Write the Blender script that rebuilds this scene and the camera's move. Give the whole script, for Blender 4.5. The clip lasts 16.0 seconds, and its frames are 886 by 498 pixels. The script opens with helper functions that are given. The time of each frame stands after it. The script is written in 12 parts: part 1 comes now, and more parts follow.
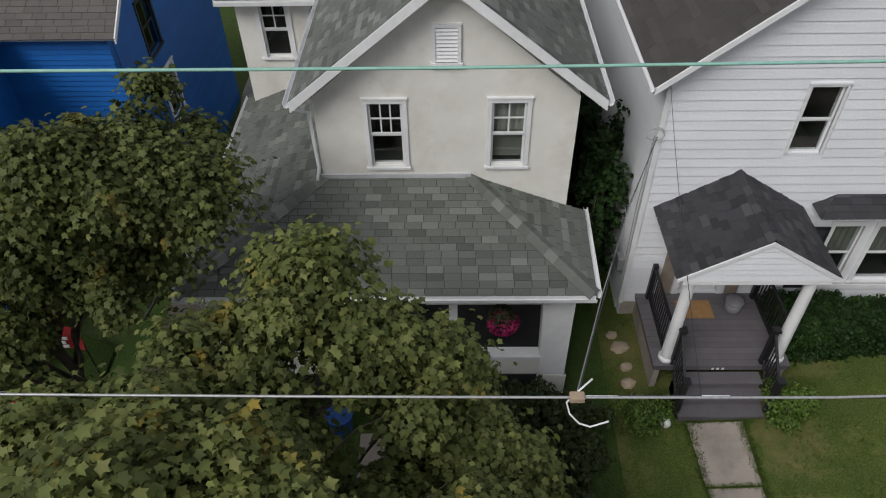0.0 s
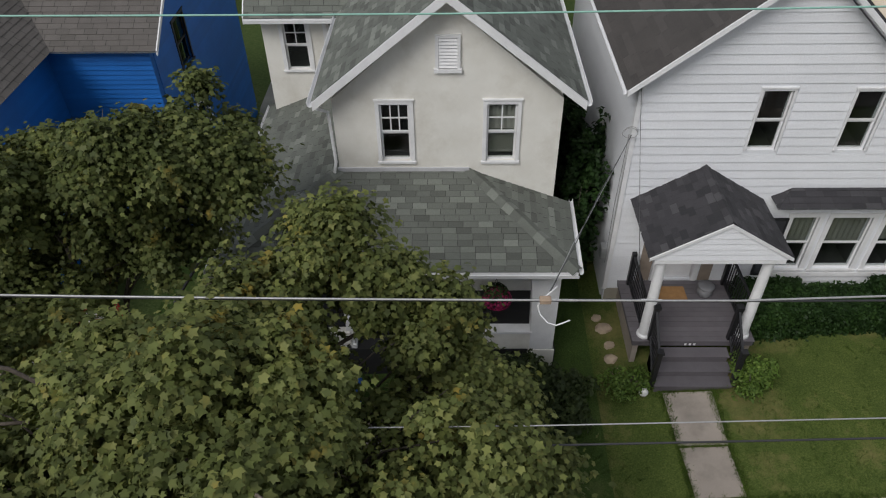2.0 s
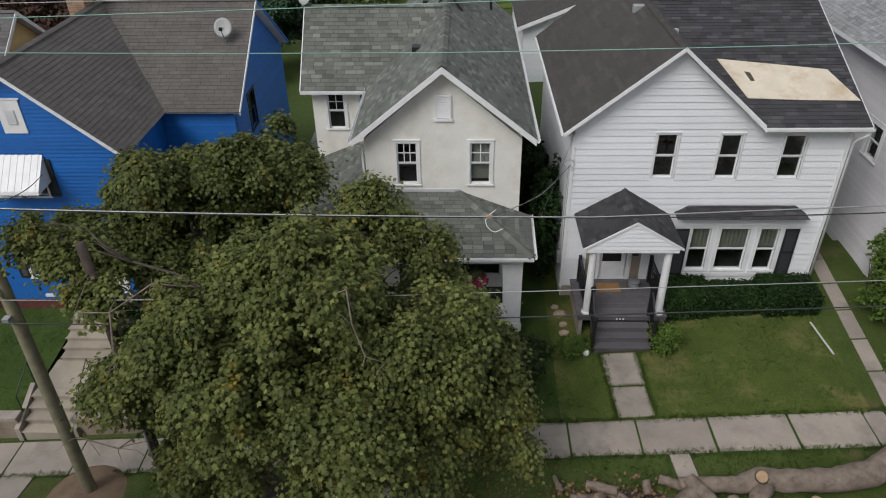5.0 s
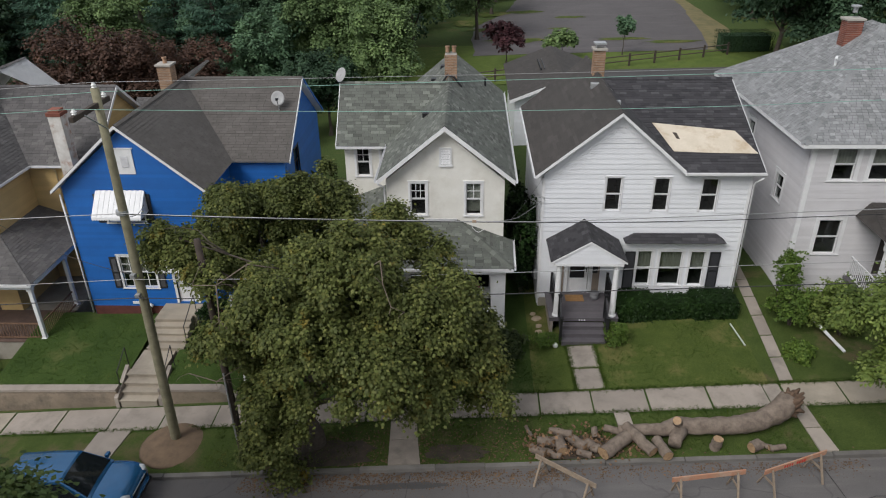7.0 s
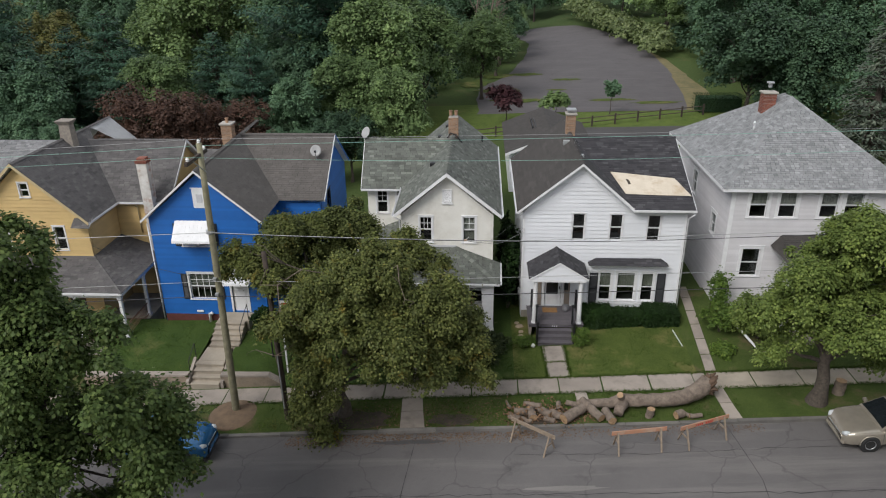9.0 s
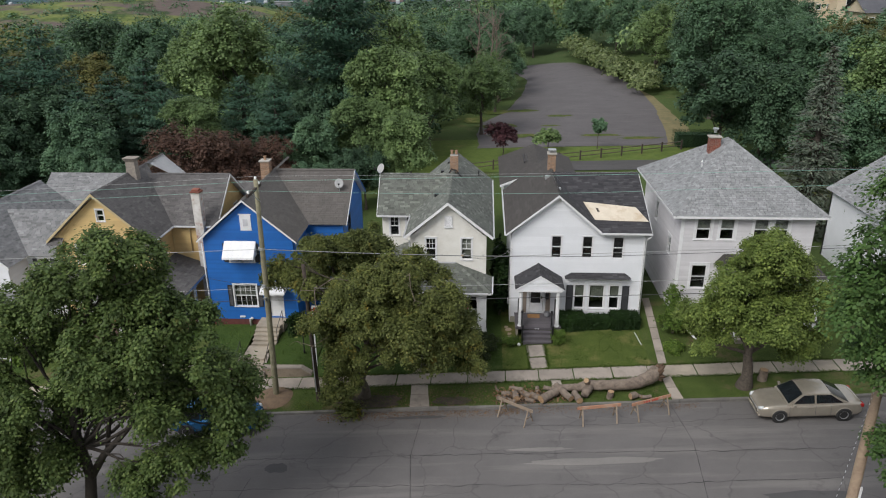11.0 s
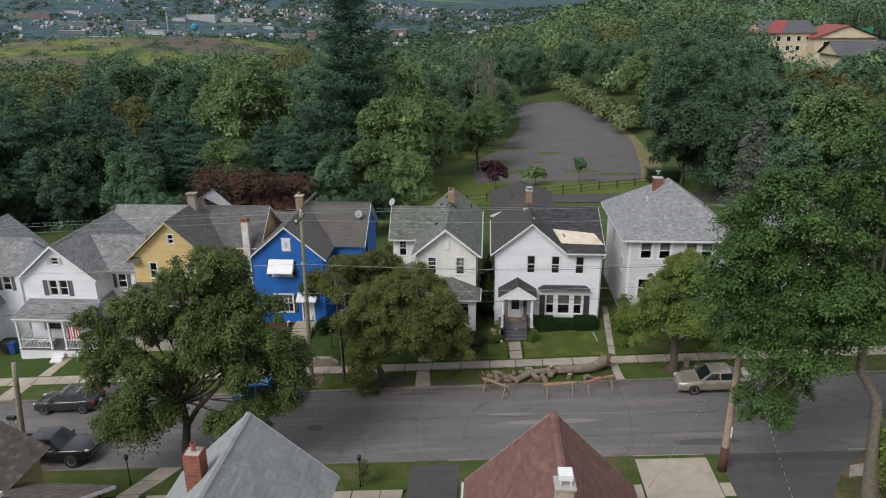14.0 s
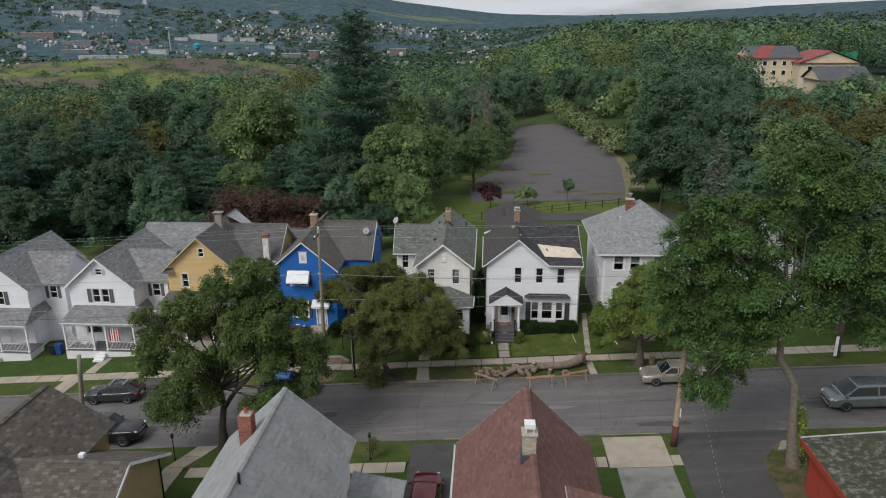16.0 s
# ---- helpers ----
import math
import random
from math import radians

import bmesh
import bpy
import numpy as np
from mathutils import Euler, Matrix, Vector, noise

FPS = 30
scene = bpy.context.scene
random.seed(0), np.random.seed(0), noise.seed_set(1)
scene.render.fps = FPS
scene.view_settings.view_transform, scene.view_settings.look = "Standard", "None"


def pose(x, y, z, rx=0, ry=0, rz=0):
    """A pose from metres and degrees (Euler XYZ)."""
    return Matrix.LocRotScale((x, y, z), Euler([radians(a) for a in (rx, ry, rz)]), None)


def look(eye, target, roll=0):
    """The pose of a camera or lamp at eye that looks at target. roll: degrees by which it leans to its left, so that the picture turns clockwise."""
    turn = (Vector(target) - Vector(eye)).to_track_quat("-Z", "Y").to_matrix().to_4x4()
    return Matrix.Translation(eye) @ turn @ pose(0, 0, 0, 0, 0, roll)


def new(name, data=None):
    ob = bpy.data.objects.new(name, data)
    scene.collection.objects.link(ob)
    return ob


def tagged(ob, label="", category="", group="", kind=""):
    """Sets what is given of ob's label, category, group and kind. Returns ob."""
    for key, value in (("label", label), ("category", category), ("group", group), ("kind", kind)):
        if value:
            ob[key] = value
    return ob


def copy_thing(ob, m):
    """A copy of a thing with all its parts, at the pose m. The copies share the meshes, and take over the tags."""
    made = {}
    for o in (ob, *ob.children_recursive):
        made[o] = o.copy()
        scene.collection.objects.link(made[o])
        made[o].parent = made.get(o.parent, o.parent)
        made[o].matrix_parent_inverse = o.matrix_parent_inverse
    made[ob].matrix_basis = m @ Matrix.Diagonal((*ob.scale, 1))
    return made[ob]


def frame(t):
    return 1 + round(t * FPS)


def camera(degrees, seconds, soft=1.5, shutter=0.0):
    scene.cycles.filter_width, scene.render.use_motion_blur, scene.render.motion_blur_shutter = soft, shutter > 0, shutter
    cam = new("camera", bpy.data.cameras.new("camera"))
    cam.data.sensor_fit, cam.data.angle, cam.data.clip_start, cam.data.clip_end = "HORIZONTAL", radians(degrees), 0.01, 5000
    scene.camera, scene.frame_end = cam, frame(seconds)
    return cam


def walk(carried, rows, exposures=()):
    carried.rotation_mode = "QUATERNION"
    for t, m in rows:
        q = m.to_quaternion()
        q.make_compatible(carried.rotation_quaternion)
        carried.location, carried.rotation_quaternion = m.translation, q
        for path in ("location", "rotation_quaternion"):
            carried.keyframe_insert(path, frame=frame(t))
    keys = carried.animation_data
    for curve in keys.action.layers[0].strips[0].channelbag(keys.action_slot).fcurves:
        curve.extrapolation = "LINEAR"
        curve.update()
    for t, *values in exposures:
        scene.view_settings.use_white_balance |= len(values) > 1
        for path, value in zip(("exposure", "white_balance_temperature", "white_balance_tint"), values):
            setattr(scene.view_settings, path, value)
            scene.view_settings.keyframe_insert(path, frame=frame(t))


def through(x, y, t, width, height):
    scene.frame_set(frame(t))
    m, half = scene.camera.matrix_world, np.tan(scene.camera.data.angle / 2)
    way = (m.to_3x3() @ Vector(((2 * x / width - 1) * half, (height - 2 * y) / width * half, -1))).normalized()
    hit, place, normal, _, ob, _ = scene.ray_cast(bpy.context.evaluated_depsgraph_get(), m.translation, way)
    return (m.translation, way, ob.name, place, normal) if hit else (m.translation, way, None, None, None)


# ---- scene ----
# ---- camera and its path ----
EXPOSURE = 0.2
cam = camera(63.9, 16.0, soft=1.1)
METRES, EYE, TILT, LEAN, TURN = 50.0, 12.55, -0.9, 0.0, 1.1
ROWS = [
    (0.0, 0.0, 0.0, 0.0, -0.69, -42.67, 0.75),
    (0.5, 0.0, -0.0067, 0.0015, -0.59, -42.43, 0.72),
    (1.0, -0.0003, -0.015, 0.0036, -0.5, -41.86, 0.69),
    (1.5, 0.0, -0.0261, 0.0061, -0.47, -41.16, 0.71),
    (2.0, 0.0001, -0.0389, 0.0097, -0.41, -40.25, 0.7),
    (2.5, 0.0002, -0.0543, 0.0136, -0.38, -39.2, 0.75),
    (3.0, 0.0018, -0.0725, 0.0179, -0.38, -38.1, 0.82),
    (3.5, 0.0033, -0.0925, 0.0233, -0.28, -36.73, 0.79),
    (4.0, 0.0049, -0.1152, 0.0287, -0.04, -35.39, 0.81),
    (6.5, 0.0088, -0.2658, 0.0655, 0.72, -28.05, 0.71),
    (7.0, 0.0113, -0.3012, 0.0743, 0.96, -26.79, 0.7),
    (7.5, 0.0149, -0.3392, 0.0834, 1.21, -25.51, 0.66),
    (8.0, 0.018, -0.3768, 0.0936, 1.48, -24.38, 0.57),
    (8.5, 0.0204, -0.4145, 0.1037, 1.74, -23.44, 0.55),
    (9.0, 0.0223, -0.4499, 0.1144, 1.91, -22.67, 0.54),
    (11.5, 0.0321, -0.6327, 0.172, 2.27, -20.09, 0.49),
    (12.0, 0.0348, -0.6698, 0.1834, 2.28, -19.72, 0.49),
    (12.5, 0.0375, -0.7062, 0.1942, 2.32, -19.32, 0.47),
    (13.0, 0.04, -0.7416, 0.2038, 2.36, -18.97, 0.44),
    (13.5, 0.0419, -0.7789, 0.214, 2.39, -18.55, 0.44),
    (14.0, 0.0441, -0.8166, 0.2236, 2.44, -18.15, 0.44),
    (14.5, 0.047, -0.8545, 0.2332, 2.5, -17.75, 0.44),
    (15.0, 0.0495, -0.8895, 0.2429, 2.51, -17.34, 0.4),
    (15.5, 0.0516, -0.9263, 0.2526, 2.47, -16.99, 0.39),
    (16.0, 0.0539, -0.9628, 0.2624, 2.43, -16.73, 0.36),
]
walk(cam, [(t, pose(0, 0, EYE, TILT, LEAN, TURN) @ pose(METRES * x, METRES * y, METRES * z, 90 + pitch, roll, yaw)) for t, x, y, z, yaw, pitch, roll in ROWS],
     exposures=((0.0, EXPOSURE - 0.1), (4.0, EXPOSURE - 0.05), (8.0, EXPOSURE + 0.16), (12.5, EXPOSURE + 0.32), (16.0, EXPOSURE + 0.03)))

# ---- sky and sun: a bright overcast day ----
world = bpy.data.worlds.new("overcast_sky")
scene.world = world
world.use_nodes = True
wn, wl = world.node_tree.nodes, world.node_tree.links
sky = wn.new("ShaderNodeTexSky")
sky.sky_type = "NISHITA"
sky.sun_disc = False
sky.sun_elevation = radians(45)
sky.sun_rotation = radians(200)
sky.air_density, sky.dust_density, sky.ozone_density = 1.0, 3.0, 1.0
coords = wn.new("ShaderNodeTexCoord")
stretch = wn.new("ShaderNodeMapping")
stretch.inputs["Scale"].default_value = (1.0, 1.0, 4.0)
clouds = wn.new("ShaderNodeTexNoise")
clouds.inputs["Scale"].default_value = 5.0
clouds.inputs["Detail"].default_value = 8.0
cover = wn.new("ShaderNodeValToRGB")
cover.color_ramp.elements[0].position, cover.color_ramp.elements[0].color = 0.32, (0.35, 0.35, 0.35, 1)
cover.color_ramp.elements[1].position, cover.color_ramp.elements[1].color = 0.55, (1, 1, 1, 1)
cloud_mix = wn.new("ShaderNodeMix")
cloud_mix.data_type = "RGBA"
cloud_mix.inputs["B"].default_value = (6.2, 6.5, 7.0, 1)
wl.new(coords.outputs["Generated"], stretch.inputs["Vector"])
wl.new(stretch.outputs["Vector"], clouds.inputs["Vector"])
wl.new(clouds.outputs["Fac"], cover.inputs["Fac"])
wl.new(cover.outputs["Color"], cloud_mix.inputs["Factor"])
wl.new(sky.outputs["Color"], cloud_mix.inputs["A"])
background = wn["Background"]
background.inputs["Strength"].default_value = 0.086
wl.new(cloud_mix.outputs["Result"], background.inputs["Color"])

sun = new("sun", bpy.data.lights.new("sun", "SUN"))
sun.data.energy = 2.1
sun.data.angle = radians(32)
sun.data.color = (1.0, 0.98, 0.95)
sun.matrix_world = look((-58, -70, 92), (0, 0, 0))

# ---- materials ----
MATS = {}


def material(name, build):
    if name not in MATS:
        m = bpy.data.materials.new(name)
        m.use_nodes = True
        build(m, m.node_tree.nodes, m.node_tree.links, m.node_tree.nodes["Principled BSDF"])
        MATS[name] = m
    return MATS[name]


def noise_tex(n, l, scale, detail=4.0, rough=0.6, stretch=None, space="Object"):
    tc = n.new("ShaderNodeTexCoord")
    t = n.new("ShaderNodeTexNoise")
    t.inputs["Scale"].default_value, t.inputs["Detail"].default_value, t.inputs["Roughness"].default_value = scale, detail, rough
    if stretch:
        mp = n.new("ShaderNodeMapping")
        mp.inputs["Scale"].default_value = stretch
        l.new(tc.outputs[space], mp.inputs["Vector"])
        l.new(mp.outputs["Vector"], t.inputs["Vector"])
    else:
        l.new(tc.outputs[space], t.inputs["Vector"])
    return t.outputs["Fac"]


def ramp(n, l, fac, stops):
    r = n.new("ShaderNodeValToRGB")
    while len(r.color_ramp.elements) < len(stops):
        r.color_ramp.elements.new(0.5)
    for e, (p, c) in zip(r.color_ramp.elements, stops):
        e.position, e.color = p, (*c, 1)
    l.new(fac, r.inputs["Fac"])
    return r.outputs["Color"]


def blend(n, l, fac, a, b, how="MIX"):
    m = n.new("ShaderNodeMix")
    m.data_type, m.blend_type = "RGBA", how
    for key, v in (("Factor", fac), ("A", a), ("B", b)):
        s = m.inputs[key]
        if isinstance(v, (int, float)):
            s.default_value = v
        elif isinstance(v, tuple):
            s.default_value = (*v, 1)
        else:
            l.new(v, s)
    return m.outputs["Result"]


def bump(n, l, bsdf, height, strength=0.3, distance=0.01):
    b = n.new("ShaderNodeBump")
    b.inputs["Strength"].default_value, b.inputs["Distance"].default_value = strength, distance
    l.new(height, b.inputs["Height"])
    l.new(b.outputs["Normal"], bsdf.inputs["Normal"])


def surface(name, c, c2=None, rough=0.6, scale=6.0, fine=60.0, metal=0.0, bumps=0.15, stain=None, stain_scale=0.7, island=0.0, obj=0.0):
    """A worn surface: two scales of colour variation, faint relief, and per-piece variation where pieces are told apart."""
    c2 = c2 or tuple(0.8 * v for v in c)

    def build(m, n, l, p):
        col = ramp(n, l, noise_tex(n, l, scale), [(0.3, c2), (0.7, c)])
        grain = noise_tex(n, l, fine, 3.0)
        col = blend(n, l, 0.35, col, ramp(n, l, grain, [(0.25, (0.72, 0.72, 0.72)), (0.75, (1.12, 1.12, 1.12))]), "MULTIPLY")
        if stain:
            f = ramp(n, l, noise_tex(n, l, stain_scale, 5.0, 0.65), [(0.5, (0, 0, 0)), (0.72, (1, 1, 1))])
            col = blend(n, l, f, col, stain)
        if island:
            g = n.new("ShaderNodeNewGeometry")
            col = blend(n, l, island, col, ramp(n, l, g.outputs["Random Per Island"], [(0.0, (0.45, 0.45, 0.45)), (0.5, (1, 1, 1)), (1.0, (1.7, 1.7, 1.7))]), "MULTIPLY")
        if obj:
            o = n.new("ShaderNodeObjectInfo")
            col = blend(n, l, obj, col, ramp(n, l, o.outputs["Random"], [(0.0, (0.45, 0.45, 0.45)), (0.5, (1, 1, 1)), (1.0, (1.7, 1.7, 1.7))]), "MULTIPLY")
        l.new(col, p.inputs["Base Color"])
        p.inputs["Roughness"].default_value, p.inputs["Metallic"].default_value = rough, metal
        if bumps:
            bump(n, l, p, grain, bumps)
    return material(name, build)


def shingle(name, dark, mid, light, amount=0.9, streak=(0.5, 0.52, 0.5)):
    """Asphalt shingles: every tab has its own tone, over grit and old run-off streaks. Works for joined tabs and for single ones."""
    def build(m, n, l, p):
        g = n.new("ShaderNodeNewGeometry")
        o = n.new("ShaderNodeObjectInfo")
        add = n.new("ShaderNodeMath")
        add.operation = "ADD"
        l.new(g.outputs["Random Per Island"], add.inputs[0])
        l.new(o.outputs["Random"], add.inputs[1])
        fr = n.new("ShaderNodeMath")
        fr.operation = "FRACT"
        l.new(add.outputs[0], fr.inputs[0])
        tabs = ramp(n, l, fr.outputs[0], [(0.0, dark), (0.35, mid), (0.75, mid), (1.0, light)])
        col = blend(n, l, amount, mid, tabs)
        col = blend(n, l, 0.5, col, ramp(n, l, noise_tex(n, l, 0.9, 5.0, 0.7), [(0.3, (0.66, 0.68, 0.66)), (0.7, (1.2, 1.2, 1.2))]), "MULTIPLY")
        grit = noise_tex(n, l, 160.0, 2.0)
        col = blend(n, l, 0.5, col, ramp(n, l, grit, [(0.3, (0.6, 0.6, 0.6)), (0.7, (1.3, 1.3, 1.3))]), "MULTIPLY")
        l.new(col, p.inputs["Base Color"])
        p.inputs["Roughness"].default_value = 0.9
        bump(n, l, p, grit, 0.4, 0.004)
    return material(name, build)


def glass(name="window_glass", tint=(0.78, 0.81, 0.8), rough=0.03):
    """A thin pane: mostly clear, with a faint sheen."""
    def build(m, n, l, p):
        clear = n.new("ShaderNodeBsdfTransparent")
        clear.inputs["Color"].default_value = (*tint, 1)
        sheen = n.new("ShaderNodeBsdfGlossy")
        sheen.inputs["Roughness"].default_value = rough
        mx = n.new("ShaderNodeMixShader")
        mx.inputs["Fac"].default_value = 0.06
        l.new(clear.outputs[0], mx.inputs[1])
        l.new(sheen.outputs[0], mx.inputs[2])
        l.new(mx.outputs[0], n["Material Output"].inputs["Surface"])
    return material(name, build)


def foliage(name, dark, mid, light, turn=None, turn_at=0.62, patch=0.5, through=0.17, tuft_shade_part=0.4):
    """Leaves: each leaf has its own tone, whole boughs differ, and some boughs have turned. Noise paints lit tufts and
    shaded gaps. Light passes through.
    """
    def build(m, n, l, p):
        g = n.new("ShaderNodeNewGeometry")
        o = n.new("ShaderNodeObjectInfo")
        col = ramp(n, l, g.outputs["Random Per Island"], [(0.0, tuple(0.5 * (v + w) for v, w in zip(dark, mid))), (0.55, mid), (1.0, tuple(0.5 * (v + w) for v, w in zip(light, mid)))])
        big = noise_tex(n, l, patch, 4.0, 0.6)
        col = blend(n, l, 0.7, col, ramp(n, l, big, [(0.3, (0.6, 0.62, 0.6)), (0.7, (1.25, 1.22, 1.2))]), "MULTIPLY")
        # tuft-sized noise puts lit tops and shaded hollows into the leaf colour
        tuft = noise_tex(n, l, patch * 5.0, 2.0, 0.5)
        col = blend(n, l, tuft_shade_part, col, ramp(n, l, tuft, [(0.34, (0.3, 0.34, 0.32)), (0.5, (0.85, 0.86, 0.85)), (0.66, (1.75, 1.66, 1.5))]), "MULTIPLY")
        if turn:
            f = ramp(n, l, noise_tex(n, l, patch * 2.2, 5.0, 0.7), [(turn_at, (0, 0, 0)), (turn_at + 0.12, (0.8, 0.8, 0.8))])
            col = blend(n, l, f, col, turn)
        col = blend(n, l, 0.4, col, ramp(n, l, o.outputs["Random"], [(0.0, (0.65, 0.7, 0.65)), (1.0, (1.3, 1.25, 1.1))]), "MULTIPLY")
        l.new(col, p.inputs["Base Color"])
        p.inputs["Roughness"].default_value = 0.55
        p.inputs["Specular IOR Level"].default_value = 0.16
        t = n.new("ShaderNodeBsdfTranslucent")
        l.new(blend(n, l, 1.0, col, (1.25, 1.35, 0.6), "MULTIPLY"), t.inputs["Color"])
        mx = n.new("ShaderNodeMixShader")
        mx.inputs["Fac"].default_value = through
        l.new(p.outputs[0], mx.inputs[1])
        l.new(t.outputs[0], mx.inputs[2])
        l.new(mx.outputs[0], n["Material Output"].inputs["Surface"])
    return material(name, build)


def grass_mat(name, dark, mid, light, dry, dry_at=0.6):
    def build(m, n, l, p):
        col = ramp(n, l, noise_tex(n, l, 30.0, 5.0, 0.7), [(0.3, dark), (0.5, mid), (0.72, light)])
        col = blend(n, l, 0.6, col, ramp(n, l, noise_tex(n, l, 1.1, 5.0, 0.65), [(0.3, (0.6, 0.66, 0.6)), (0.7, (1.3, 1.2, 1.15))]), "MULTIPLY")
        f = ramp(n, l, noise_tex(n, l, 0.55, 6.0, 0.7), [(dry_at, (0, 0, 0)), (dry_at + 0.14, (0.75, 0.75, 0.75))])
        col = blend(n, l, f, col, dry)
        l.new(col, p.inputs["Base Color"])
        p.inputs["Roughness"].default_value = 0.9
        p.inputs["Specular IOR Level"].default_value = 0.15
        bump(n, l, p, noise_tex(n, l, 45.0, 3.0), 0.7, 0.03)
    return material(name, build)


def asphalt(name, c, patch, crack=0.5):
    def build(m, n, l, p):
        col = ramp(n, l, noise_tex(n, l, 0.35, 6.0, 0.65), [(0.3, tuple(0.78 * v for v in c)), (0.7, c)])
        streaks = noise_tex(n, l, 0.8, 5.0, 0.6, (0.12, 1.6, 1.0))
        col = blend(n, l, ramp(n, l, streaks, [(0.52, (0, 0, 0)), (0.66, (0.6, 0.6, 0.6))]), col, patch)
        dark = noise_tex(n, l, 0.5, 5.0, 0.7)
        col = blend(n, l, ramp(n, l, dark, [(0.6, (0, 0, 0)), (0.7, (0.7, 0.7, 0.7))]), col, tuple(0.55 * v for v in c))
        grit = noise_tex(n, l, 90.0, 2.0)
        col = blend(n, l, 0.5, col, ramp(n, l, grit, [(0.3, (0.7, 0.7, 0.7)), (0.7, (1.25, 1.25, 1.25))]), "MULTIPLY")
        tc = n.new("ShaderNodeTexCoord")
        warp = n.new("ShaderNodeTexNoise")
        warp.inputs["Scale"].default_value = 1.4
        l.new(tc.outputs["Object"], warp.inputs["Vector"])
        mixv = n.new("ShaderNodeMix")
        mixv.data_type, mixv.blend_type = "RGBA", "LINEAR_LIGHT"
        mixv.inputs["Factor"].default_value = 0.35
        l.new(tc.outputs["Object"], mixv.inputs["A"])
        l.new(warp.outputs["Color"], mixv.inputs["B"])
        vo = n.new("ShaderNodeTexVoronoi")
        vo.feature = "DISTANCE_TO_EDGE"
        vo.inputs["Scale"].default_value = 0.28
        l.new(mixv.outputs["Result"], vo.inputs["Vector"])
        f = ramp(n, l, vo.outputs["Distance"], [(0.0, (crack, crack, crack)), (0.012, (0, 0, 0))])
        col = blend(n, l, f, col, tuple(0.4 * v for v in c))
        l.new(col, p.inputs["Base Color"])
        p.inputs["Roughness"].default_value = 0.85
        bump(n, l, p, grit, 0.3, 0.006)
    return material(name, build)


def car_paint(name, c, rough=0.25, metal=0.5):
    def build(m, n, l, p):
        col = ramp(n, l, noise_tex(n, l, 3.0), [(0.3, tuple(0.85 * v for v in c)), (0.7, c)])
        l.new(col, p.inputs["Base Color"])
        p.inputs["Roughness"].default_value, p.inputs["Metallic"].default_value = rough, metal
        p.inputs["Coat Weight"].default_value = 0.7
    return material(name, build)


def brick_mat(name, c, c2):
    return surface(name, c, c2, 0.85, 3.0, 50.0, obj=0.35, island=0.35)


WHITE_SIDING = surface("white_siding", (0.73, 0.74, 0.77), (0.69, 0.70, 0.73), 0.45, 1.2, 40, bumps=0.06, obj=0.07, island=0.07)
BLUE_SIDING = surface("blue_siding", (0.006, 0.118, 0.43), (0.005, 0.1, 0.37), 0.5, 1.5, 40, bumps=0.08, island=0.15)
YELLOW_SIDING = surface("yellow_siding", (0.60, 0.43, 0.19), (0.54, 0.38, 0.17), 0.55, 1.5, 40, bumps=0.08, island=0.12)
GREY_SIDING = surface("pale_grey_siding", (0.6, 0.585, 0.6), (0.55, 0.535, 0.55), 0.55, 1.5, 40, bumps=0.08, island=0.1)
STUCCO = surface("cream_stucco", (0.75, 0.735, 0.69), (0.68, 0.66, 0.61), 0.9, 2.2, 120, bumps=0.5, stain=(0.6, 0.575, 0.52), stain_scale=1.4)
TRIM = surface("white_trim", (0.76, 0.76, 0.77), (0.66, 0.66, 0.67), 0.5, 3, 50, bumps=0.05)
GREY_TRIM = surface("weathered_grey_trim", (0.5, 0.5, 0.52), (0.4, 0.4, 0.42), 0.6, 3, 50)
TAN_TRIM = surface("tan_trim", (0.52, 0.42, 0.25), (0.45, 0.36, 0.2), 0.6, 3, 50)
BLACK_METAL = surface("black_painted_metal", (0.015, 0.015, 0.017), (0.01, 0.01, 0.012), 0.45, 8, 80, bumps=0.05)
SHUTTER_BLACK = surface("black_shutter_paint", (0.02, 0.021, 0.025), (0.014, 0.015, 0.018), 0.55, 5, 60)
GLASS = glass()
ROOF_FELT = surface("roof_felt", (0.035, 0.034, 0.033), (0.026, 0.025, 0.025), 0.9, 4, 60)
# near-black paint in place of the shade behind panes and louvres
SHADE_BLACK = surface("painted_shade_black", (0.03, 0.03, 0.03), (0.022, 0.022, 0.022), 0.9, 2, 20)
CURTAIN = surface("pale_curtain", (0.5, 0.49, 0.45), (0.4, 0.39, 0.36), 0.9, 8, 60)
BLIND = surface("grey_green_blind", (0.24, 0.24, 0.21), (0.19, 0.19, 0.165), 0.8, 3, 60)
CONCRETE = surface("old_concrete", (0.33, 0.285, 0.245), (0.26, 0.225, 0.195), 0.9, 1.2, 60, bumps=0.3, stain=(0.2, 0.175, 0.15), stain_scale=1.3, obj=0.18)
KERB_STONE = surface("kerb_stone", (0.17, 0.16, 0.145), (0.12, 0.112, 0.105), 0.9, 1.5, 50, bumps=0.3, obj=0.3)
FOUNDATION = surface("rough_foundation", (0.36, 0.33, 0.28), (0.26, 0.24, 0.2), 0.9, 2, 40, bumps=0.4)
BRICK_RED = brick_mat("red_brick", (0.29, 0.098, 0.062), (0.18, 0.06, 0.042))
BRICK_TAN = brick_mat("tan_brick", (0.38, 0.24, 0.15), (0.28, 0.17, 0.11))
MORTAR = surface("mortar", (0.42, 0.39, 0.35), (0.32, 0.3, 0.27), 0.95, 5, 60)
WHITEWASH = surface("peeling_whitewash", (0.68, 0.66, 0.63), (0.5, 0.47, 0.43), 0.85, 3, 40, stain=(0.33, 0.17, 0.11), stain_scale=2.5)
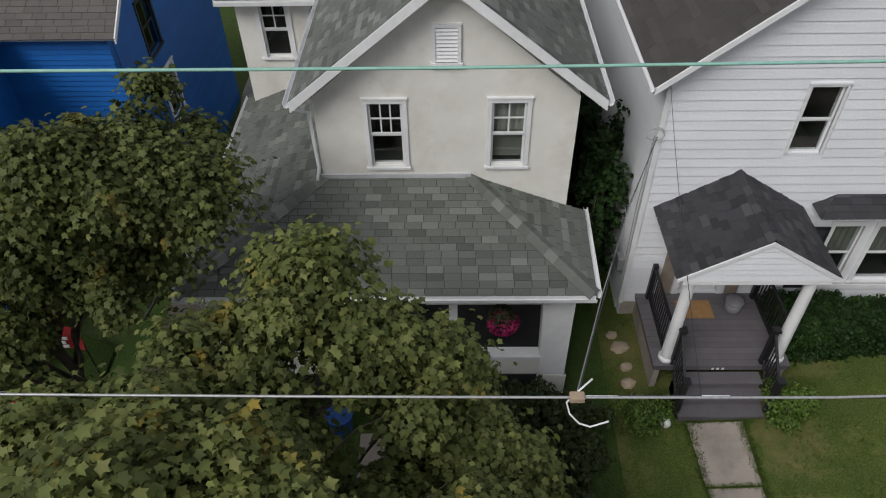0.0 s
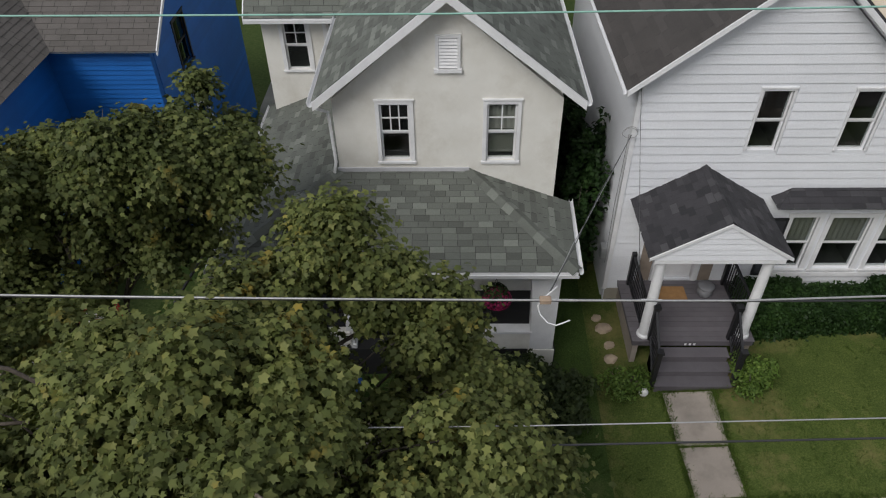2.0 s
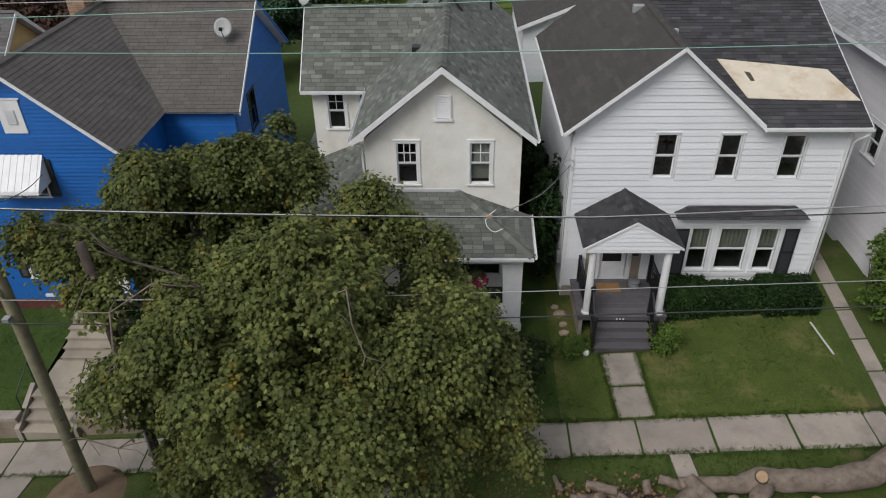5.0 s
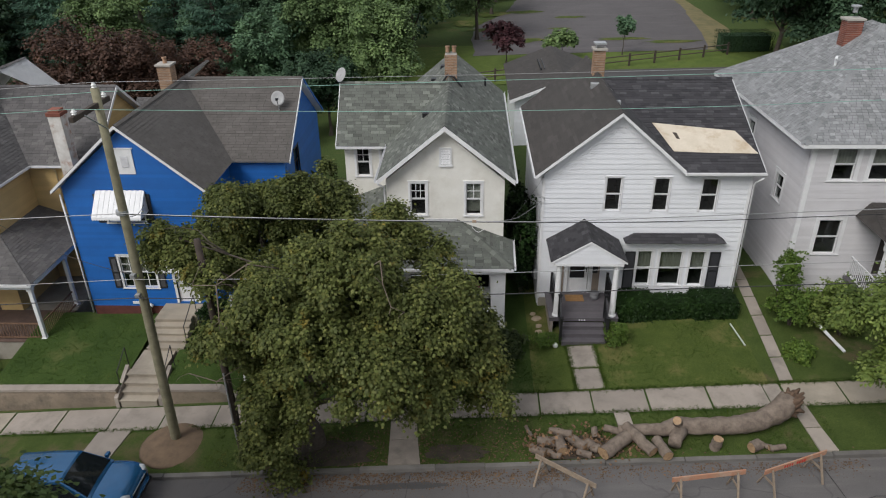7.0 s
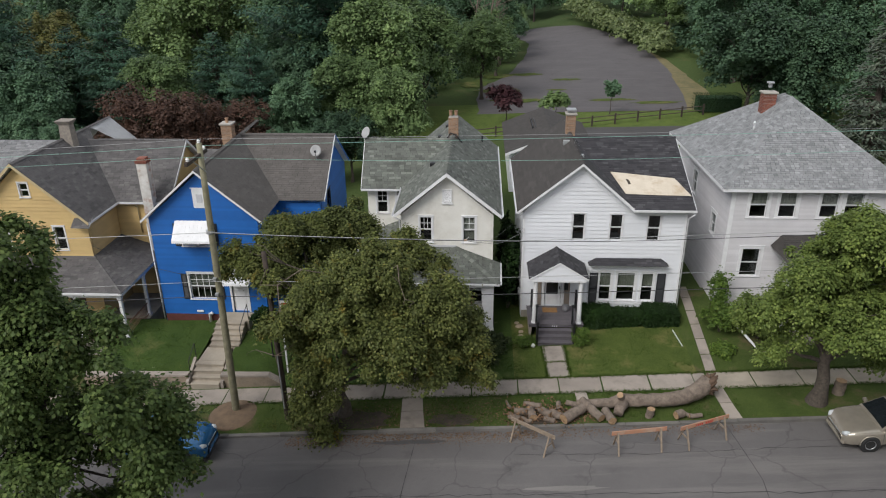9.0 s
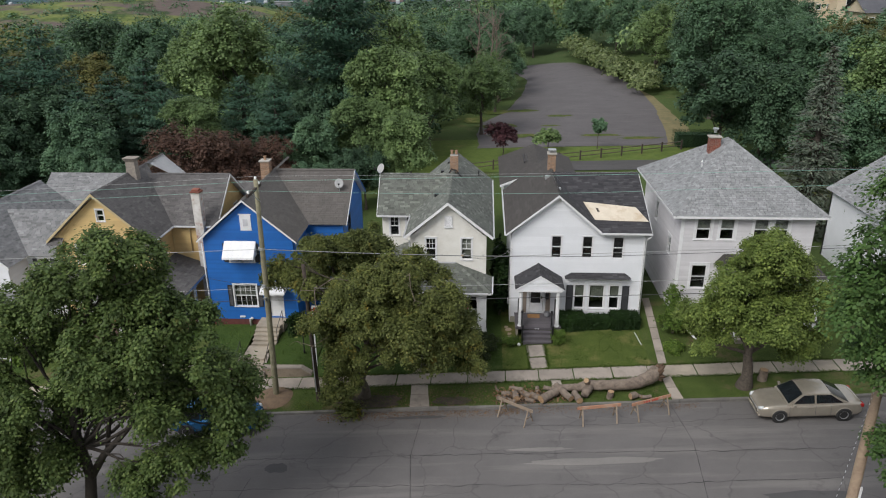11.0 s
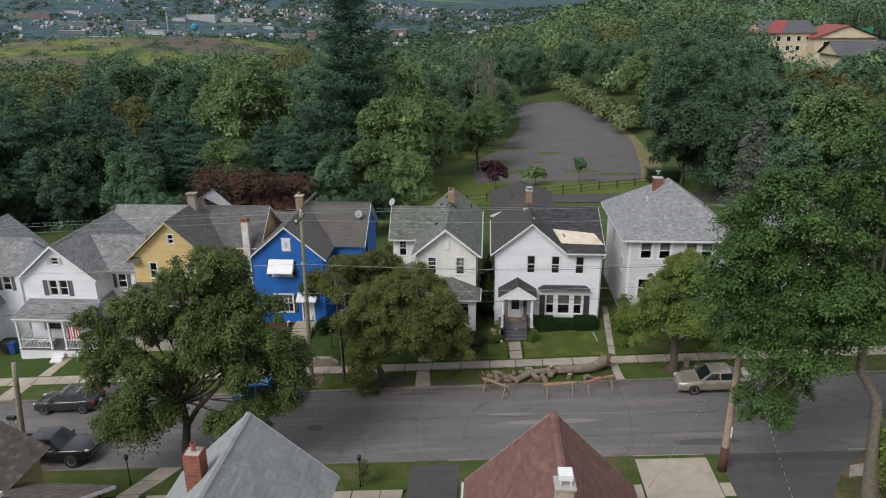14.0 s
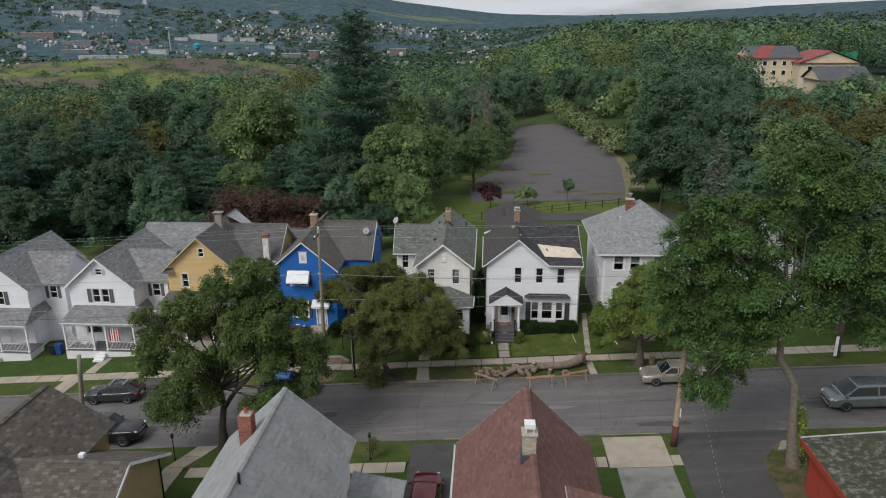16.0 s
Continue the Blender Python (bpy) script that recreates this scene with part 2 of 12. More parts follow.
S_SHINGLE = shingle("green_grey_shingles", (0.073, 0.076, 0.067), (0.12, 0.127, 0.112), (0.204, 0.216, 0.19), 0.85)
W_SHINGLE = shingle("charcoal_shingles", (0.021, 0.021, 0.024), (0.04, 0.038, 0.043), (0.074, 0.071, 0.077))
W_BROWN = shingle("old_brown_black_shingles", (0.036, 0.032, 0.03), (0.052, 0.046, 0.043), (0.075, 0.067, 0.063), 0.5)
B_SHINGLE = shingle("brown_grey_shingles", (0.075, 0.068, 0.062), (0.1, 0.09, 0.084), (0.13, 0.118, 0.11), 0.45)
Y_SHINGLE = shingle("mottled_grey_shingles", (0.065, 0.061, 0.061), (0.105, 0.098, 0.098), (0.15, 0.142, 0.138), 0.7)
H_SHINGLE = shingle("light_grey_shingles", (0.15, 0.153, 0.158), (0.235, 0.238, 0.244), (0.32, 0.323, 0.33), 0.8)
L_SHINGLE = shingle("silver_grey_shingles", (0.13, 0.13, 0.135), (0.20, 0.20, 0.205), (0.27, 0.27, 0.275))
GR_SHINGLE = shingle("weathered_pale_shingles", (0.19, 0.2, 0.2), (0.265, 0.275, 0.275), (0.33, 0.34, 0.34), 0.5)
RR_SHINGLE = shingle("red_brown_shingles", (0.11, 0.052, 0.044), (0.155, 0.076, 0.064), (0.2, 0.105, 0.09), 0.7)
BR_SHINGLE = shingle("brown_tab_shingles", (0.06, 0.05, 0.042), (0.095, 0.08, 0.068), (0.17, 0.145, 0.125))
TARP = surface("beige_roof_underlay", (0.62, 0.55, 0.45), (0.54, 0.47, 0.37), 0.7, 2, 40, stain=(0.42, 0.33, 0.23), stain_scale=1.5)
GRASS = grass_mat("lawn_grass", (0.03, 0.046, 0.01), (0.066, 0.094, 0.021), (0.118, 0.142, 0.04), (0.16, 0.138, 0.056), 0.5)
GREEN_GRASS = grass_mat("thick_green_grass", (0.02, 0.04, 0.009), (0.042, 0.074, 0.017), (0.078, 0.115, 0.031), (0.105, 0.112, 0.04), 0.58)
VERGE = grass_mat("worn_verge", (0.026, 0.042, 0.011), (0.055, 0.082, 0.02), (0.095, 0.122, 0.034), (0.115, 0.085, 0.052), 0.53)
DIRT = surface("bare_earth", (0.2, 0.135, 0.085), (0.13, 0.09, 0.06), 0.95, 3, 40, bumps=0.5)
ROAD = asphalt("street_asphalt", (0.128, 0.119, 0.117), (0.17, 0.157, 0.15))
LOT = asphalt("lot_asphalt", (0.1, 0.09, 0.092), (0.12, 0.108, 0.107), 0.2)
LANE = asphalt("lane_asphalt", (0.066, 0.062, 0.062), (0.085, 0.079, 0.077))
BARK = surface("grey_brown_bark", (0.10, 0.082, 0.066), (0.05, 0.04, 0.032), 0.95, 9, 40, bumps=0.9)
DARK_BARK = surface("dark_maple_bark", (0.05, 0.041, 0.033), (0.026, 0.021, 0.017), 0.95, 9, 40, bumps=0.9)
PALE_BARK = surface("pale_grey_bark", (0.2, 0.17, 0.135), (0.11, 0.095, 0.075), 0.95, 7, 40, bumps=0.8)
DEADWOOD = surface("fallen_trunk_bark", (0.22, 0.175, 0.14), (0.11, 0.085, 0.068), 0.95, 5, 30, bumps=0.9)
CUTWOOD = surface("sawn_wood", (0.38, 0.26, 0.15), (0.24, 0.15, 0.085), 0.8, 9, 60)
POLEWOOD = surface("treated_pole_wood", (0.25, 0.23, 0.15), (0.17, 0.155, 0.10), 0.85, 4, 50, bumps=0.5)
DARKPOLE = surface("creosoted_pole_wood", (0.06, 0.043, 0.034), (0.035, 0.026, 0.02), 0.85, 4, 50, bumps=0.5)
PALEPOLE = surface("bleached_pole_wood", (0.36, 0.27, 0.19), (0.25, 0.18, 0.13), 0.85, 4, 50, bumps=0.5)
WIRE_GREEN = surface("verdigris_copper", (0.26, 0.48, 0.40), (0.2, 0.38, 0.32), 0.6, 30, 200)
WIRE_GREY = surface("weathered_aluminium", (0.42, 0.42, 0.42), (0.3, 0.3, 0.3), 0.45, 30, 200, metal=0.5)
WIRE_BLACK = surface("cable_jacket", (0.03, 0.03, 0.032), (0.02, 0.02, 0.022), 0.5, 30, 200)
DECK = surface("grey_deck_paint", (0.125, 0.115, 0.125), (0.10, 0.09, 0.10), 0.6, 3, 60, obj=0.15)
RUBBER = surface("tyre_rubber", (0.02, 0.02, 0.02), (0.014, 0.014, 0.014), 0.8, 9, 60)
ALLOY = surface("alloy_wheel", (0.5, 0.5, 0.51), (0.4, 0.4, 0.41), 0.35, 9, 60, metal=0.8)
HEADLAMP = surface("headlamp_lens", (0.55, 0.57, 0.58), (0.42, 0.44, 0.45), 0.12, 9, 60, bumps=0)
TAIL_RED = surface("tail_lamp_red", (0.35, 0.015, 0.012), (0.28, 0.01, 0.01), 0.25, 9, 60, bumps=0)
AUTO_GLASS = surface("tinted_car_glass", (0.014, 0.018, 0.02), (0.01, 0.013, 0.015), 0.06, 2, 20, bumps=0)
GALV = surface("galvanised_metal", (0.5, 0.51, 0.52), (0.4, 0.41, 0.42), 0.45, 8, 60, metal=0.6)
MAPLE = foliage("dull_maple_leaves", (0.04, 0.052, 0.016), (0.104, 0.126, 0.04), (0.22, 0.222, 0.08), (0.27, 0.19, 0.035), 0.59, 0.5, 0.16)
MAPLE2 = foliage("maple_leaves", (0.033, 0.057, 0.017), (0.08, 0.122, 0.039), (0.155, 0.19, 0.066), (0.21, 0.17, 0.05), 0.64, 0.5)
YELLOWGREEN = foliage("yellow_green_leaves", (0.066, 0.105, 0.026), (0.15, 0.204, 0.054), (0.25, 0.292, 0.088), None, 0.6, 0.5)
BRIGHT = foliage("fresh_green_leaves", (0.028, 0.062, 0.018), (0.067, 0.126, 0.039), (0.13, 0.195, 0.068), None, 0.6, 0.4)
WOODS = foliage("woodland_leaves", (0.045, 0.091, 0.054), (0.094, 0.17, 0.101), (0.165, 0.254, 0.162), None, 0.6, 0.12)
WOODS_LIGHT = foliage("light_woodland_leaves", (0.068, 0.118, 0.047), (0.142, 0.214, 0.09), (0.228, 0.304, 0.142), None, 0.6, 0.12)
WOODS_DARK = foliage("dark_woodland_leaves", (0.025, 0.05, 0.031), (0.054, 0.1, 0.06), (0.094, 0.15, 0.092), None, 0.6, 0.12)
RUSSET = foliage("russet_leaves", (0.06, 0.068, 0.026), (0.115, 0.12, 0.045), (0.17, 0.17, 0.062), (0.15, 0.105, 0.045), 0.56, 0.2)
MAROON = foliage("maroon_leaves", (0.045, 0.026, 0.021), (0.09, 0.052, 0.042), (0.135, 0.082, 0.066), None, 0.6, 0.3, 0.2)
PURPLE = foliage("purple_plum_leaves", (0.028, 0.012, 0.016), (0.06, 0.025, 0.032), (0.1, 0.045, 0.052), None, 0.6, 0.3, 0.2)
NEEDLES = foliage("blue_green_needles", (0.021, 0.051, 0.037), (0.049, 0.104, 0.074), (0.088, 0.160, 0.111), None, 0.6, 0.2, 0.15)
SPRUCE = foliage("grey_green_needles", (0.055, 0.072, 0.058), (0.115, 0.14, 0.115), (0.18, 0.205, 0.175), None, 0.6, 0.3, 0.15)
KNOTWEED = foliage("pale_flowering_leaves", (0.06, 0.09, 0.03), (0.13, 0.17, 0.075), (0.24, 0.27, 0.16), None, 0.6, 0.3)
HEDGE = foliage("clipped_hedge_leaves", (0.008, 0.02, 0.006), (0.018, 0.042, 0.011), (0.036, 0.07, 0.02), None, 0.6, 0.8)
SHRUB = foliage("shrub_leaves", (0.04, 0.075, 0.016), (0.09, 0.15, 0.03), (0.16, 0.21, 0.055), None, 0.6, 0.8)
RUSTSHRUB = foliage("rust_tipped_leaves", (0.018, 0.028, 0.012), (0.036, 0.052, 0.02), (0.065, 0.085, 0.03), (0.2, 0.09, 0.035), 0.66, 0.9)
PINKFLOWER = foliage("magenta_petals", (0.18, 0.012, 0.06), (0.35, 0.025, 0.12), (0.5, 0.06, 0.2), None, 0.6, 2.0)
# leaf tones lifted and blued to imitate the haze of distance
HILLWOODS = foliage("hazy_hillside_woods", (0.034, 0.062, 0.042), (0.06, 0.1, 0.066), (0.09, 0.135, 0.085), None, 0.6, 0.01, 0.1)

# ---- building blocks ----
class Geo:
    """Collects faces for one mesh."""

    def __init__(self):
        self.v, self.f = [], []

    def add(self, verts, faces):
        k = len(self.v)
        self.v.extend([tuple(p) for p in verts])
        self.f.extend([tuple(i + k for i in f) for f in faces])
        return self

    def box(self, x0, x1, y0, y1, z0, z1, m=None):
        vs = [(x, y, z) for z in (z0, z1) for y in (y0, y1) for x in (x0, x1)]
        if m:
            vs = [m(*p) for p in vs]
        return self.add(vs, [(0, 2, 3, 1), (4, 5, 7, 6), (0, 1, 5, 4), (2, 6, 7, 3), (0, 4, 6, 2), (1, 3, 7, 5)])

    def prism(self, poly, vec):
        n = len(poly)
        vec = Vector(vec)
        a = [Vector(p) for p in poly]
        b = [p + vec for p in a]
        return self.add(a + b, [tuple(range(n))[::-1], tuple(range(n, 2 * n))] + [(i, (i + 1) % n, n + (i + 1) % n, n + i) for i in range(n)])

    def tube(self, path, radii, n=8, cap=True):
        path = [Vector(p) for p in path]
        if not hasattr(radii, "__len__"):
            radii = [radii] * len(path)
        k = len(self.v)
        side = None
        for i, p in enumerate(path):
            d = (path[min(i + 1, len(path) - 1)] - path[max(i - 1, 0)]).normalized()
            ref = side or (Vector((1, 0, 0)) if abs(d.x) < 0.9 else Vector((0, 1, 0)))
            side = (ref - d * ref.dot(d)).normalized()
            up = d.cross(side)
            for j in range(n):
                a = 2 * math.pi * j / n
                self.v.append(tuple(p + (side * math.cos(a) + up * math.sin(a)) * radii[i]))
        for i in range(len(path) - 1):
            for j in range(n):
                self.f.append((k + i * n + j, k + i * n + (j + 1) % n, k + (i + 1) * n + (j + 1) % n, k + (i + 1) * n + j))
        if cap:
            self.f.append(tuple(range(k, k + n))[::-1])
            self.f.append(tuple(range(k + (len(path) - 1) * n, k + len(path) * n)))
        return self

    def cyl(self, x, y, z0, z1, r, r1=None, n=12):
        return self.tube([(x, y, z0), (x, y, z1)], [r, r if r1 is None else r1], n)

    def lathe(self, x, y, profile, n=16):
        return self.tube([(x, y, z) for r, z in profile], [max(r, 0.001) for r, z in profile], n)


def part(name, g, mat, parent=None, label="", smooth=False, bevel=0.0, kind=""):
    """Links the collected faces as ONE mesh object under a thing or a part."""
    me = bpy.data.meshes.new(name)
    if isinstance(g, Geo):
        me.from_pydata(g.v, [], g.f)
    else:
        verts, faces = g
        nv, nf, k = len(verts), len(faces), faces.shape[1]
        me.vertices.add(nv)
        me.vertices.foreach_set("co", np.ascontiguousarray(verts, dtype=np.float32).ravel())
        me.loops.add(nf * k)
        me.loops.foreach_set("vertex_index", np.ascontiguousarray(faces, dtype=np.int32).ravel())
        me.polygons.add(nf)
        me.polygons.foreach_set("loop_start", np.arange(0, nf * k, k, dtype=np.int32))
        me.update(calc_edges=True)
    me.materials.append(mat)
    if smooth:
        me.polygons.foreach_set("use_smooth", [True] * len(me.polygons))
    ob = new(name, me)
    if parent:
        ob.parent = parent
        loc = Vector((0, 0, 0)) if parent.parent else parent.location
        ob.matrix_parent_inverse = Matrix.Translation(-loc)
    if bevel:
        b = ob.modifiers.new("edges", "BEVEL")
        b.width, b.segments, b.limit_method = bevel, 2, "ANGLE"
    return tagged(ob, label, "", "", kind)


def thing(name, label, category, at=(0, 0, 0), group="", kind=""):
    ob = new(name)
    ob.location = at
    ob.empty_display_size = 0.2
    return tagged(ob, label, category, group, kind)


def single(name, g, mat, label, category, kind="", group="", smooth=False, bevel=0.0):
    ob = part(name, g, mat, None, label, smooth, bevel, kind)
    return tagged(ob, "", category, group)


def SZ(x):
    """Height of the street, which climbs towards +x."""
    return -0.33 + 0.066 * max(-60.0, min(45.0, x))


def step(a, b, v):
    t = max(0.0, min(1.0, (v - a) / (b - a)))
    return t * t * (3 - 2 * t)


def side(kind, pos):
    """Local (u, out, z) to the world for a wall that faces kind at pos."""
    return {"front": lambda u, d, z: (u, pos - d, z), "back": lambda u, d, z: (u, pos + d, z),
            "left": lambda u, d, z: (pos - d, u, z), "right": lambda u, d, z: (pos + d, u, z)}[kind]


def top_at(tops, u):
    for (u0, z0), (u1, z1) in zip(tops, tops[1:]):
        if u0 - 1e-6 <= u <= u1 + 1e-6:
            return z0 + (z1 - z0) * (u - u0) / max(u1 - u0, 1e-9)
    return tops[-1][1]


def wall_geo(g, m, tops, bottom, holes=(), thick=0.18):
    """A thick wall under the line tops, with openings that go through it."""
    cuts = sorted({round(u, 4) for u, z in tops} | {round(u, 4) for h in holes for u in h[:2]})
    for a, b in zip(cuts, cuts[1:]):
        if b - a < 1e-4:
            continue
        za, zb = top_at(tops, a + 1e-5), top_at(tops, b - 1e-5)
        spans, low = [], bottom
        for h in sorted((h for h in holes if h[0] < b - 1e-4 and h[1] > a + 1e-4), key=lambda h: h[2]):
            spans.append((low, low, h[2], h[2]))
            low = h[3]
        spans.append((low, low, za, zb))
        for l0, l1, t0, t1 in spans:
            if max(t0, t1) - l0 < 1e-3:
                continue
            vs = [m(a, 0, l0), m(b, 0, l1), m(b, 0, t1), m(a, 0, t0), m(a, -thick, l0), m(b, -thick, l1), m(b, -thick, t1), m(a, -thick, t0)]
            g.add(vs, [(0, 1, 2, 3), (5, 4, 7, 6), (0, 4, 5, 1), (3, 2, 6, 7), (0, 3, 7, 4), (1, 5, 6, 2)])
    # weld the stretches into one wall
    seen, remap, verts = {}, [], []
    for v in g.v:
        k = (round(v[0], 4), round(v[1], 4), round(v[2], 4))
        if k not in seen:
            seen[k] = len(verts)
            verts.append(v)
        remap.append(seen[k])
    g.v[:] = verts
    g.f[:] = [tuple(remap[i] for i in f) for f in g.f]
    return g


def crossing(tops, z):
    """The stretch of wall that stands higher than z."""
    us = []
    for (u0, z0), (u1, z1) in zip(tops, tops[1:]):
        if z0 >= z:
            us.append(u0)
        if z1 >= z:
            us.append(u1)
        if (z0 - z) * (z1 - z) < 0:
            us.append(u0 + (u1 - u0) * (z - z0) / (z1 - z0))
    return (min(us), max(us)) if us else None


def boards(tops, bottom, holes, course):
    """Lap boards, course by course, cut at the openings: (bottom left, bottom right, top left, top right, z0, z1)."""
    out, z = [], bottom
    high = max(t[1] for t in tops)
    while z < high - 0.03:
        z1 = min(z + course, high - 0.01)
        lo, hi = crossing(tops, z + 0.002), crossing(tops, z1)
        if lo and hi:
            cut = sorted((h[0], h[1]) for h in holes if min(h[3], z1) - max(h[2], z) > 0.4 * (z1 - z))
            a0, a1 = lo[0], hi[0]
            for h0, h1 in cut:
                if h0 - a0 > 0.02:
                    out.append((a0, h0, a1, h0, z, z1))
                a0 = a1 = max(h1, a0)
            if lo[1] - a0 > 0.02:
                out.append((a0, lo[1], a1, max(hi[1], a1), z, z1))
        z += course
    return out


def siding(m, tops, bottom, holes, course, mat, parent, single_boards=False, proud=0.028):
    joined = Geo()
    for a0, b0, a1, b1, z0, z1 in boards(tops, bottom, holes, course):
        vs = [m(a0, proud, z0), m(b0, proud, z0), m(b1, 0.006, z1), m(a1, 0.006, z1), m(a0, 0.0, z0), m(b0, 0.0, z0)]
        fs = [(0, 1, 2, 3), (0, 4, 5, 1), (0, 3, 4), (1, 5, 2)]
        if single_boards:
            part("siding_board", Geo().add(vs, fs), mat, parent)
        else:
            joined.add(vs, fs)
    if not single_boards:
        part("siding", joined, mat, parent, kind="stuff")


def window(house, m, u0, u1, z0, z1, trim=TRIM, case=0.1, upper=(1, 1), lower=(1, 1), sash=True, curtain=None, curtain_part=1.0, sill=True, name="window", frame=None, recess=0.05):
    """A sash window in an opening: casing, sill, two sashes with bars, and panes."""
    frame = frame or trim
    g = Geo()
    g.box(u0 - case, u0, -0.02, 0.035, z0, z1 + case, m).box(u1, u1 + case, -0.02, 0.035, z0, z1 + case, m).box(u0 - 0.003, u1 + 0.003, -0.02, 0.037, z1, z1 + case, m)
    g.box(u0 - case - 0.02, u1 + case + 0.02, 0.0, 0.055, z1 + case, z1 + case + 0.03, m)
    w = part(name, g, trim, house)
    if sill:
        part("sill", Geo().box(u0 - case - 0.02, u1 + case + 0.02, -0.05, 0.06, z0 - 0.05, z0 - 0.002, m), trim, w)
    mid = (z0 + z1) / 2 if sash else z1
    halves = [(z0, mid, lower, -recess), (mid, z1, upper, -recess + 0.03)] if sash else [(z0, z1, upper, -recess)]
    for a, b, (nx, nz), d in halves:
        s = Geo()
        t = 0.042
        s.box(u0, u0 + t, d - 0.035, d, a, b, m).box(u1 - t, u1, d - 0.035, d, a, b, m)
        s.box(u0 + t, u1 - t, d - 0.034, d - 0.001, a, a + t, m).box(u0 + t, u1 - t, d - 0.034, d - 0.001, b - t, b, m)
        for i in range(1, nx):
            c = u0 + t + (u1 - u0 - 2 * t) * i / nx
            s.box(c - 0.013, c + 0.013, d - 0.03, d - 0.004, a + t, b - t, m)
        for i in range(1, nz):
            c = a + t + (b - a - 2 * t) * i / nz
            s.box(u0 + t, u1 - t, d - 0.029, d - 0.005, c - 0.013, c + 0.013, m)
        part("sash", s, frame, w)
        p = part("pane", Geo().box(u0 + t - 0.01, u1 - t + 0.01, d - 0.022, d - 0.016, a + t - 0.01, b - t + 0.01, m), GLASS, w)
        p.visible_shadow = False
    # an added near-black box imitates the room's darkness behind the panes
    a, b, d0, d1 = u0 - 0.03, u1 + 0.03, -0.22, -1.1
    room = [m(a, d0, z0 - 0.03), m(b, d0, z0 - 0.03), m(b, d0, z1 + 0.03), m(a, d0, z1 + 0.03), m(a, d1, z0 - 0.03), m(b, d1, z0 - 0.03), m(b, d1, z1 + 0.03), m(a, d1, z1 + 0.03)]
    part("dark_interior", Geo().add(room, [(4, 5, 6, 7), (0, 1, 5, 4), (2, 3, 7, 6), (0, 4, 7, 3), (1, 2, 6, 5)]), SHADE_BLACK, w)
    if curtain:
        zc = z1 - (z1 - z0) * curtain_part
        c, n = Geo(), max(6, int((u1 - u0) / 0.06))
        vs = []
        for i in range(n + 1):
            u = u0 + (u1 - u0) * i / n
            d = -0.16 - 0.02 * (i % 2)
            vs += [m(u, d, zc), m(u, d, z1)]
        c.add(vs, [(2 * i, 2 * i + 2, 2 * i + 3, 2 * i + 1) for i in range(n)])
        part("curtain", c, curtain, w)
    return w


def clip(poly, normal, offset):
    """Keeps the part of a flat polygon in which normal . p <= offset."""
    out = []
    for i, p in enumerate(poly):
        q = poly[(i + 1) % len(poly)]
        dp, dq = normal[0] * p[0] + normal[1] * p[1] - offset, normal[0] * q[0] + normal[1] * q[1] - offset
        if dp <= 0:
            out.append(p)
        if dp * dq < 0:
            t = dp / (dp - dq)
            out.append((p[0] + (q[0] - p[0]) * t, p[1] + (q[1] - p[1]) * t))
    return out


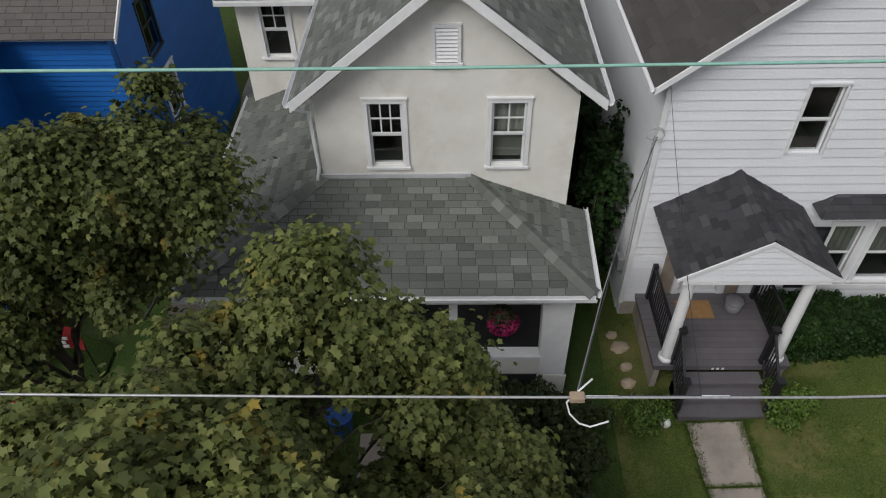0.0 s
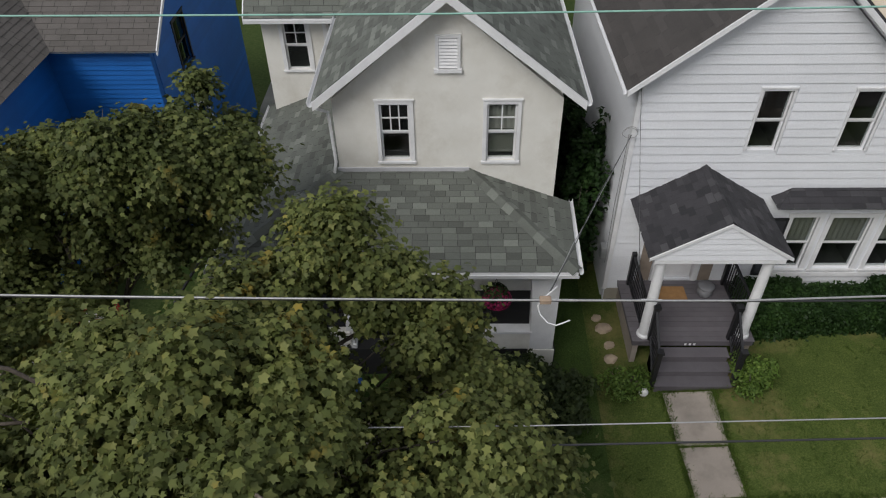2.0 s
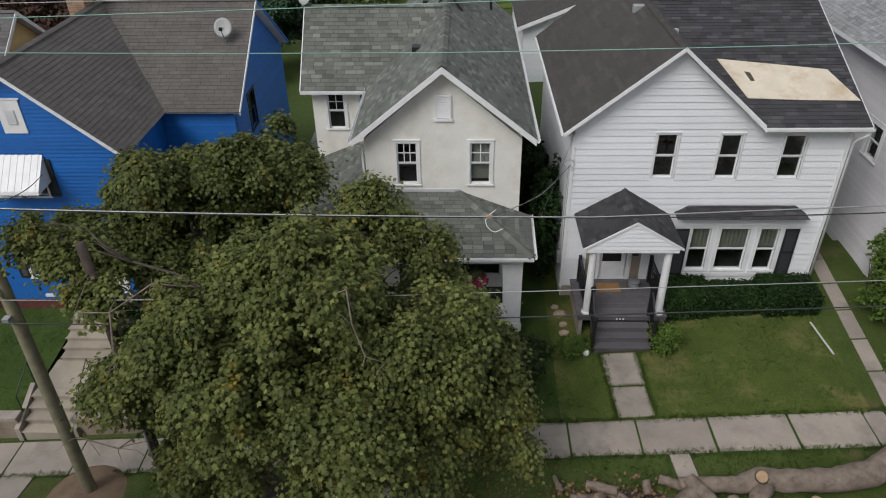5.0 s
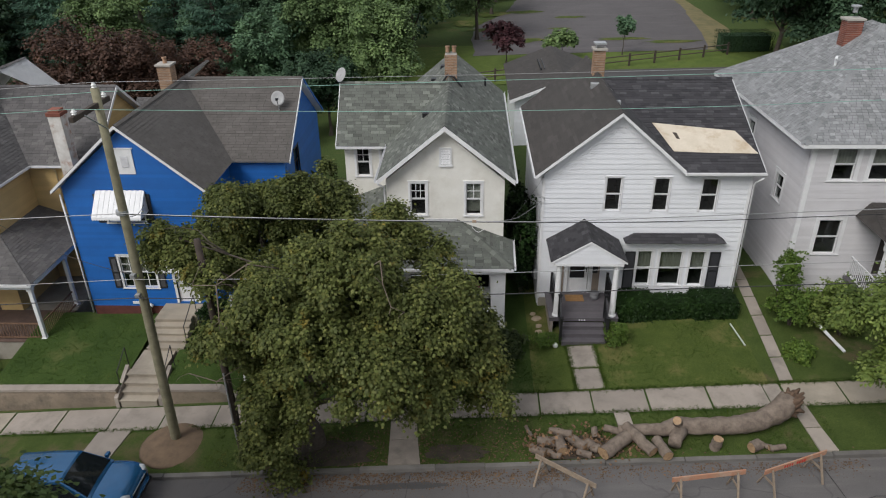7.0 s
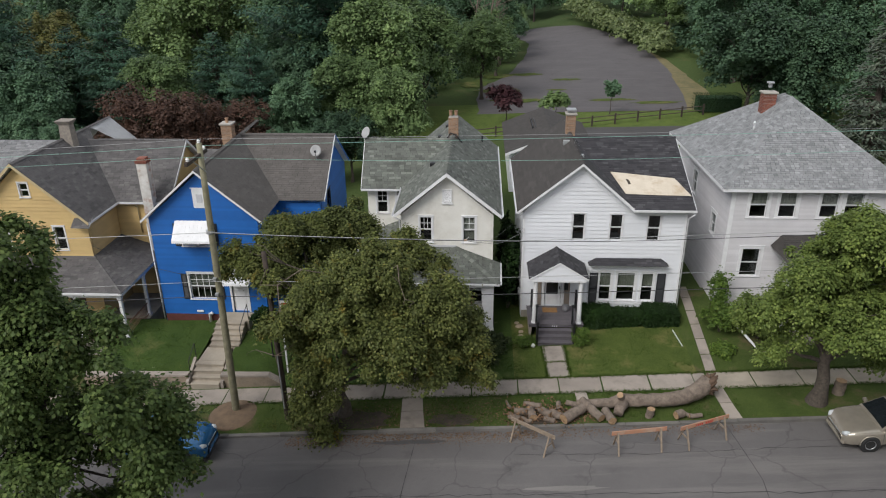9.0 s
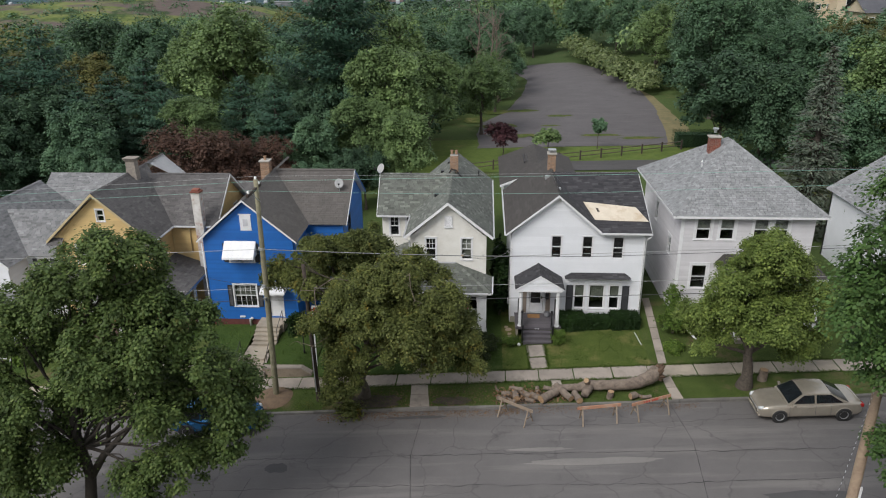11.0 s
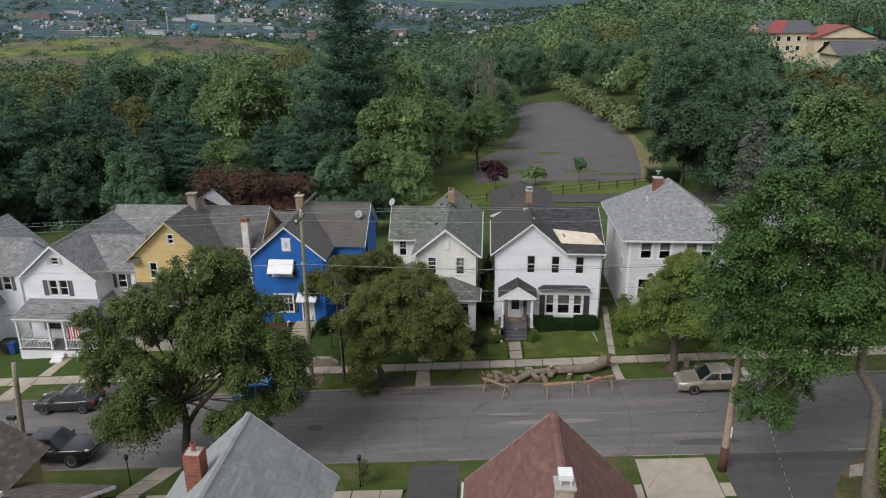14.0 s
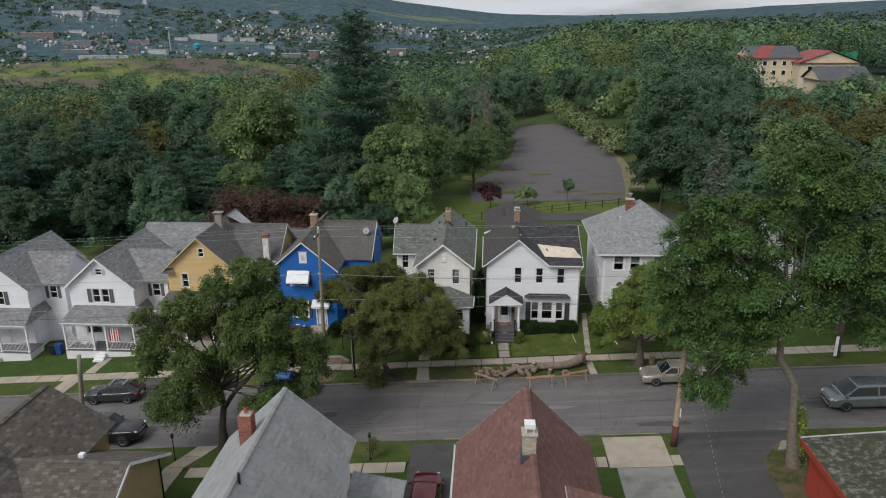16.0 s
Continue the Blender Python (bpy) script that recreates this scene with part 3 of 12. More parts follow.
def roof_plane(house, poly, mat, deck_mat=None, course=0.15, tab=0.33, thick=0.1, rise=0.014, single_tabs=0, rng=None, name="roof"):
    """One slope: a deck with thickness, under overlapping shingle tabs. poly: eave start, eave end, then round the top."""
    rng = rng or random.Random(len(house.children) + 7)
    p = [Vector(q) for q in poly]
    u = (p[1] - p[0]).normalized()
    nrm = u.cross(p[2] - p[0]).normalized()
    if nrm.z < 0:
        nrm = -nrm
    v = nrm.cross(u)
    if v.z < 0:
        v, u = -v, u
    flat = [((q - p[0]).dot(u), (q - p[0]).dot(v)) for q in p]
    area = sum(a[0] * b[1] - b[0] * a[1] for a, b in zip(flat, flat[1:] + flat[:1]))
    if area < 0:
        flat = flat[::-1]
    deck = part(name, Geo().prism([q - nrm * thick for q in p], nrm * (thick - 0.004)), deck_mat or TRIM, house)
    part("underlay", Geo().add([q - nrm * 0.001 for q in p], [tuple(range(len(p)))]), ROOF_FELT, deck)
    edges = []
    for a, b in zip(flat, flat[1:] + flat[:1]):
        e = (b[0] - a[0], b[1] - a[1])
        k = math.hypot(*e)
        if k > 1e-6:
            nn = (e[1] / k, -e[0] / k)
            edges.append((nn, nn[0] * a[0] + nn[1] * a[1]))
    v0, v1 = min(q[1] for q in flat), max(q[1] for q in flat)
    u0, u1 = min(q[0] for q in flat), max(q[0] for q in flat)
    joined, shared, made = Geo(), None, 0
    row, vv = 0, v0
    while vv < v1:
        uu = u0 - tab * rng.random() if row % 2 else u0 - tab * (0.5 + 0.4 * rng.random())
        while uu < u1:
            w = tab * rng.uniform(0.82, 1.18) if not single_tabs else tab
            rect = [(uu, vv - 0.02), (uu + w - 0.011, vv - 0.02), (uu + w - 0.011, vv + course), (uu, vv + course)]
            q = rect
            for nn, off in edges:
                q = clip(q, nn, off + (0.0 if abs(nn[1]) < 0.99 or nn[1] > 0 else 0.02))
                if len(q) < 3:
                    break
            if len(q) >= 3:
                whole = len(q) == 4 and all(abs(a[0] - b[0]) + abs(a[1] - b[1]) < 1e-4 for a, b in zip(q, rect))
                if single_tabs and whole and made < single_tabs:
                    if shared is None:
                        c, h = course, rise
                        vs = [(0, 0, h), (w - 0.011, 0, h), (w - 0.011, c + 0.02, 0.002), (0, c + 0.02, 0.002), (0, 0, -0.003), (w - 0.011, 0, -0.003)]
                        shared = bpy.data.meshes.new("shingle")
                        shared.from_pydata(vs, [], [(0, 1, 2, 3), (4, 5, 1, 0), (0, 3, 4), (1, 5, 2)])
                        shared.materials.append(mat)
                    ob = new("shingle", shared)
                    ob.parent = deck
                    base = p[0] + u * uu + v * (vv - 0.02)
                    ob.matrix_basis = Matrix(((u.x, v.x, nrm.x, base.x), (u.y, v.y, nrm.y, base.y), (u.z, v.z, nrm.z, base.z), (0, 0, 0, 1)))
                    made += 1
                else:
                    h = rise * rng.uniform(0.8, 1.25)
                    tops = [p[0] + u * a + v * b + nrm * (h - (h - 0.002) * (b - vv + 0.02) / (course + 0.02)) for a, b in q]
                    k = len(tops)
                    lows = [i for i in range(k) if q[i][1] < vv - 0.02 + 1e-3]
                    faces = [tuple(range(k))]
                    extra = []
                    if len(lows) == 2:
                        i, j = lows if (lows[1] - lows[0]) == 1 else lows[::-1]
                        extra = [tops[i] - nrm * (h + 0.003), tops[j] - nrm * (h + 0.003)]
                        faces.append((i, k, k + 1, j))
                    joined.add(tops + extra, faces)
            uu += w
        vv += course
        row += 1
    if joined.v:
        part("shingle_cover", joined, mat, deck, kind="stuff")
    return deck


def ridge_cap(house, a, b, mat, width=0.13):
    """Bent cap shingles along a ridge or hip."""
    a, b = Vector(a), Vector(b)
    n = max(2, int((b - a).length / 0.22))
    d = (b - a) / n
    flat = Vector((d.y, -d.x, 0)).normalized() * width
    g = Geo()
    for i in range(n):
        s, e = a + d * i, a + d * (i * 1.0 + 1.12)
        up = Vector((0, 0, 0.035))
        drop = Vector((0, 0, -0.05))
        g.add([s + up, e + up * 0.6, e + flat + drop, s + flat + drop * 0.8, s - flat + drop * 0.8, e - flat + drop], [(0, 3, 2, 1), (0, 1, 5, 4)])
    part("ridge_cap", g, mat, house, kind="stuff")


def rake(house, a, b, mat=TRIM, depth=0.2, thick=0.04, out=(0, -1, 0)):
    """A bargeboard under the sloping edge of a roof."""
    a, b, o = Vector(a), Vector(b), Vector(out)
    part("bargeboard", Geo().prism([a, b, b - Vector((0, 0, depth)), a - Vector((0, 0, depth))], o * thick), mat, house)


def gutter(house, a, b, mat=TRIM, size=0.11):
    """An open gutter along an eave, with its brackets."""
    a, b = Vector(a), Vector(b)
    d = (b - a).normalized()
    s = Vector((d.y, -d.x, 0)) * size
    prof = [(-0.5, 0.02), (-0.45, -0.7), (0.0, -0.95), (0.45, -0.7), (0.55, 0.08), (0.48, 0.06), (0.38, -0.6), (0.0, -0.82), (-0.38, -0.6), (-0.44, 0.02)]
    g = Geo()
    g.prism([a + s * p + Vector((0, 0, size * q)) for p, q in prof], b - a)
    part("gutter", g, mat, house)


def downpipe(house, path, r=0.035, mat=TRIM):
    part("downpipe", Geo().tube(path, r, 8), mat, house, smooth=True)


def chimney(house, x, y, z0, z1, w, d, brick, cap=True, pots=0):
    """A brick stack, brick by brick, with a cap and flue pots."""
    core = part("chimney", Geo().box(x - w / 2 + 0.012, x + w / 2 - 0.012, y - d / 2 + 0.012, y + d / 2 - 0.012, z0, z1), MORTAR, house)
    g = Geo()
    z, row = z0, 0
    while z < z1 - 0.03:
        for a, b, lo, hi, flip in ((x - w / 2, x + w / 2, y - d / 2, y - d / 2 + 0.05, 0), (x - w / 2, x + w / 2, y + d / 2 - 0.05, y + d / 2, 0), (y - d / 2, y + d / 2, x - w / 2, x - w / 2 + 0.05, 1), (y - d / 2, y + d / 2, x + w / 2 - 0.05, x + w / 2, 1)):
            n = max(2, round((b - a) / 0.21))
            off = 0.5 if row % 2 else 0.0
            for i in range(n + 1):
                s0, s1 = a + (b - a) * max(0, i - off) / n, a + (b - a) * min(n, i + 1 - off) / n
                if s1 - s0 > 0.03:
                    if flip:
                        g.box(lo, hi, s0 + 0.005, s1 - 0.005, z + 0.005, z + 0.062)
                    else:
                        g.box(s0 + 0.005, s1 - 0.005, lo, hi, z + 0.005, z + 0.062)
        z += 0.073
        row += 1
    part("brickwork", g, brick, core, kind="stuff")
    if cap:
        part("cap", Geo().box(x - w / 2 - 0.06, x + w / 2 + 0.06, y - d / 2 - 0.06, y + d / 2 + 0.06, z1, z1 + 0.09), MORTAR, core, bevel=0.015)
    for i in range(pots):
        px = x + (i - (pots - 1) / 2) * 0.3
        part("flue", Geo().lathe(px, y, [(0.09, z1 + 0.08), (0.09, z1 + 0.3), (0.11, z1 + 0.32), (0.11, z1 + 0.36), (0.07, z1 + 0.36), (0.07, z1 + 0.2)], 12), brick, core)
    return core


def steps(name, parent, x0, x1, y0, z0, n, rise_, going, mat, label="", lip=0.0):
    """A flight that climbs towards +y from y0."""
    for i in range(n):
        g = Geo().box(x0, x1, y0 + i * going, y0 + (i + 1) * going + (0.02 if i < n - 1 else 0), z0 - 0.3 + 0.002 * i, z0 + (i + 1) * rise_)
        if lip:
            g.box(x0 - 0.02, x1 + 0.02, y0 + i * going - lip, y0 + i * going - 0.002, z0 + (i + 1) * rise_ - 0.04, z0 + (i + 1) * rise_)
        part(name, g, mat, parent, label, bevel=0.01)


def fence_rail(parent, a, b, height, gap, mat, rail=0.05, bar=0.022, name="railing", low=0.08):
    """A balustrade from a to b (feet), which may slope: two rails and square balusters."""
    a, b = Vector(a), Vector(b)
    r = None
    for z in (height, low):
        s = (b - a).normalized().cross(Vector((0, 0, 1))).normalized() * rail / 2
        q = a + Vector((0, 0, z))
        g = Geo().prism([q - s, q + s, q + s + Vector((0, 0, rail)), q - s + Vector((0, 0, rail))], b - a)
        if r is None:
            r = part(name, g, mat, parent)
        else:
            part("lower_rail", g, mat, r)
    n = max(1, int((b - a).length / gap))
    bal = Geo()
    for i in range(1, n):
        p = a + (b - a) * i / n
        bal.box(p.x - bar / 2, p.x + bar / 2, p.y - bar / 2, p.y + bar / 2, p.z + low + 0.02, p.z + height + 0.01)
    part("baluster", bal, mat, r, kind="stuff")
    return r


def post(parent, x, y, z0, z1, w=0.14, mat=TRIM, name="post", cap=True):
    g = Geo().box(x - w / 2, x + w / 2, y - w / 2, y + w / 2, z0, z1)
    if cap:
        g.box(x - w * 0.75, x + w * 0.75, y - w * 0.75, y + w * 0.75, z0 - 0.001, z0 + 0.12).box(x - w * 0.72, x + w * 0.72, y - w * 0.72, y + w * 0.72, z1 - 0.1, z1 + 0.001)
    return part(name, g, mat, parent, bevel=0.008)


def shutters(house, m, u0, u1, z0, z1, mat, w=0.38, gap=0.11):
    for a in (u0 - gap - w, u1 + gap):
        g = Geo()
        g.box(a, a + 0.05, 0.02, 0.06, z0, z1, m).box(a + w - 0.05, a + w, 0.02, 0.06, z0, z1, m)
        for z in (z0, (z0 + z1) / 2 - 0.03, z1 - 0.06):
            g.box(a + 0.05, a + w - 0.05, 0.021, 0.059, z, z + 0.06, m)
        z = z0 + 0.075
        while z < z1 - 0.08:
            g.add([m(a + 0.05, 0.03, z + 0.045), m(a + w - 0.05, 0.03, z + 0.045), m(a + w - 0.05, 0.053, z), m(a + 0.05, 0.053, z)], [(0, 1, 2, 3)])
            z += 0.05
        g.box(a + 0.05, a + w - 0.05, 0.02, 0.028, z0 + 0.06, z1 - 0.06, m)
        part("shutter", g, mat, house)


def shell(name, label, x0, x1, y0, y1):
    return thing(name, label, "house", ((x0 + x1) / 2, (y0 + y1) / 2, SZ((x0 + x1) / 2)))

# ---- ground: one sheet to the horizon ----
def land(x, y):
    z = SZ(x)
    z += 0.30 * step(5.0, 10.0, y) + 0.1 * step(-8.5, -10.0, y)
    yard = 0.9 + (0.30 if x > 8 else 0.45) * (SZ(x) - SZ(8))
    back = step(13.0, 32.0, y)
    z = z * (1 - back) + yard * back
    r = math.hypot(x, y + 48)
    b = x / max(y + 48, 60.0)
    if y > 60:
        # woods fall away to the valley on the left; the right stays on the shelf
        left = step(0.16, -0.06, b)
        z -= left * (6.0 * step(70, 180, y) + 78.0 * step(220, 1250, r))
        z += (1 - left) * (6.0 * step(120, 420, r) - 22.0 * step(600, 1800, r))
        # spoil heap with a meadow on top
        hx, hy = (x + 260) / 170.0, (y - 450) / 130.0
        z += 25.0 * max(0.0, 1 - step(0.5, 1.3, math.hypot(hx, hy)))
        # far hills
        crest = np.interp(b, (-0.8, -0.4, -0.2, -0.14, -0.08, -0.027, 0.011, 0.1, 0.175, 0.25, 0.32, 0.39, 0.5, 0.8), (300, 270, 222, 162, 122, 96, 70, 60, 63, 72, 88, 102, 118, 150))
        z += step(2600, 4400, r) * (float(crest) + 84 * left + 13 * (1 - left)) * (1 + 0.03 * noise.noise((b * 9, 1.3, 0)))
        z += 3.5 * noise.noise((x * 0.006, y * 0.006, 4.0)) * step(150, 600, r)
    if y < -30:
        z += 0.02 * (y + 30)
    return z


def axis(near0, near1, pitch, far, grow=1.16):
    a = list(np.arange(near0, near1 + 0.01, pitch))
    s = pitch
    while a[-1] < far[1]:
        s *= grow
        a.append(a[-1] + s)
    s = pitch
    while a[0] > far[0]:
        s *= grow
        a.insert(0, a[0] - s)
    return a


gx, gy = axis(-48, 44, 2.0, (-4300, 4300), 1.10), axis(-40, 70, 2.0, (-700, 4700), 1.06)
gv = np.array([(x, y, land(x, y) - 0.03) for y in gy for x in gx])
nx = len(gx)
gf = np.array([(j * nx + i, j * nx + i + 1, (j + 1) * nx + i + 1, (j + 1) * nx + i) for j in range(len(gy) - 1) for i in range(nx - 1)])


def ground_build(m, n, l, p):
    near = ramp(n, l, noise_tex(n, l, 12.0, 5.0, 0.7), [(0.3, (0.035, 0.058, 0.018)), (0.5, (0.06, 0.088, 0.028)), (0.72, (0.09, 0.115, 0.04))])
    near = blend(n, l, ramp(n, l, noise_tex(n, l, 0.3, 6.0, 0.7), [(0.55, (0, 0, 0)), (0.7, (0.7, 0.7, 0.7))]), near, (0.12, 0.10, 0.05))
    far = ramp(n, l, noise_tex(n, l, 0.012, 8.0, 0.62), [(0.35, (0.018, 0.038, 0.028)), (0.5, (0.03, 0.055, 0.038)), (0.64, (0.045, 0.075, 0.042)), (0.78, (0.12, 0.15, 0.075))])
    tc = n.new("ShaderNodeTexCoord")
    sp = n.new("ShaderNodeSeparateXYZ")
    l.new(tc.outputs["Object"], sp.inputs[0])
    rng_ = n.new("ShaderNodeMapRange")
    rng_.inputs["From Min"].default_value, rng_.inputs["From Max"].default_value = 120, 260
    l.new(sp.outputs["Y"], rng_.inputs["Value"])
    col = blend(n, l, rng_.outputs[0], near, far)
    l.new(col, p.inputs["Base Color"])
    p.inputs["Roughness"].default_value = 0.95
    p.inputs["Specular IOR Level"].default_value = 0.1
    bump(n, l, p, noise_tex(n, l, 20.0, 3.0), 0.5, 0.03)


GROUND = material("meadow_and_woodland_floor", ground_build)
single("ground", (gv, gf), GROUND, "grassy ground that falls away to a wooded valley", "ground", "structure", smooth=True)


def strip(name, mat, label, category, x0, x1, edges, dz=0.0, pitch=1.5, kind="structure", zf=None, ripple=0.0, parent=None):
    """A ribbon of ground that follows the street's slope; edges: pairs of y and height over the street, across the ribbon."""
    n = max(2, int(abs(x1 - x0) / pitch) + 1)
    zf = zf or (lambda x, y: SZ(x))
    vs, fs, k = [], [], len(edges)
    for i in range(n):
        x = x0 + (x1 - x0) * i / (n - 1)
        for y, h in edges:
            vs.append((x, y + ripple * noise.noise((x * 0.9, y * 3.1, 0.4)), zf(x, y) + h + dz))
    for i in range(n - 1):
        for j in range(k - 1):
            a = i * k + j
            fs.append((a, a + k, a + k + 1, a + 1))
    g = Geo().add(vs, fs)
    if parent:
        return part(name, g, mat, parent, label)
    return single(name, g, mat, label, category, kind)


# street with a slight crown, kerbs as real steps
strip("road", ROAD, "worn grey asphalt street with patches and cracks", "road", -75, 60, [(-6.32, 0.0), (-4.0, 0.05), (-2.2, 0.07), (0.0, 0.05), (1.82, 0.0)])
kerbs = thing("kerb", "old stone kerb along the street", "kerb", (0, 1.9, SZ(0)), kind="structure")
rk = random.Random(3)
for y0, y1, sgn in ((1.8, 1.97, 1), (-6.47, -6.3, -1)):
    x = -74.0
    while x < 58:
        w = rk.uniform(1.5, 2.6)
        mid = x + w / 2
        if not (sgn < 0 and (10.9 < mid < 23.4 or -1.4 < mid < 1.9)):
            dz = rk.uniform(-0.02, 0.02)
            g = Geo().add([(x + 0.01, y0, SZ(x) - 0.2), (x + w - 0.01, y0, SZ(x + w) - 0.2), (x + w - 0.01, y1, SZ(x + w) - 0.2), (x + 0.01, y1, SZ(x) - 0.2),
                           (x + 0.01, y0, SZ(x) + 0.12 + dz), (x + w - 0.01, y0, SZ(x + w) + 0.12 + dz), (x + w - 0.01, y1, SZ(x + w) + 0.125 + dz), (x + 0.01, y1, SZ(x) + 0.125 + dz)],
                          [(4, 5, 6, 7), (0, 1, 5, 4), (2, 3, 7, 6), (0, 4, 7, 3), (1, 2, 6, 5)])
            part("kerb_stone", g, KERB_STONE, kerbs)
        x += w
strip("verge_far", VERGE, "worn grass verge with bare patches beside the kerb", "grass verge", -75, 60, [(1.95, 0.10), (2.6, 0.13), (3.4, 0.13), (4.2, 0.12)])
for x0, x1 in ((-75, 15.75), (23.4, 60)):
    strip("verge_near", VERGE, "green grass verge on the camera's side", "grass verge", x0, x1, [(-6.46, 0.10), (-7.2, 0.13), (-9.0, 0.12)])
    strip("yard_near", GREEN_GRASS, "front lawns of the near houses", "lawn", x0, x1, [(-9.9, 0.12), (-12.0, 0.16), (-20.0, 0.18), (-40.0, 0.1)])


def sidewalk(name, y0, y1, spans, seed, label):
    """Concrete slabs laid one by one, a little uneven, with mossy joints below."""
    rs = random.Random(seed)
    walk_ = thing(name, label, "pavement", (0, y0, SZ(0)), kind="structure")
    for x0, x1, size, mat in spans:
        strip("joint_bed", GREEN_GRASS, "", "", x0, x1, [(y0 - 0.08, 0.128), (y1 + 0.08, 0.128)], parent=walk_)
        x = x0
        while x < x1 - 0.4:
            w = min(size * rs.uniform(0.92, 1.08), x1 - x)
            t0, t1 = rs.uniform(0.0, 0.02), rs.uniform(0.0, 0.02)
            a, b, gap = x + rs.uniform(0.015, 0.05), x + w - rs.uniform(0.015, 0.05), rs.uniform(0.0, 0.05)
            top = [(a, y0 + gap, SZ(a) + 0.135 + t0), (b, y0 + gap * 0.5, SZ(b) + 0.135 + t1), (b + 0.01, y1 - gap * 0.3, SZ(b) + 0.14 + t1), (a, y1 - gap, SZ(a) + 0.14 + t0)]
            g = Geo().add([(p[0], p[1], p[2] - 0.1) for p in top] + top, [(4, 5, 6, 7), (0, 1, 5, 4), (1, 2, 6, 5), (2, 3, 7, 6), (3, 0, 4, 7)])
            part("slab", g, mat, walk_)
            x += w
    return walk_


PALE_CONCRETE = surface("newer_concrete", (0.38, 0.33, 0.265), (0.31, 0.27, 0.215), 0.9, 1.2, 60, bumps=0.2, stain=(0.24, 0.21, 0.17), obj=0.12)
GREY_CONCRETE = surface("stained_grey_concrete", (0.25, 0.25, 0.225), (0.17, 0.17, 0.155), 0.9, 0.8, 60, bumps=0.25, stain=(0.12, 0.125, 0.105), stain_scale=0.6)
sidewalk("sidewalk_far", 4.1, 5.32, [(-74, -16.2, 1.9, PALE_CONCRETE), (-16.2, 11.7, 1.95, CONCRETE), (11.7, 21.0, 2.1, PALE_CONCRETE), (21, 58, 1.9, CONCRETE)], 5, "cracked concrete pavement slabs with grass in the joints")
sidewalk("sidewalk_near", -10.05, -8.97, [(-74, -18, 1.5, PALE_CONCRETE), (-15.6, -1.3, 1.5, PALE_CONCRETE), (1.8, 11.25, 1.5, PALE_CONCRETE), (15.13, 15.75, 1.5, PALE_CONCRETE), (24, 58, 1.6, CONCRETE)], 6, "pale square pavement slabs set in grass")


def slab_path(name, quads, mat, label, category="path"):
    """Loose slabs, each given by its four corners in plan, laid on the land."""
    t = thing(name, label, category, (quads[0][0][0], quads[0][0][1], land(*quads[0][0])), kind="structure")
    for q in quads:
        top = [(x, y, h + 0.0) for x, y, h in [(x, y, lawn(x, y) + 0.035) for x, y in q]]
        g = Geo().add([(x, y, z - 0.09) for x, y, z in top] + top, [(4, 5, 6, 7), (0, 1, 5, 4), (1, 2, 6, 5), (2, 3, 7, 6), (3, 0, 4, 7)])
        part("slab", g, mat, t)
    return t


def lawn(x, y):
    """Height of the front lawns beyond the far pavement."""
    base = SZ(x)
    if -17.6 < x < -7.9 and y > 5.75:
        return -0.42 + 0.02 * (x + 12) + 0.10 * (y - 5.75)
    if y < 5.5:
        return base + 0.13
    return base + 0.13 + 0.05 * (min(y, 12) - 5.4)


def lawn_patch(name, x0, x1, y0, y1, mat, label):
    nx_, ny_ = max(2, int((x1 - x0) / 0.7)), max(2, int((y1 - y0) / 0.7))
    vs = [(x0 + (x1 - x0) * i / nx_, y0 + (y1 - y0) * j / ny_, lawn(x0 + (x1 - x0) * i / nx_, y0 + (y1 - y0) * j / ny_) + 0.015 + 0.02 * noise.noise((i * 0.7, j * 0.9, x0))) for j in range(ny_ + 1) for i in range(nx_ + 1)]
    fs = [(j * (nx_ + 1) + i, j * (nx_ + 1) + i + 1, (j + 1) * (nx_ + 1) + i + 1, (j + 1) * (nx_ + 1) + i) for j in range(ny_) for i in range(nx_)]
    return single(name, Geo().add(vs, fs), mat, label, "lawn", "structure", smooth=True)


lawn_patch("lawn_stucco_house", -7.8, 3.2, 5.3, 13.0, GREEN_GRASS, "shaded green lawn before the stucco house")
lawn_patch("lawn_white_house", 3.2, 11.4, 5.3, 13.0, GRASS, "mown lawn with dry patches before the white house")
lawn_patch("lawn_hip_house", 11.4, 24.0, 5.3, 13.0, VERGE, "rough weedy front yard of the grey house")
lawn_patch("lawn_right", 24.0, 44.0, 5.3, 16.0, GREEN_GRASS, "green lawn of the next house")
lawn_patch("lawn_blue_house_left", -17.4, -12.3, 5.95, 10.4, GREEN_GRASS, "bright green raised lawn before the blue house")
lawn_patch("lawn_blue_house_right", -10.75, -7.9, 5.95, 10.4, GREEN_GRASS, "bright green raised lawn beside the blue house's steps")
lawn_patch("lawn_yellow_house", -26.5, -17.6, 5.3, 12.0, VERGE, "patchy front yard of the yellow house")
lawn_patch("lawn_porch_house", -36.5, -26.5, 5.3, 12.0, GREEN_GRASS, "neat green lawn before the white porch house")
lawn_patch("lawn_far_left", -50.0, -36.5, 5.3, 12.0, GREEN_GRASS, "green lawn of the last house down the street")

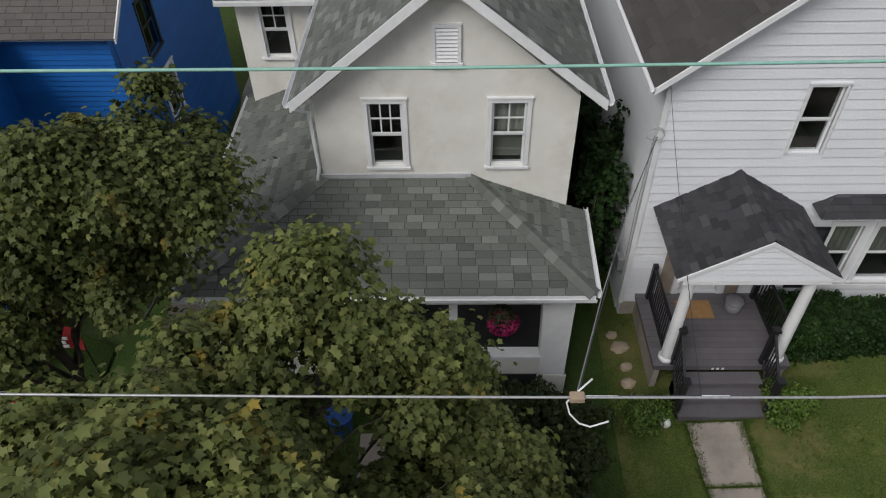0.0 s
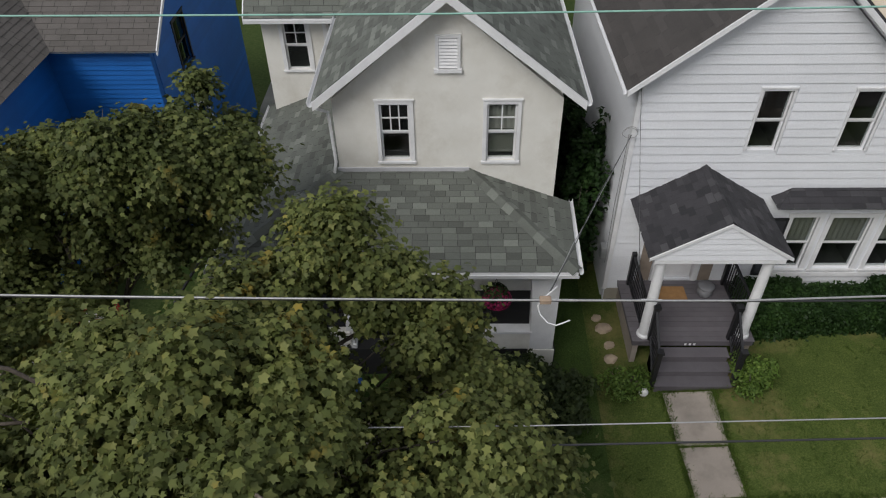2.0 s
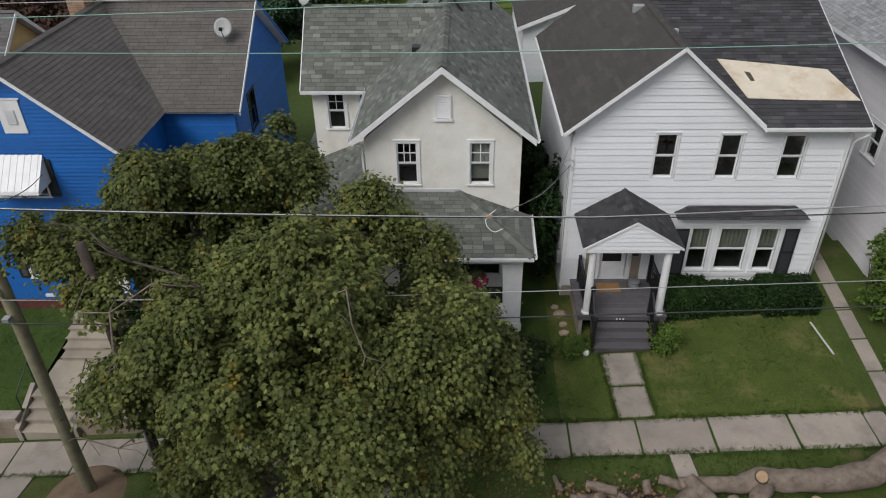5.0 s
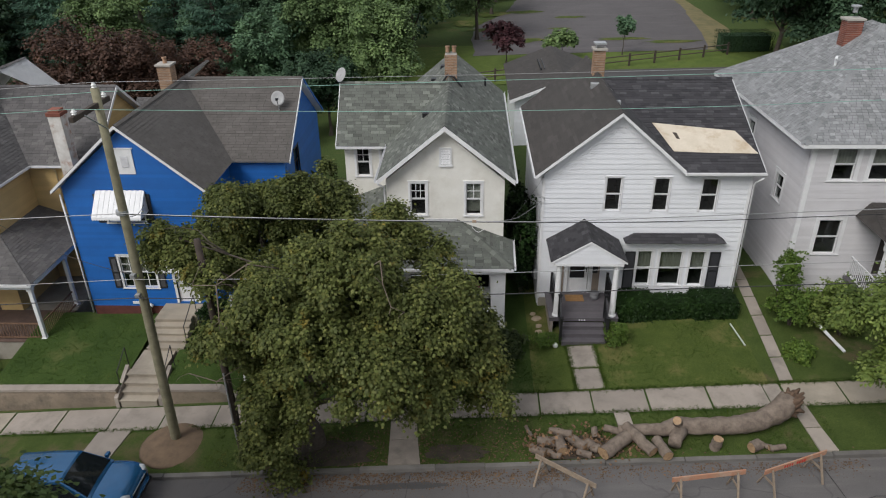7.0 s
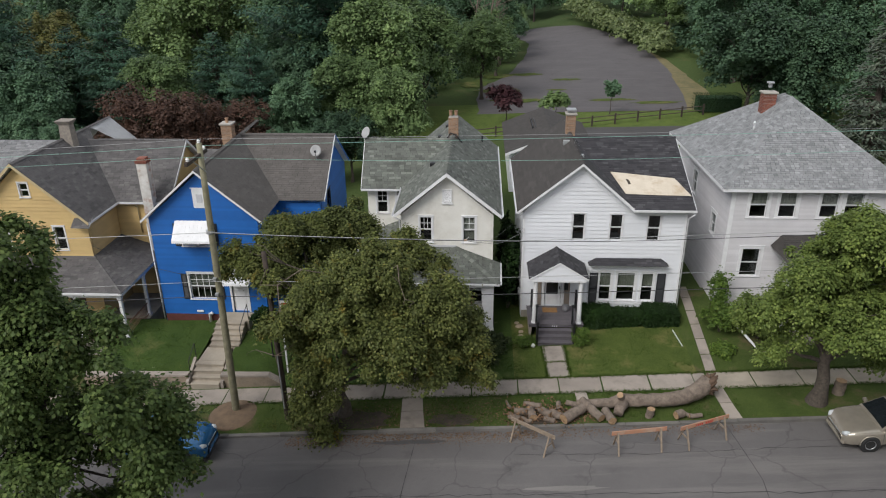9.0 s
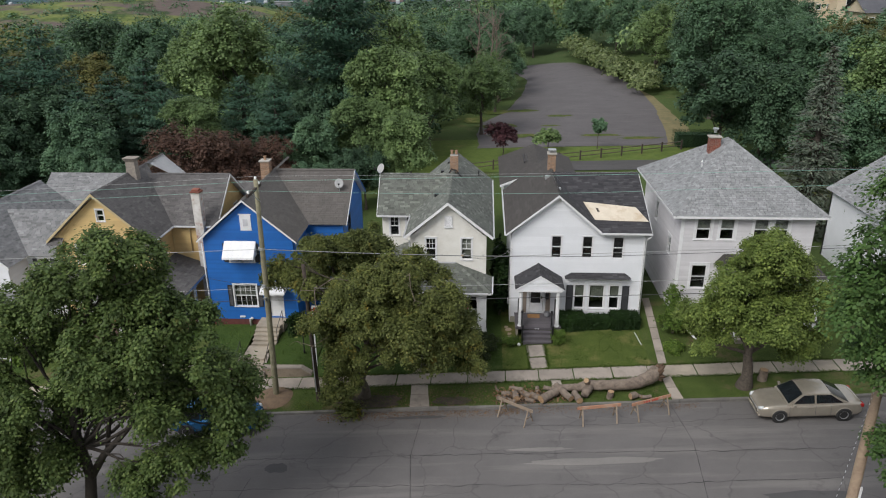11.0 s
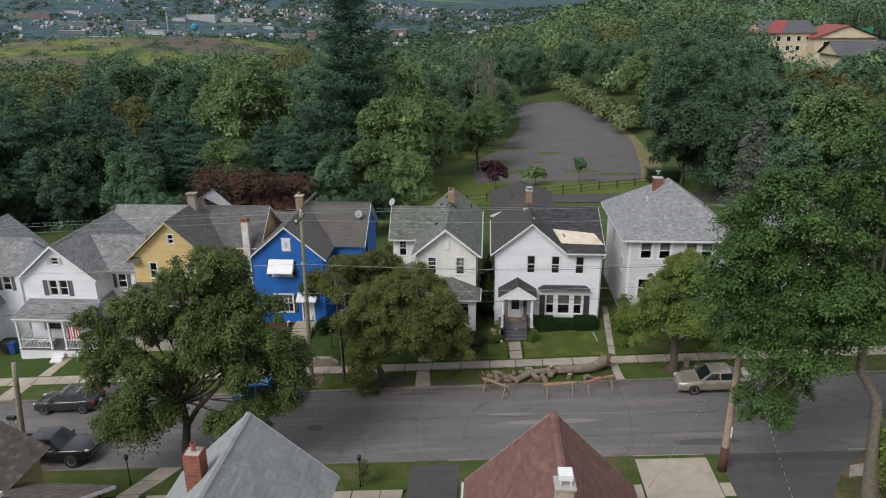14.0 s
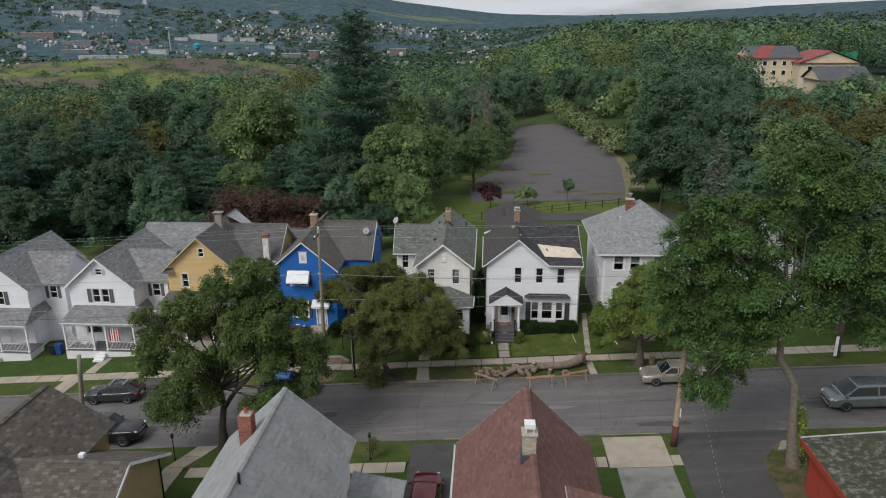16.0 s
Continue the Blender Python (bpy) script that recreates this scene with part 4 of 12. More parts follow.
# paths to the doors
slab_path("front_path", [[(4.62, 7.86), (5.7, 7.86), (5.7, 6.55), (4.68, 6.55)], [(4.7, 6.5), (5.68, 6.5), (5.74, 5.4), (4.76, 5.4)]], CONCRETE, "two worn concrete slabs leading to the white house's steps")
slab_path("side_path", [[(11.8 + 0.1 * i, 5.45 + 1.3 * i), (12.25 + 0.1 * i, 5.45 + 1.3 * i), (12.35 + 0.1 * i, 6.68 + 1.3 * i), (11.9 + 0.1 * i, 6.68 + 1.3 * i)] for i in range(6)], CONCRETE, "narrow concrete path between the white and grey houses")
slab_path("kerb_path_right", [[(11.75, 1.98), (12.3, 1.98), (12.2, 3.0), (11.7, 3.0)], [(11.7, 3.05), (12.2, 3.05), (12.15, 4.08), (11.65, 4.08)]], CONCRETE, "weedy stepping slabs across the verge")
slab_path("kerb_path_middle", [[(5.85, 3.3), (6.35, 3.3), (6.3, 4.08), (5.8, 4.08)]], CONCRETE, "single slab across the verge")
slab_path("kerb_path_stucco", [[(-1.75, 1.98), (-0.7, 1.98), (-0.85, 3.1), (-1.8, 3.1)], [(-1.8, 3.13), (-0.85, 3.13), (-0.95, 4.08), (-1.85, 4.08)]], CONCRETE, "concrete walk from the kerb to the stucco house")
slab_path("kerb_path_blue", [[(-12.6, 1.98), (-11.5, 1.98), (-11.2, 4.08), (-12.4, 4.08)]], CONCRETE, "concrete walk from the kerb to the blue house")
slab_path("walk_stucco", [[(-1.9, 5.4), (-1.0, 5.4), (-1.0, 6.6), (-1.9, 6.6)], [(-1.9, 6.65), (-1.0, 6.65), (-1.0, 7.9), (-1.9, 7.9)]], CONCRETE, "shaded walk to the stucco house's porch")
slab_path("walk_porch_house", [[(-31.0, 5.4), (-30.0, 5.4), (-29.9, 6.7), (-30.8, 6.7)], [(-30.75, 6.75), (-29.85, 6.75), (-29.75, 8.0), (-30.6, 8.0)], [(-32.2, 1.98), (-30.8, 1.98), (-30.6, 4.08), (-32.0, 4.08)]], PALE_CONCRETE, "pale walk to the white porch house")

# near side: driveways and the side lane
strip("driveway_apron", PALE_CONCRETE, "pale tan concrete apron of the near driveway", "driveway", 11.3, 15.1, [(-6.3, 0.03), (-7.0, 0.155), (-10.2, 0.175)])
strip("driveway_concrete", GREY_CONCRETE, "stained grey concrete driveway beside the red-roofed house", "driveway", 11.7, 15.0, [(-10.23, 0.17), (-12.5, 0.19), (-24.0, 0.22)])
strip("driveway_asphalt", LANE, "short asphalt driveway between the near houses", "driveway", -1.1, 1.6, [(-6.3, 0.03), (-7.0, 0.145), (-12.0, 0.185), (-24.0, 0.21)])
def side_sheet(name, rows, mat, label, category, wave=0.0):
    """Ground between a left and a right edge: rows of y, left, right and height over the street's slope."""
    ys = np.concatenate([np.arange(-6.33, -16.0, -0.4), np.arange(-16.0, -40.1, -3.0)])
    rr = np.array(rows)[::-1]
    vs, fs, k = [], [], 8
    for y in ys:
        a, b, h = (float(np.interp(y, rr[:, 0], rr[:, c])) for c in (1, 2, 3))
        for j in range(k):
            q = j / (k - 1)
            x = a + (b - a) * q + wave * noise.noise((y * 0.9, j * 0.4, 1.7)) * (1 - q)
            vs.append((x, y, SZ(x) + h))
    for i in range(len(ys) - 1):
        for j in range(k - 1):
            a = i * k + j
            fs.append((a, a + k, a + k + 1, a + 1))
    return single(name, Geo().add(vs, fs), mat, label, category, "structure", smooth=True)


side_sheet("side_lane", [(-6.33, 15.76, 23.8, 0.01), (-7.2, 15.76, 23.2, 0.06), (-8.4, 15.76, 21.6, 0.1), (-9.5, 15.74, 20.9, 0.13), (-12.5, 15.6, 20.4, 0.17), (-40, 15.6, 20.4, 0.15)], LANE, "dark asphalt side lane that opens onto the street", "road")
side_sheet("corner_grass", [(-6.33, 23.7, 23.75, -0.1), (-6.5, 23.55, 23.75, 0.1), (-7.2, 23.0, 23.7, 0.13), (-8.4, 21.4, 23.6, 0.15), (-9.5, 20.65, 23.6, 0.17), (-12.5, 20.15, 24.5, 0.21), (-40, 20.15, 24.5, 0.2)], grass_mat("trodden_grass", (0.03, 0.036, 0.014), (0.06, 0.066, 0.024), (0.1, 0.1, 0.04), (0.13, 0.1, 0.066), 0.42), "worn grass round the corner tree", "lawn", 0.45)
slab_path("corner_slabs", [[(21.7, -8.75), (23.3, -8.6), (23.3, -7.6), (22.2, -7.8)]], CONCRETE, "broken slab in the corner grass")
strip("apron_left", LANE, "strip of asphalt beside the kerb", "road patch", -26.8, -21.6, [(1.98, 0.14), (2.6, 0.15), (3.9, 0.14)])
slab_path("walk_near_left", [[(-17.3, -8.9), (-16.0, -8.9), (-15.2, -7.7), (-16.6, -7.7)], [(-16.6, -7.65), (-15.2, -7.65), (-14.6, -6.5), (-16.0, -6.5)], [(-17.6, -12), (-16.2, -12), (-16.0, -8.95), (-17.3, -8.95)]], PALE_CONCRETE, "pale walk from the near pavement to the kerb")

# back: parking lot, lane and grass
def back_sheet(name, left, right, mat, label, category, dz):
    """A sheet between a left and a right edge line (y, x), laid on the land."""
    ys = np.arange(left[0][0], left[-1][0] + 0.01, 2.0)
    vs, fs, k = [], [], 9
    for y in ys:
        a, b = np.interp(y, [p[0] for p in left], [p[1] for p in left]), np.interp(y, [p[0] for p in right], [p[1] for p in right])
        a += 0.5 * noise.noise((y * 0.35, 1.0, 0))
        b += 0.5 * noise.noise((y * 0.35, 5.0, 0))
        for j in range(k):
            x = a + (b - a) * j / (k - 1)
            vs.append((x, y, land(x, y) + dz))
    for i in range(len(ys) - 1):
        for j in range(k - 1):
            a = i * k + j
            fs.append((a, a + 1, a + k + 1, a + k))
    return single(name, Geo().add(vs, fs), mat, label, category, "structure", smooth=True)


# brighter copy of the grass colours, with the sunlight painted in
back_sheet("lot_grass", [(45, -8), (62, -8)], [(45, 30), (62, 32)], grass_mat("painted_sunlit_grass", (0.05, 0.078, 0.018), (0.092, 0.132, 0.03), (0.14, 0.175, 0.05), (0.15, 0.14, 0.05), 0.58), "mown grass strip beside the parking lot", "lawn", 0.03)
back_sheet("parking_lot", [(56, 1.2), (64, 1), (71, 1.2), (80, 5.2), (98, 8.5), (117, 10.4), (139, 8.3), (148, 6.4)], [(56, 24.0), (63, 25.4), (81, 27.8), (98, 28.7), (119, 26.8), (137, 21.3), (145, 14), (148, 9)], LOT, "empty old asphalt parking lot with weeds in it", "parking lot", 0.06)
back_sheet("lot_edge_earth", [(56, 21), (66, 24.5), (90, 27), (110, 26)], [(56, 27), (66, 29), (90, 29.6), (110, 27.5)], surface("dry_grass_and_earth", (0.2, 0.16, 0.075), (0.11, 0.105, 0.045), 0.95, 1.2, 30, bumps=0.4), "dry earth and grass along the lot's edge", "verge", 0.045)
back_sheet("side_path", [(13, -6.95), (25, -7.0)], [(13, -5.6), (25, -6.1)], GREY_CONCRETE, "stained concrete path between the blue and the stucco house", "path", 0.06)
back_sheet("back_lane", [(45.0, 6), (49.6, 6)], [(45.0, 34), (49.6, 34)], LANE, "narrow asphalt back lane", "lane", 0.05)


# weeds that creep over the lot's surface
def weed_patch(label, cx, cy, rx, ry, seed):
    r_ = random.Random(seed)
    rim = [(cx + rx * math.cos(2 * math.pi * i / 20) * r_.uniform(0.6, 1.15), cy + ry * math.sin(2 * math.pi * i / 20) * r_.uniform(0.6, 1.15)) for i in range(20)]
    return single("weed_patch", Geo().add([(cx, cy, land(cx, cy) + 0.085)] + [(x, y, land(x, y) + 0.085) for x, y in rim], [(0, i + 1, (i + 1) % 20 + 1) for i in range(20)]), GRASS, label, "weeds", "structure")


for i, (cx, cy, rx, ry) in enumerate(((3.2, 80.0, 2.8, 2.0), (7.5, 80.5, 2.6, 1.2), (3.6, 69.0, 3.2, 1.6), (13.0, 75.5, 2.2, 0.8), (0.5, 74.0, 2.0, 3.0), (17.0, 62.0, 3.0, 0.7), (6.0, 62.5, 4.0, 1.2), (21.5, 60.0, 3.0, 0.8), (11.0, 68.5, 1.4, 0.6))):
    weed_patch("yellow-green weeds growing over the lot's asphalt", cx, cy, rx, ry, 500 + i)


# weeds and grass blades along the edges of paths and pavement, and longer tufts over the lawns
BLADE = [(0.0, -0.05, 0), (0.0, 0.05, 0), (0.95, 0.015, 0.12), (1.0, -0.01, 0.1)]


def tufts(label, spots, mat, size, seed):
    """Blades that stand up from the ground in small bunches."""
    r_ = np.random.RandomState(seed)
    p = np.repeat(np.array(spots, float), 7, 0)
    n = len(p)
    p[:, :2] += r_.normal(0, 0.03, (n, 2))
    d = r_.normal(0, 0.5, (n, 3))
    d[:, 2] = 1.0
    d /= np.linalg.norm(d, axis=1, keepdims=True)
    b = np.cross(d, r_.normal(0, 1, (n, 3)))
    b /= np.linalg.norm(b, axis=1, keepdims=True)
    c = np.cross(d, b)
    s = (size * r_.uniform(0.5, 1.4, n))[:, None, None]
    sh = np.array(BLADE)
    v = p[:, None, :] + s * (sh[None, :, 0:1] * d[:, None, :] + 1.6 * sh[None, :, 1:2] * b[:, None, :] + sh[None, :, 2:3] * c[:, None, :])
    return tagged(part("grass_tuft", (v.reshape(-1, 3), np.arange(n * 4).reshape(-1, 4)), mat, None, label, kind="stuff"), "", "grass")


rg = np.random.RandomState(9)


def scatter(n, x0, x1, y0, y1, hide=()):
    out = []
    for _ in range(n):
        x, y = rg.uniform(x0, x1), rg.uniform(y0, y1)
        if any(a < x < b and c < y < d for a, b, c, d in hide):
            continue
        if noise.noise((x * 0.9, y * 0.9, 0.0)) > -0.15 + rg.uniform(-0.3, 0.3):
            out.append((x, y, lawn(x, y) + 0.015))
    return out


def edge(n, x0, y0, x1, y1, wob=0.05):
    t_ = rg.uniform(0, 1, n)
    return [(x0 + (x1 - x0) * k + rg.normal(0, wob), y0 + (y1 - y0) * k + rg.normal(0, wob), lawn(x0 + (x1 - x0) * k, y0 + (y1 - y0) * k) + 0.015) for k in t_]


BLADES = foliage("grass_blades", (0.045, 0.085, 0.016), (0.075, 0.125, 0.026), (0.13, 0.175, 0.05), (0.2, 0.18, 0.07), 0.6, 0.3, 0.3)
tufts("uneven grass and weeds over the white house's lawn", scatter(3600, 2.6, 11.3, 5.4, 9.2, ((4.4, 5.95, 5.3, 8.8), (6.6, 11.5, 9.1, 10.5))), BLADES, 0.045, 21)
tufts("grass creeping over the edges of the front path", edge(420, 4.66, 7.85, 4.74, 5.4) + edge(420, 5.7, 7.85, 5.76, 5.4) + edge(120, 4.62, 6.53, 5.7, 6.53, 0.02) + edge(150, 4.4, 7.88, 6.1, 7.88), BLADES, 0.06, 22)
tufts("grass creeping over the pavement's edges", edge(2600, -16, 4.1, 21, 4.1, 0.06) + edge(2600, -7.8, 5.33, 21, 5.33, 0.06), BLADES, 0.06, 23)
tufts("grass of the verge before the logs", [(x, y, SZ(x) + 0.13) for x, y, z in scatter(3600, -8.0, 12.5, 2.05, 4.0, ((-1.9, -0.7, 1.9, 4.1), (11.6, 12.3, 1.9, 4.1)))], BLADES, 0.06, 24)
tufts("thick grass on the blue house's raised lawn", scatter(3200, -17.2, -8.0, 6.0, 10.2, ((-12.4, -10.6, 5.5, 10.5),)), BLADES, 0.05, 25)

# ---- houses of the far side ----
def gable_tops(x0, xp, x1, ze, zp):
    return [(x0, ze), (xp, zp), (x1, ze)]


def plain_walls(house, mat, x0, x1, y0, y1, z0, ze, sides=("left", "right", "back"), course=0.0, holes=None, tops=None, sid=None, corner=TRIM):
    holes, tops = holes or {}, tops or {}
    for s in sides:
        pos = {"left": x0, "right": x1, "back": y1, "front": y0}[s]
        a, b = (y0 + 0.18, y1 - 0.18) if s in ("left", "right") else (x0, x1)
        tp = tops.get(s, [(a, ze), (b, ze)])
        part("wall", wall_geo(Geo(), side(s, pos), tp, z0, holes.get(s, ())), mat, house)
        if course:
            siding(side(s, pos), tp, z0 + 0.02, [(h[0] - 0.09, h[1] + 0.09, h[2] - 0.07, h[3] + 0.1) for h in holes.get(s, ())], course, sid or mat, house)


def stucco_house():
    X0, X1, Y0, Y1 = -2.42, 2.2, 10.6, 22.6
    h = shell("stucco_house", "cream stucco house with mottled green-grey shingle roofs and a wraparound porch", X0, X1, Y0, Y1)
    f = side("front", Y0)
    zg = SZ(0) + 0.3
    w1, w2 = (-1.48, -0.87, 4.60, 5.95), (0.69, 1.30, 4.60, 5.95)
    low = [(-1.6, -0.6, zg + 0.5, 2.7), (0.4, 1.7, 1.2, 2.6)]
    tops = gable_tops(X0, -0.11, X1, 6.05, 8.02)
    part("wall", wall_geo(Geo(), f, tops, zg - 0.5, [w1, w2] + low), STUCCO, h)
    plain_walls(h, STUCCO, X0, X1, Y0, Y1, zg - 0.5, 6.1, tops={"back": [(X0, 6.05), (-0.11, 8.02), (X1, 6.05)]})
    win = window(h, f, *w1, case=0.08, upper=(3, 2), lower=(1, 1))
    win2 = window(h, f, *w2, case=0.08, upper=(2, 2), curtain=CURTAIN, curtain_part=0.5)
    part("blind", Geo().box(w2[0], w2[1], -0.19, -0.175, w2[2] + 0.1, 5.28, f), BLIND, win2)
    window(h, f, *low[1], curtain=None)
    dr = part("door", Geo().box(low[0][0], low[0][1], -0.1, -0.05, low[0][2], low[0][3], f), surface("dark_door_paint", (0.06, 0.05, 0.045)), h)
    # gable vent with louvres
    v = Geo().box(-0.33, -0.27, 0, 0.05, 6.72, 7.4, f).box(0.09, 0.15, 0, 0.05, 6.72, 7.4, f).box(-0.27, 0.09, 0.001, 0.049, 7.34, 7.4, f).box(-0.36, 0.18, 0, 0.07, 6.64, 6.72, f)
    vent = part("gable_vent", v, TRIM, h)
    # near-black plate paints the shade behind the louvres
    part("vent_back", Geo().box(-0.27, 0.09, 0.002, 0.008, 6.72, 7.34, f), SHADE_BLACK, vent)
    for i in range(9):
        z = 6.74 + i * 0.067
        part("louvre", Geo().add([f(-0.27, 0.01, z + 0.05), f(0.09, 0.01, z + 0.05), f(0.09, 0.045, z), f(-0.27, 0.045, z)], [(0, 1, 2, 3)]), TRIM, vent)
    # main roof: ridge runs back; eaves overhang
    RX, RZ, EL, ER, EZ, YF, YB = -0.1, 8.36, -2.72, 2.58, 6.22, 10.2, 22.9
    roof_plane(h, [(ER, YF, EZ), (ER, YB, EZ), (RX, YB, RZ), (RX, YF, RZ)], S_SHINGLE)
    # left slope is cut by the side wing's valley
    roof_plane(h, [(EL, 14.5, EZ), (EL, YF, EZ), (RX, YF, RZ), (RX, 16.62, RZ)], S_SHINGLE)
    roof_plane(h, [(EL, YB, EZ), (EL, 18.7, EZ), (RX, 16.62, RZ), (RX, YB, RZ)], S_SHINGLE)
    ridge_cap(h, (RX, YF, RZ), (RX, YB, RZ), S_SHINGLE)
    for e in ((EL, YF, EZ), (ER, YF, EZ)):
        rake(h, e, (RX, YF, RZ), TRIM, 0.19, 0.035)
        part("soffit", Geo().prism([(e[0], YF + 0.01, EZ - 0.13), (RX, YF + 0.01, RZ - 0.13), (RX, Y0, RZ - 0.13), (e[0], Y0, EZ - 0.13)], (0, 0, 0.02)), TRIM, h)
    gutter(h, (ER + 0.05, YF, EZ - 0.02), (ER + 0.05, YB, EZ - 0.02))
    gutter(h, (EL - 0.05, 14.4, EZ - 0.02), (EL - 0.05, YF, EZ - 0.02))
    downpipe(h, [(EL, 10.35, 6.0), (-2.5, 10.55, 5.8), (-2.47, 10.56, 4.6), (-2.5, 10.4, 4.42)])
    # side wing
    WX, WY0, WY1 = -4.72, 14.75, 18.5
    wf = side("front", WY0)
    wz = [(-4.2, -3.62, 4.6, 5.9), (-3.1, -2.75, 4.6, 5.9)]
    part("wall", wall_geo(Geo(), wf, [(WX, 6.0), (X0, 6.0)], zg - 0.5, wz), STUCCO, h)
    part("wall", wall_geo(Geo(), side("left", WX), [(WY0 + 0.18, 6.1), (16.62, 8.0), (WY1, 6.1)], zg - 0.5), STUCCO, h)
    part("wall", wall_geo(Geo(), side("back", WY1), [(WX + 0.18, 6.0), (X0, 6.0)], zg - 0.5), STUCCO, h)
    for a in wz:
        window(h, wf, *a, upper=(2, 2))
    roof_plane(h, [(-5.0, 14.37, 6.14), (EL, 14.37, 6.14), (RX, 16.62, RZ), (-5.0, 16.62, RZ)], S_SHINGLE)
    roof_plane(h, [(EL, 18.85, 6.14), (-5.0, 18.85, 6.14), (-5.0, 16.62, RZ), (RX, 16.62, RZ)], S_SHINGLE)
    ridge_cap(h, (-5.0, 16.62, RZ), (RX, 16.62, RZ), S_SHINGLE)
    gutter(h, (-5.0, 14.32, 6.1), (-2.7, 14.32, 6.1))
    rake(h, (-5.0, 14.37, 6.14), (-5.0, 16.62, RZ), TRIM, 0.17, 0.03, (-1, 0, 0))
    rake(h, (-5.0, 18.85, 6.14), (-5.0, 16.62, RZ), TRIM, 0.17, 0.03, (-1, 0, 0))
    # rear block, a little higher on its left side
    part("wall", Geo().box(-1.6, 2.1, 22.45, 26.0, zg - 0.5, 5.4), STUCCO, h)
    roof_plane(h, [(2.35, 22.9, 5.3), (2.35, 26.3, 5.3), (0.2, 26.3, 7.1), (0.2, 22.9, 7.1)], S_SHINGLE)
    roof_plane(h, [(-1.9, 26.3, 5.3), (-1.9, 22.9, 5.3), (0.2, 22.9, 7.1), (0.2, 26.3, 7.1)], S_SHINGLE)
    chimney(h, -0.05, 17.7, 7.6, 9.35, 0.55, 0.5, BRICK_TAN, cap=False, pots=2)
    part("flashing", Geo().tube([(-0.5, 17.3, 8.05), (-0.2, 17.25, 8.5), (0.1, 17.2, 8.42), (0.45, 17.3, 7.95)], 0.05, 6), surface("tar_flashing", (0.03, 0.03, 0.032)), h)
    for x, y, z in ((-1.0, 14.0, 7.65), (-0.9, 19.5, 7.7), (-0.5, 20.9, 8.0)):
        part("roof_vent", Geo().box(x - 0.16, x + 0.16, y - 0.16, y + 0.16, z - 0.1, z + 0.1), BLACK_METAL, h, bevel=0.02)
    part("vent_pipe", Geo().cyl(1.6, 21.0, 6.8, 7.4, 0.05), BLACK_METAL, h)
    # porch roof: front slope, hip at both ends, side slope along the left
    PZ, PT, PF = 3.34, 4.36, 8.5
    roof_plane(h, [(-4.95, PF, PZ), (2.5, PF, PZ), (0.35, 10.62, PT), (-2.45, 10.62, PT)], S_SHINGLE, course=0.142, tab=0.31, single_tabs=300, thick=0.12)
    roof_plane(h, [(2.5, PF, PZ), (2.56, 10.62, PZ + 0.14), (0.35, 10.62, PT)], S_SHINGLE, course=0.142, tab=0.31, thick=0.1)
    roof_plane(h, [(-4.95, 15.2, PZ), (-4.95, PF, PZ), (-2.45, 10.62, PT), (-2.45, 15.2, PT)], S_SHINGLE, course=0.142, tab=0.31, thick=0.1)
    ridge_cap(h, (-4.95, PF, PZ + 0.02), (-2.45, 10.62, PT + 0.02), S_SHINGLE, 0.16)
    ridge_cap(h, (2.5, PF, PZ + 0.02), (0.35, 10.62, PT + 0.02), S_SHINGLE, 0.16)
    part("flashing", Geo().box(-2.45, 0.35, 10.56, 10.6, PT - 0.02, PT + 0.07), GREY_TRIM, h)
    gutter(h, (-4.95, PF - 0.06, PZ - 0.02), (2.52, PF - 0.06, PZ - 0.02))
    gutter(h, (2.58, PF, PZ - 0.02), (2.62, 10.75, PZ + 0.11), TRIM, 0.08)
    gutter(h, (-5.0, 15.2, PZ - 0.02), (-5.0, PF, PZ - 0.02), TRIM, 0.09)
    part("porch_ceiling", Geo().box(-4.8, 2.4, 8.66, 10.58, PZ - 0.17, PZ - 0.12), TRIM, h)
    part("porch_beam", Geo().box(-4.7, 2.25, 8.72, 8.9, 2.95, 3.17), TRIM, h)
    part("porch_beam", Geo().box(2.05, 2.25, 8.905, 10.58, 2.95, 3.17), TRIM, h)
    zf = 0.75
    part("porch_floor", Geo().box(-4.8, 2.3, 8.7, 10.6, zg - 0.4, zf), surface("near_black_porch_floor", (0.022, 0.022, 0.024), (0.016, 0.016, 0.017), 0.7, 4, 60, bumps=0.2), h, "near-black porch floor")
    for x in (-4.6, -2.3, 0.0):
        post(h, x, 8.84, zf, 2.96, 0.16)
    # wide corner pier with a curved bracket and the half wall between the piers
    part("corner_pier", Geo().prism([(1.72, 8.7, zf), (2.24, 8.7, zf), (2.24, 8.7, 2.95), (1.62, 8.7, 2.95), (1.66, 8.7, 2.6)], (0, 0.3, 0)), TRIM, h, bevel=0.01)
    part("half_wall", Geo().box(-0.1, 1.72, 8.72, 8.9, zf - 0.9, 1.28), STUCCO, h, bevel=0.01)
    part("half_wall", Geo().box(-4.6, -2.3, 8.72, 8.9, zf - 0.9, 1.28), STUCCO, h, bevel=0.01)
    part("wall_cap", Geo().box(-0.1, 1.74, 8.68, 8.94, 1.28, 1.34), TRIM, h)
    part("pier_base", Geo().box(1.68, 2.28, 8.68, 9.05, zg - 0.4, zf), STUCCO, h, bevel=0.01)
    return h


stucco_house()


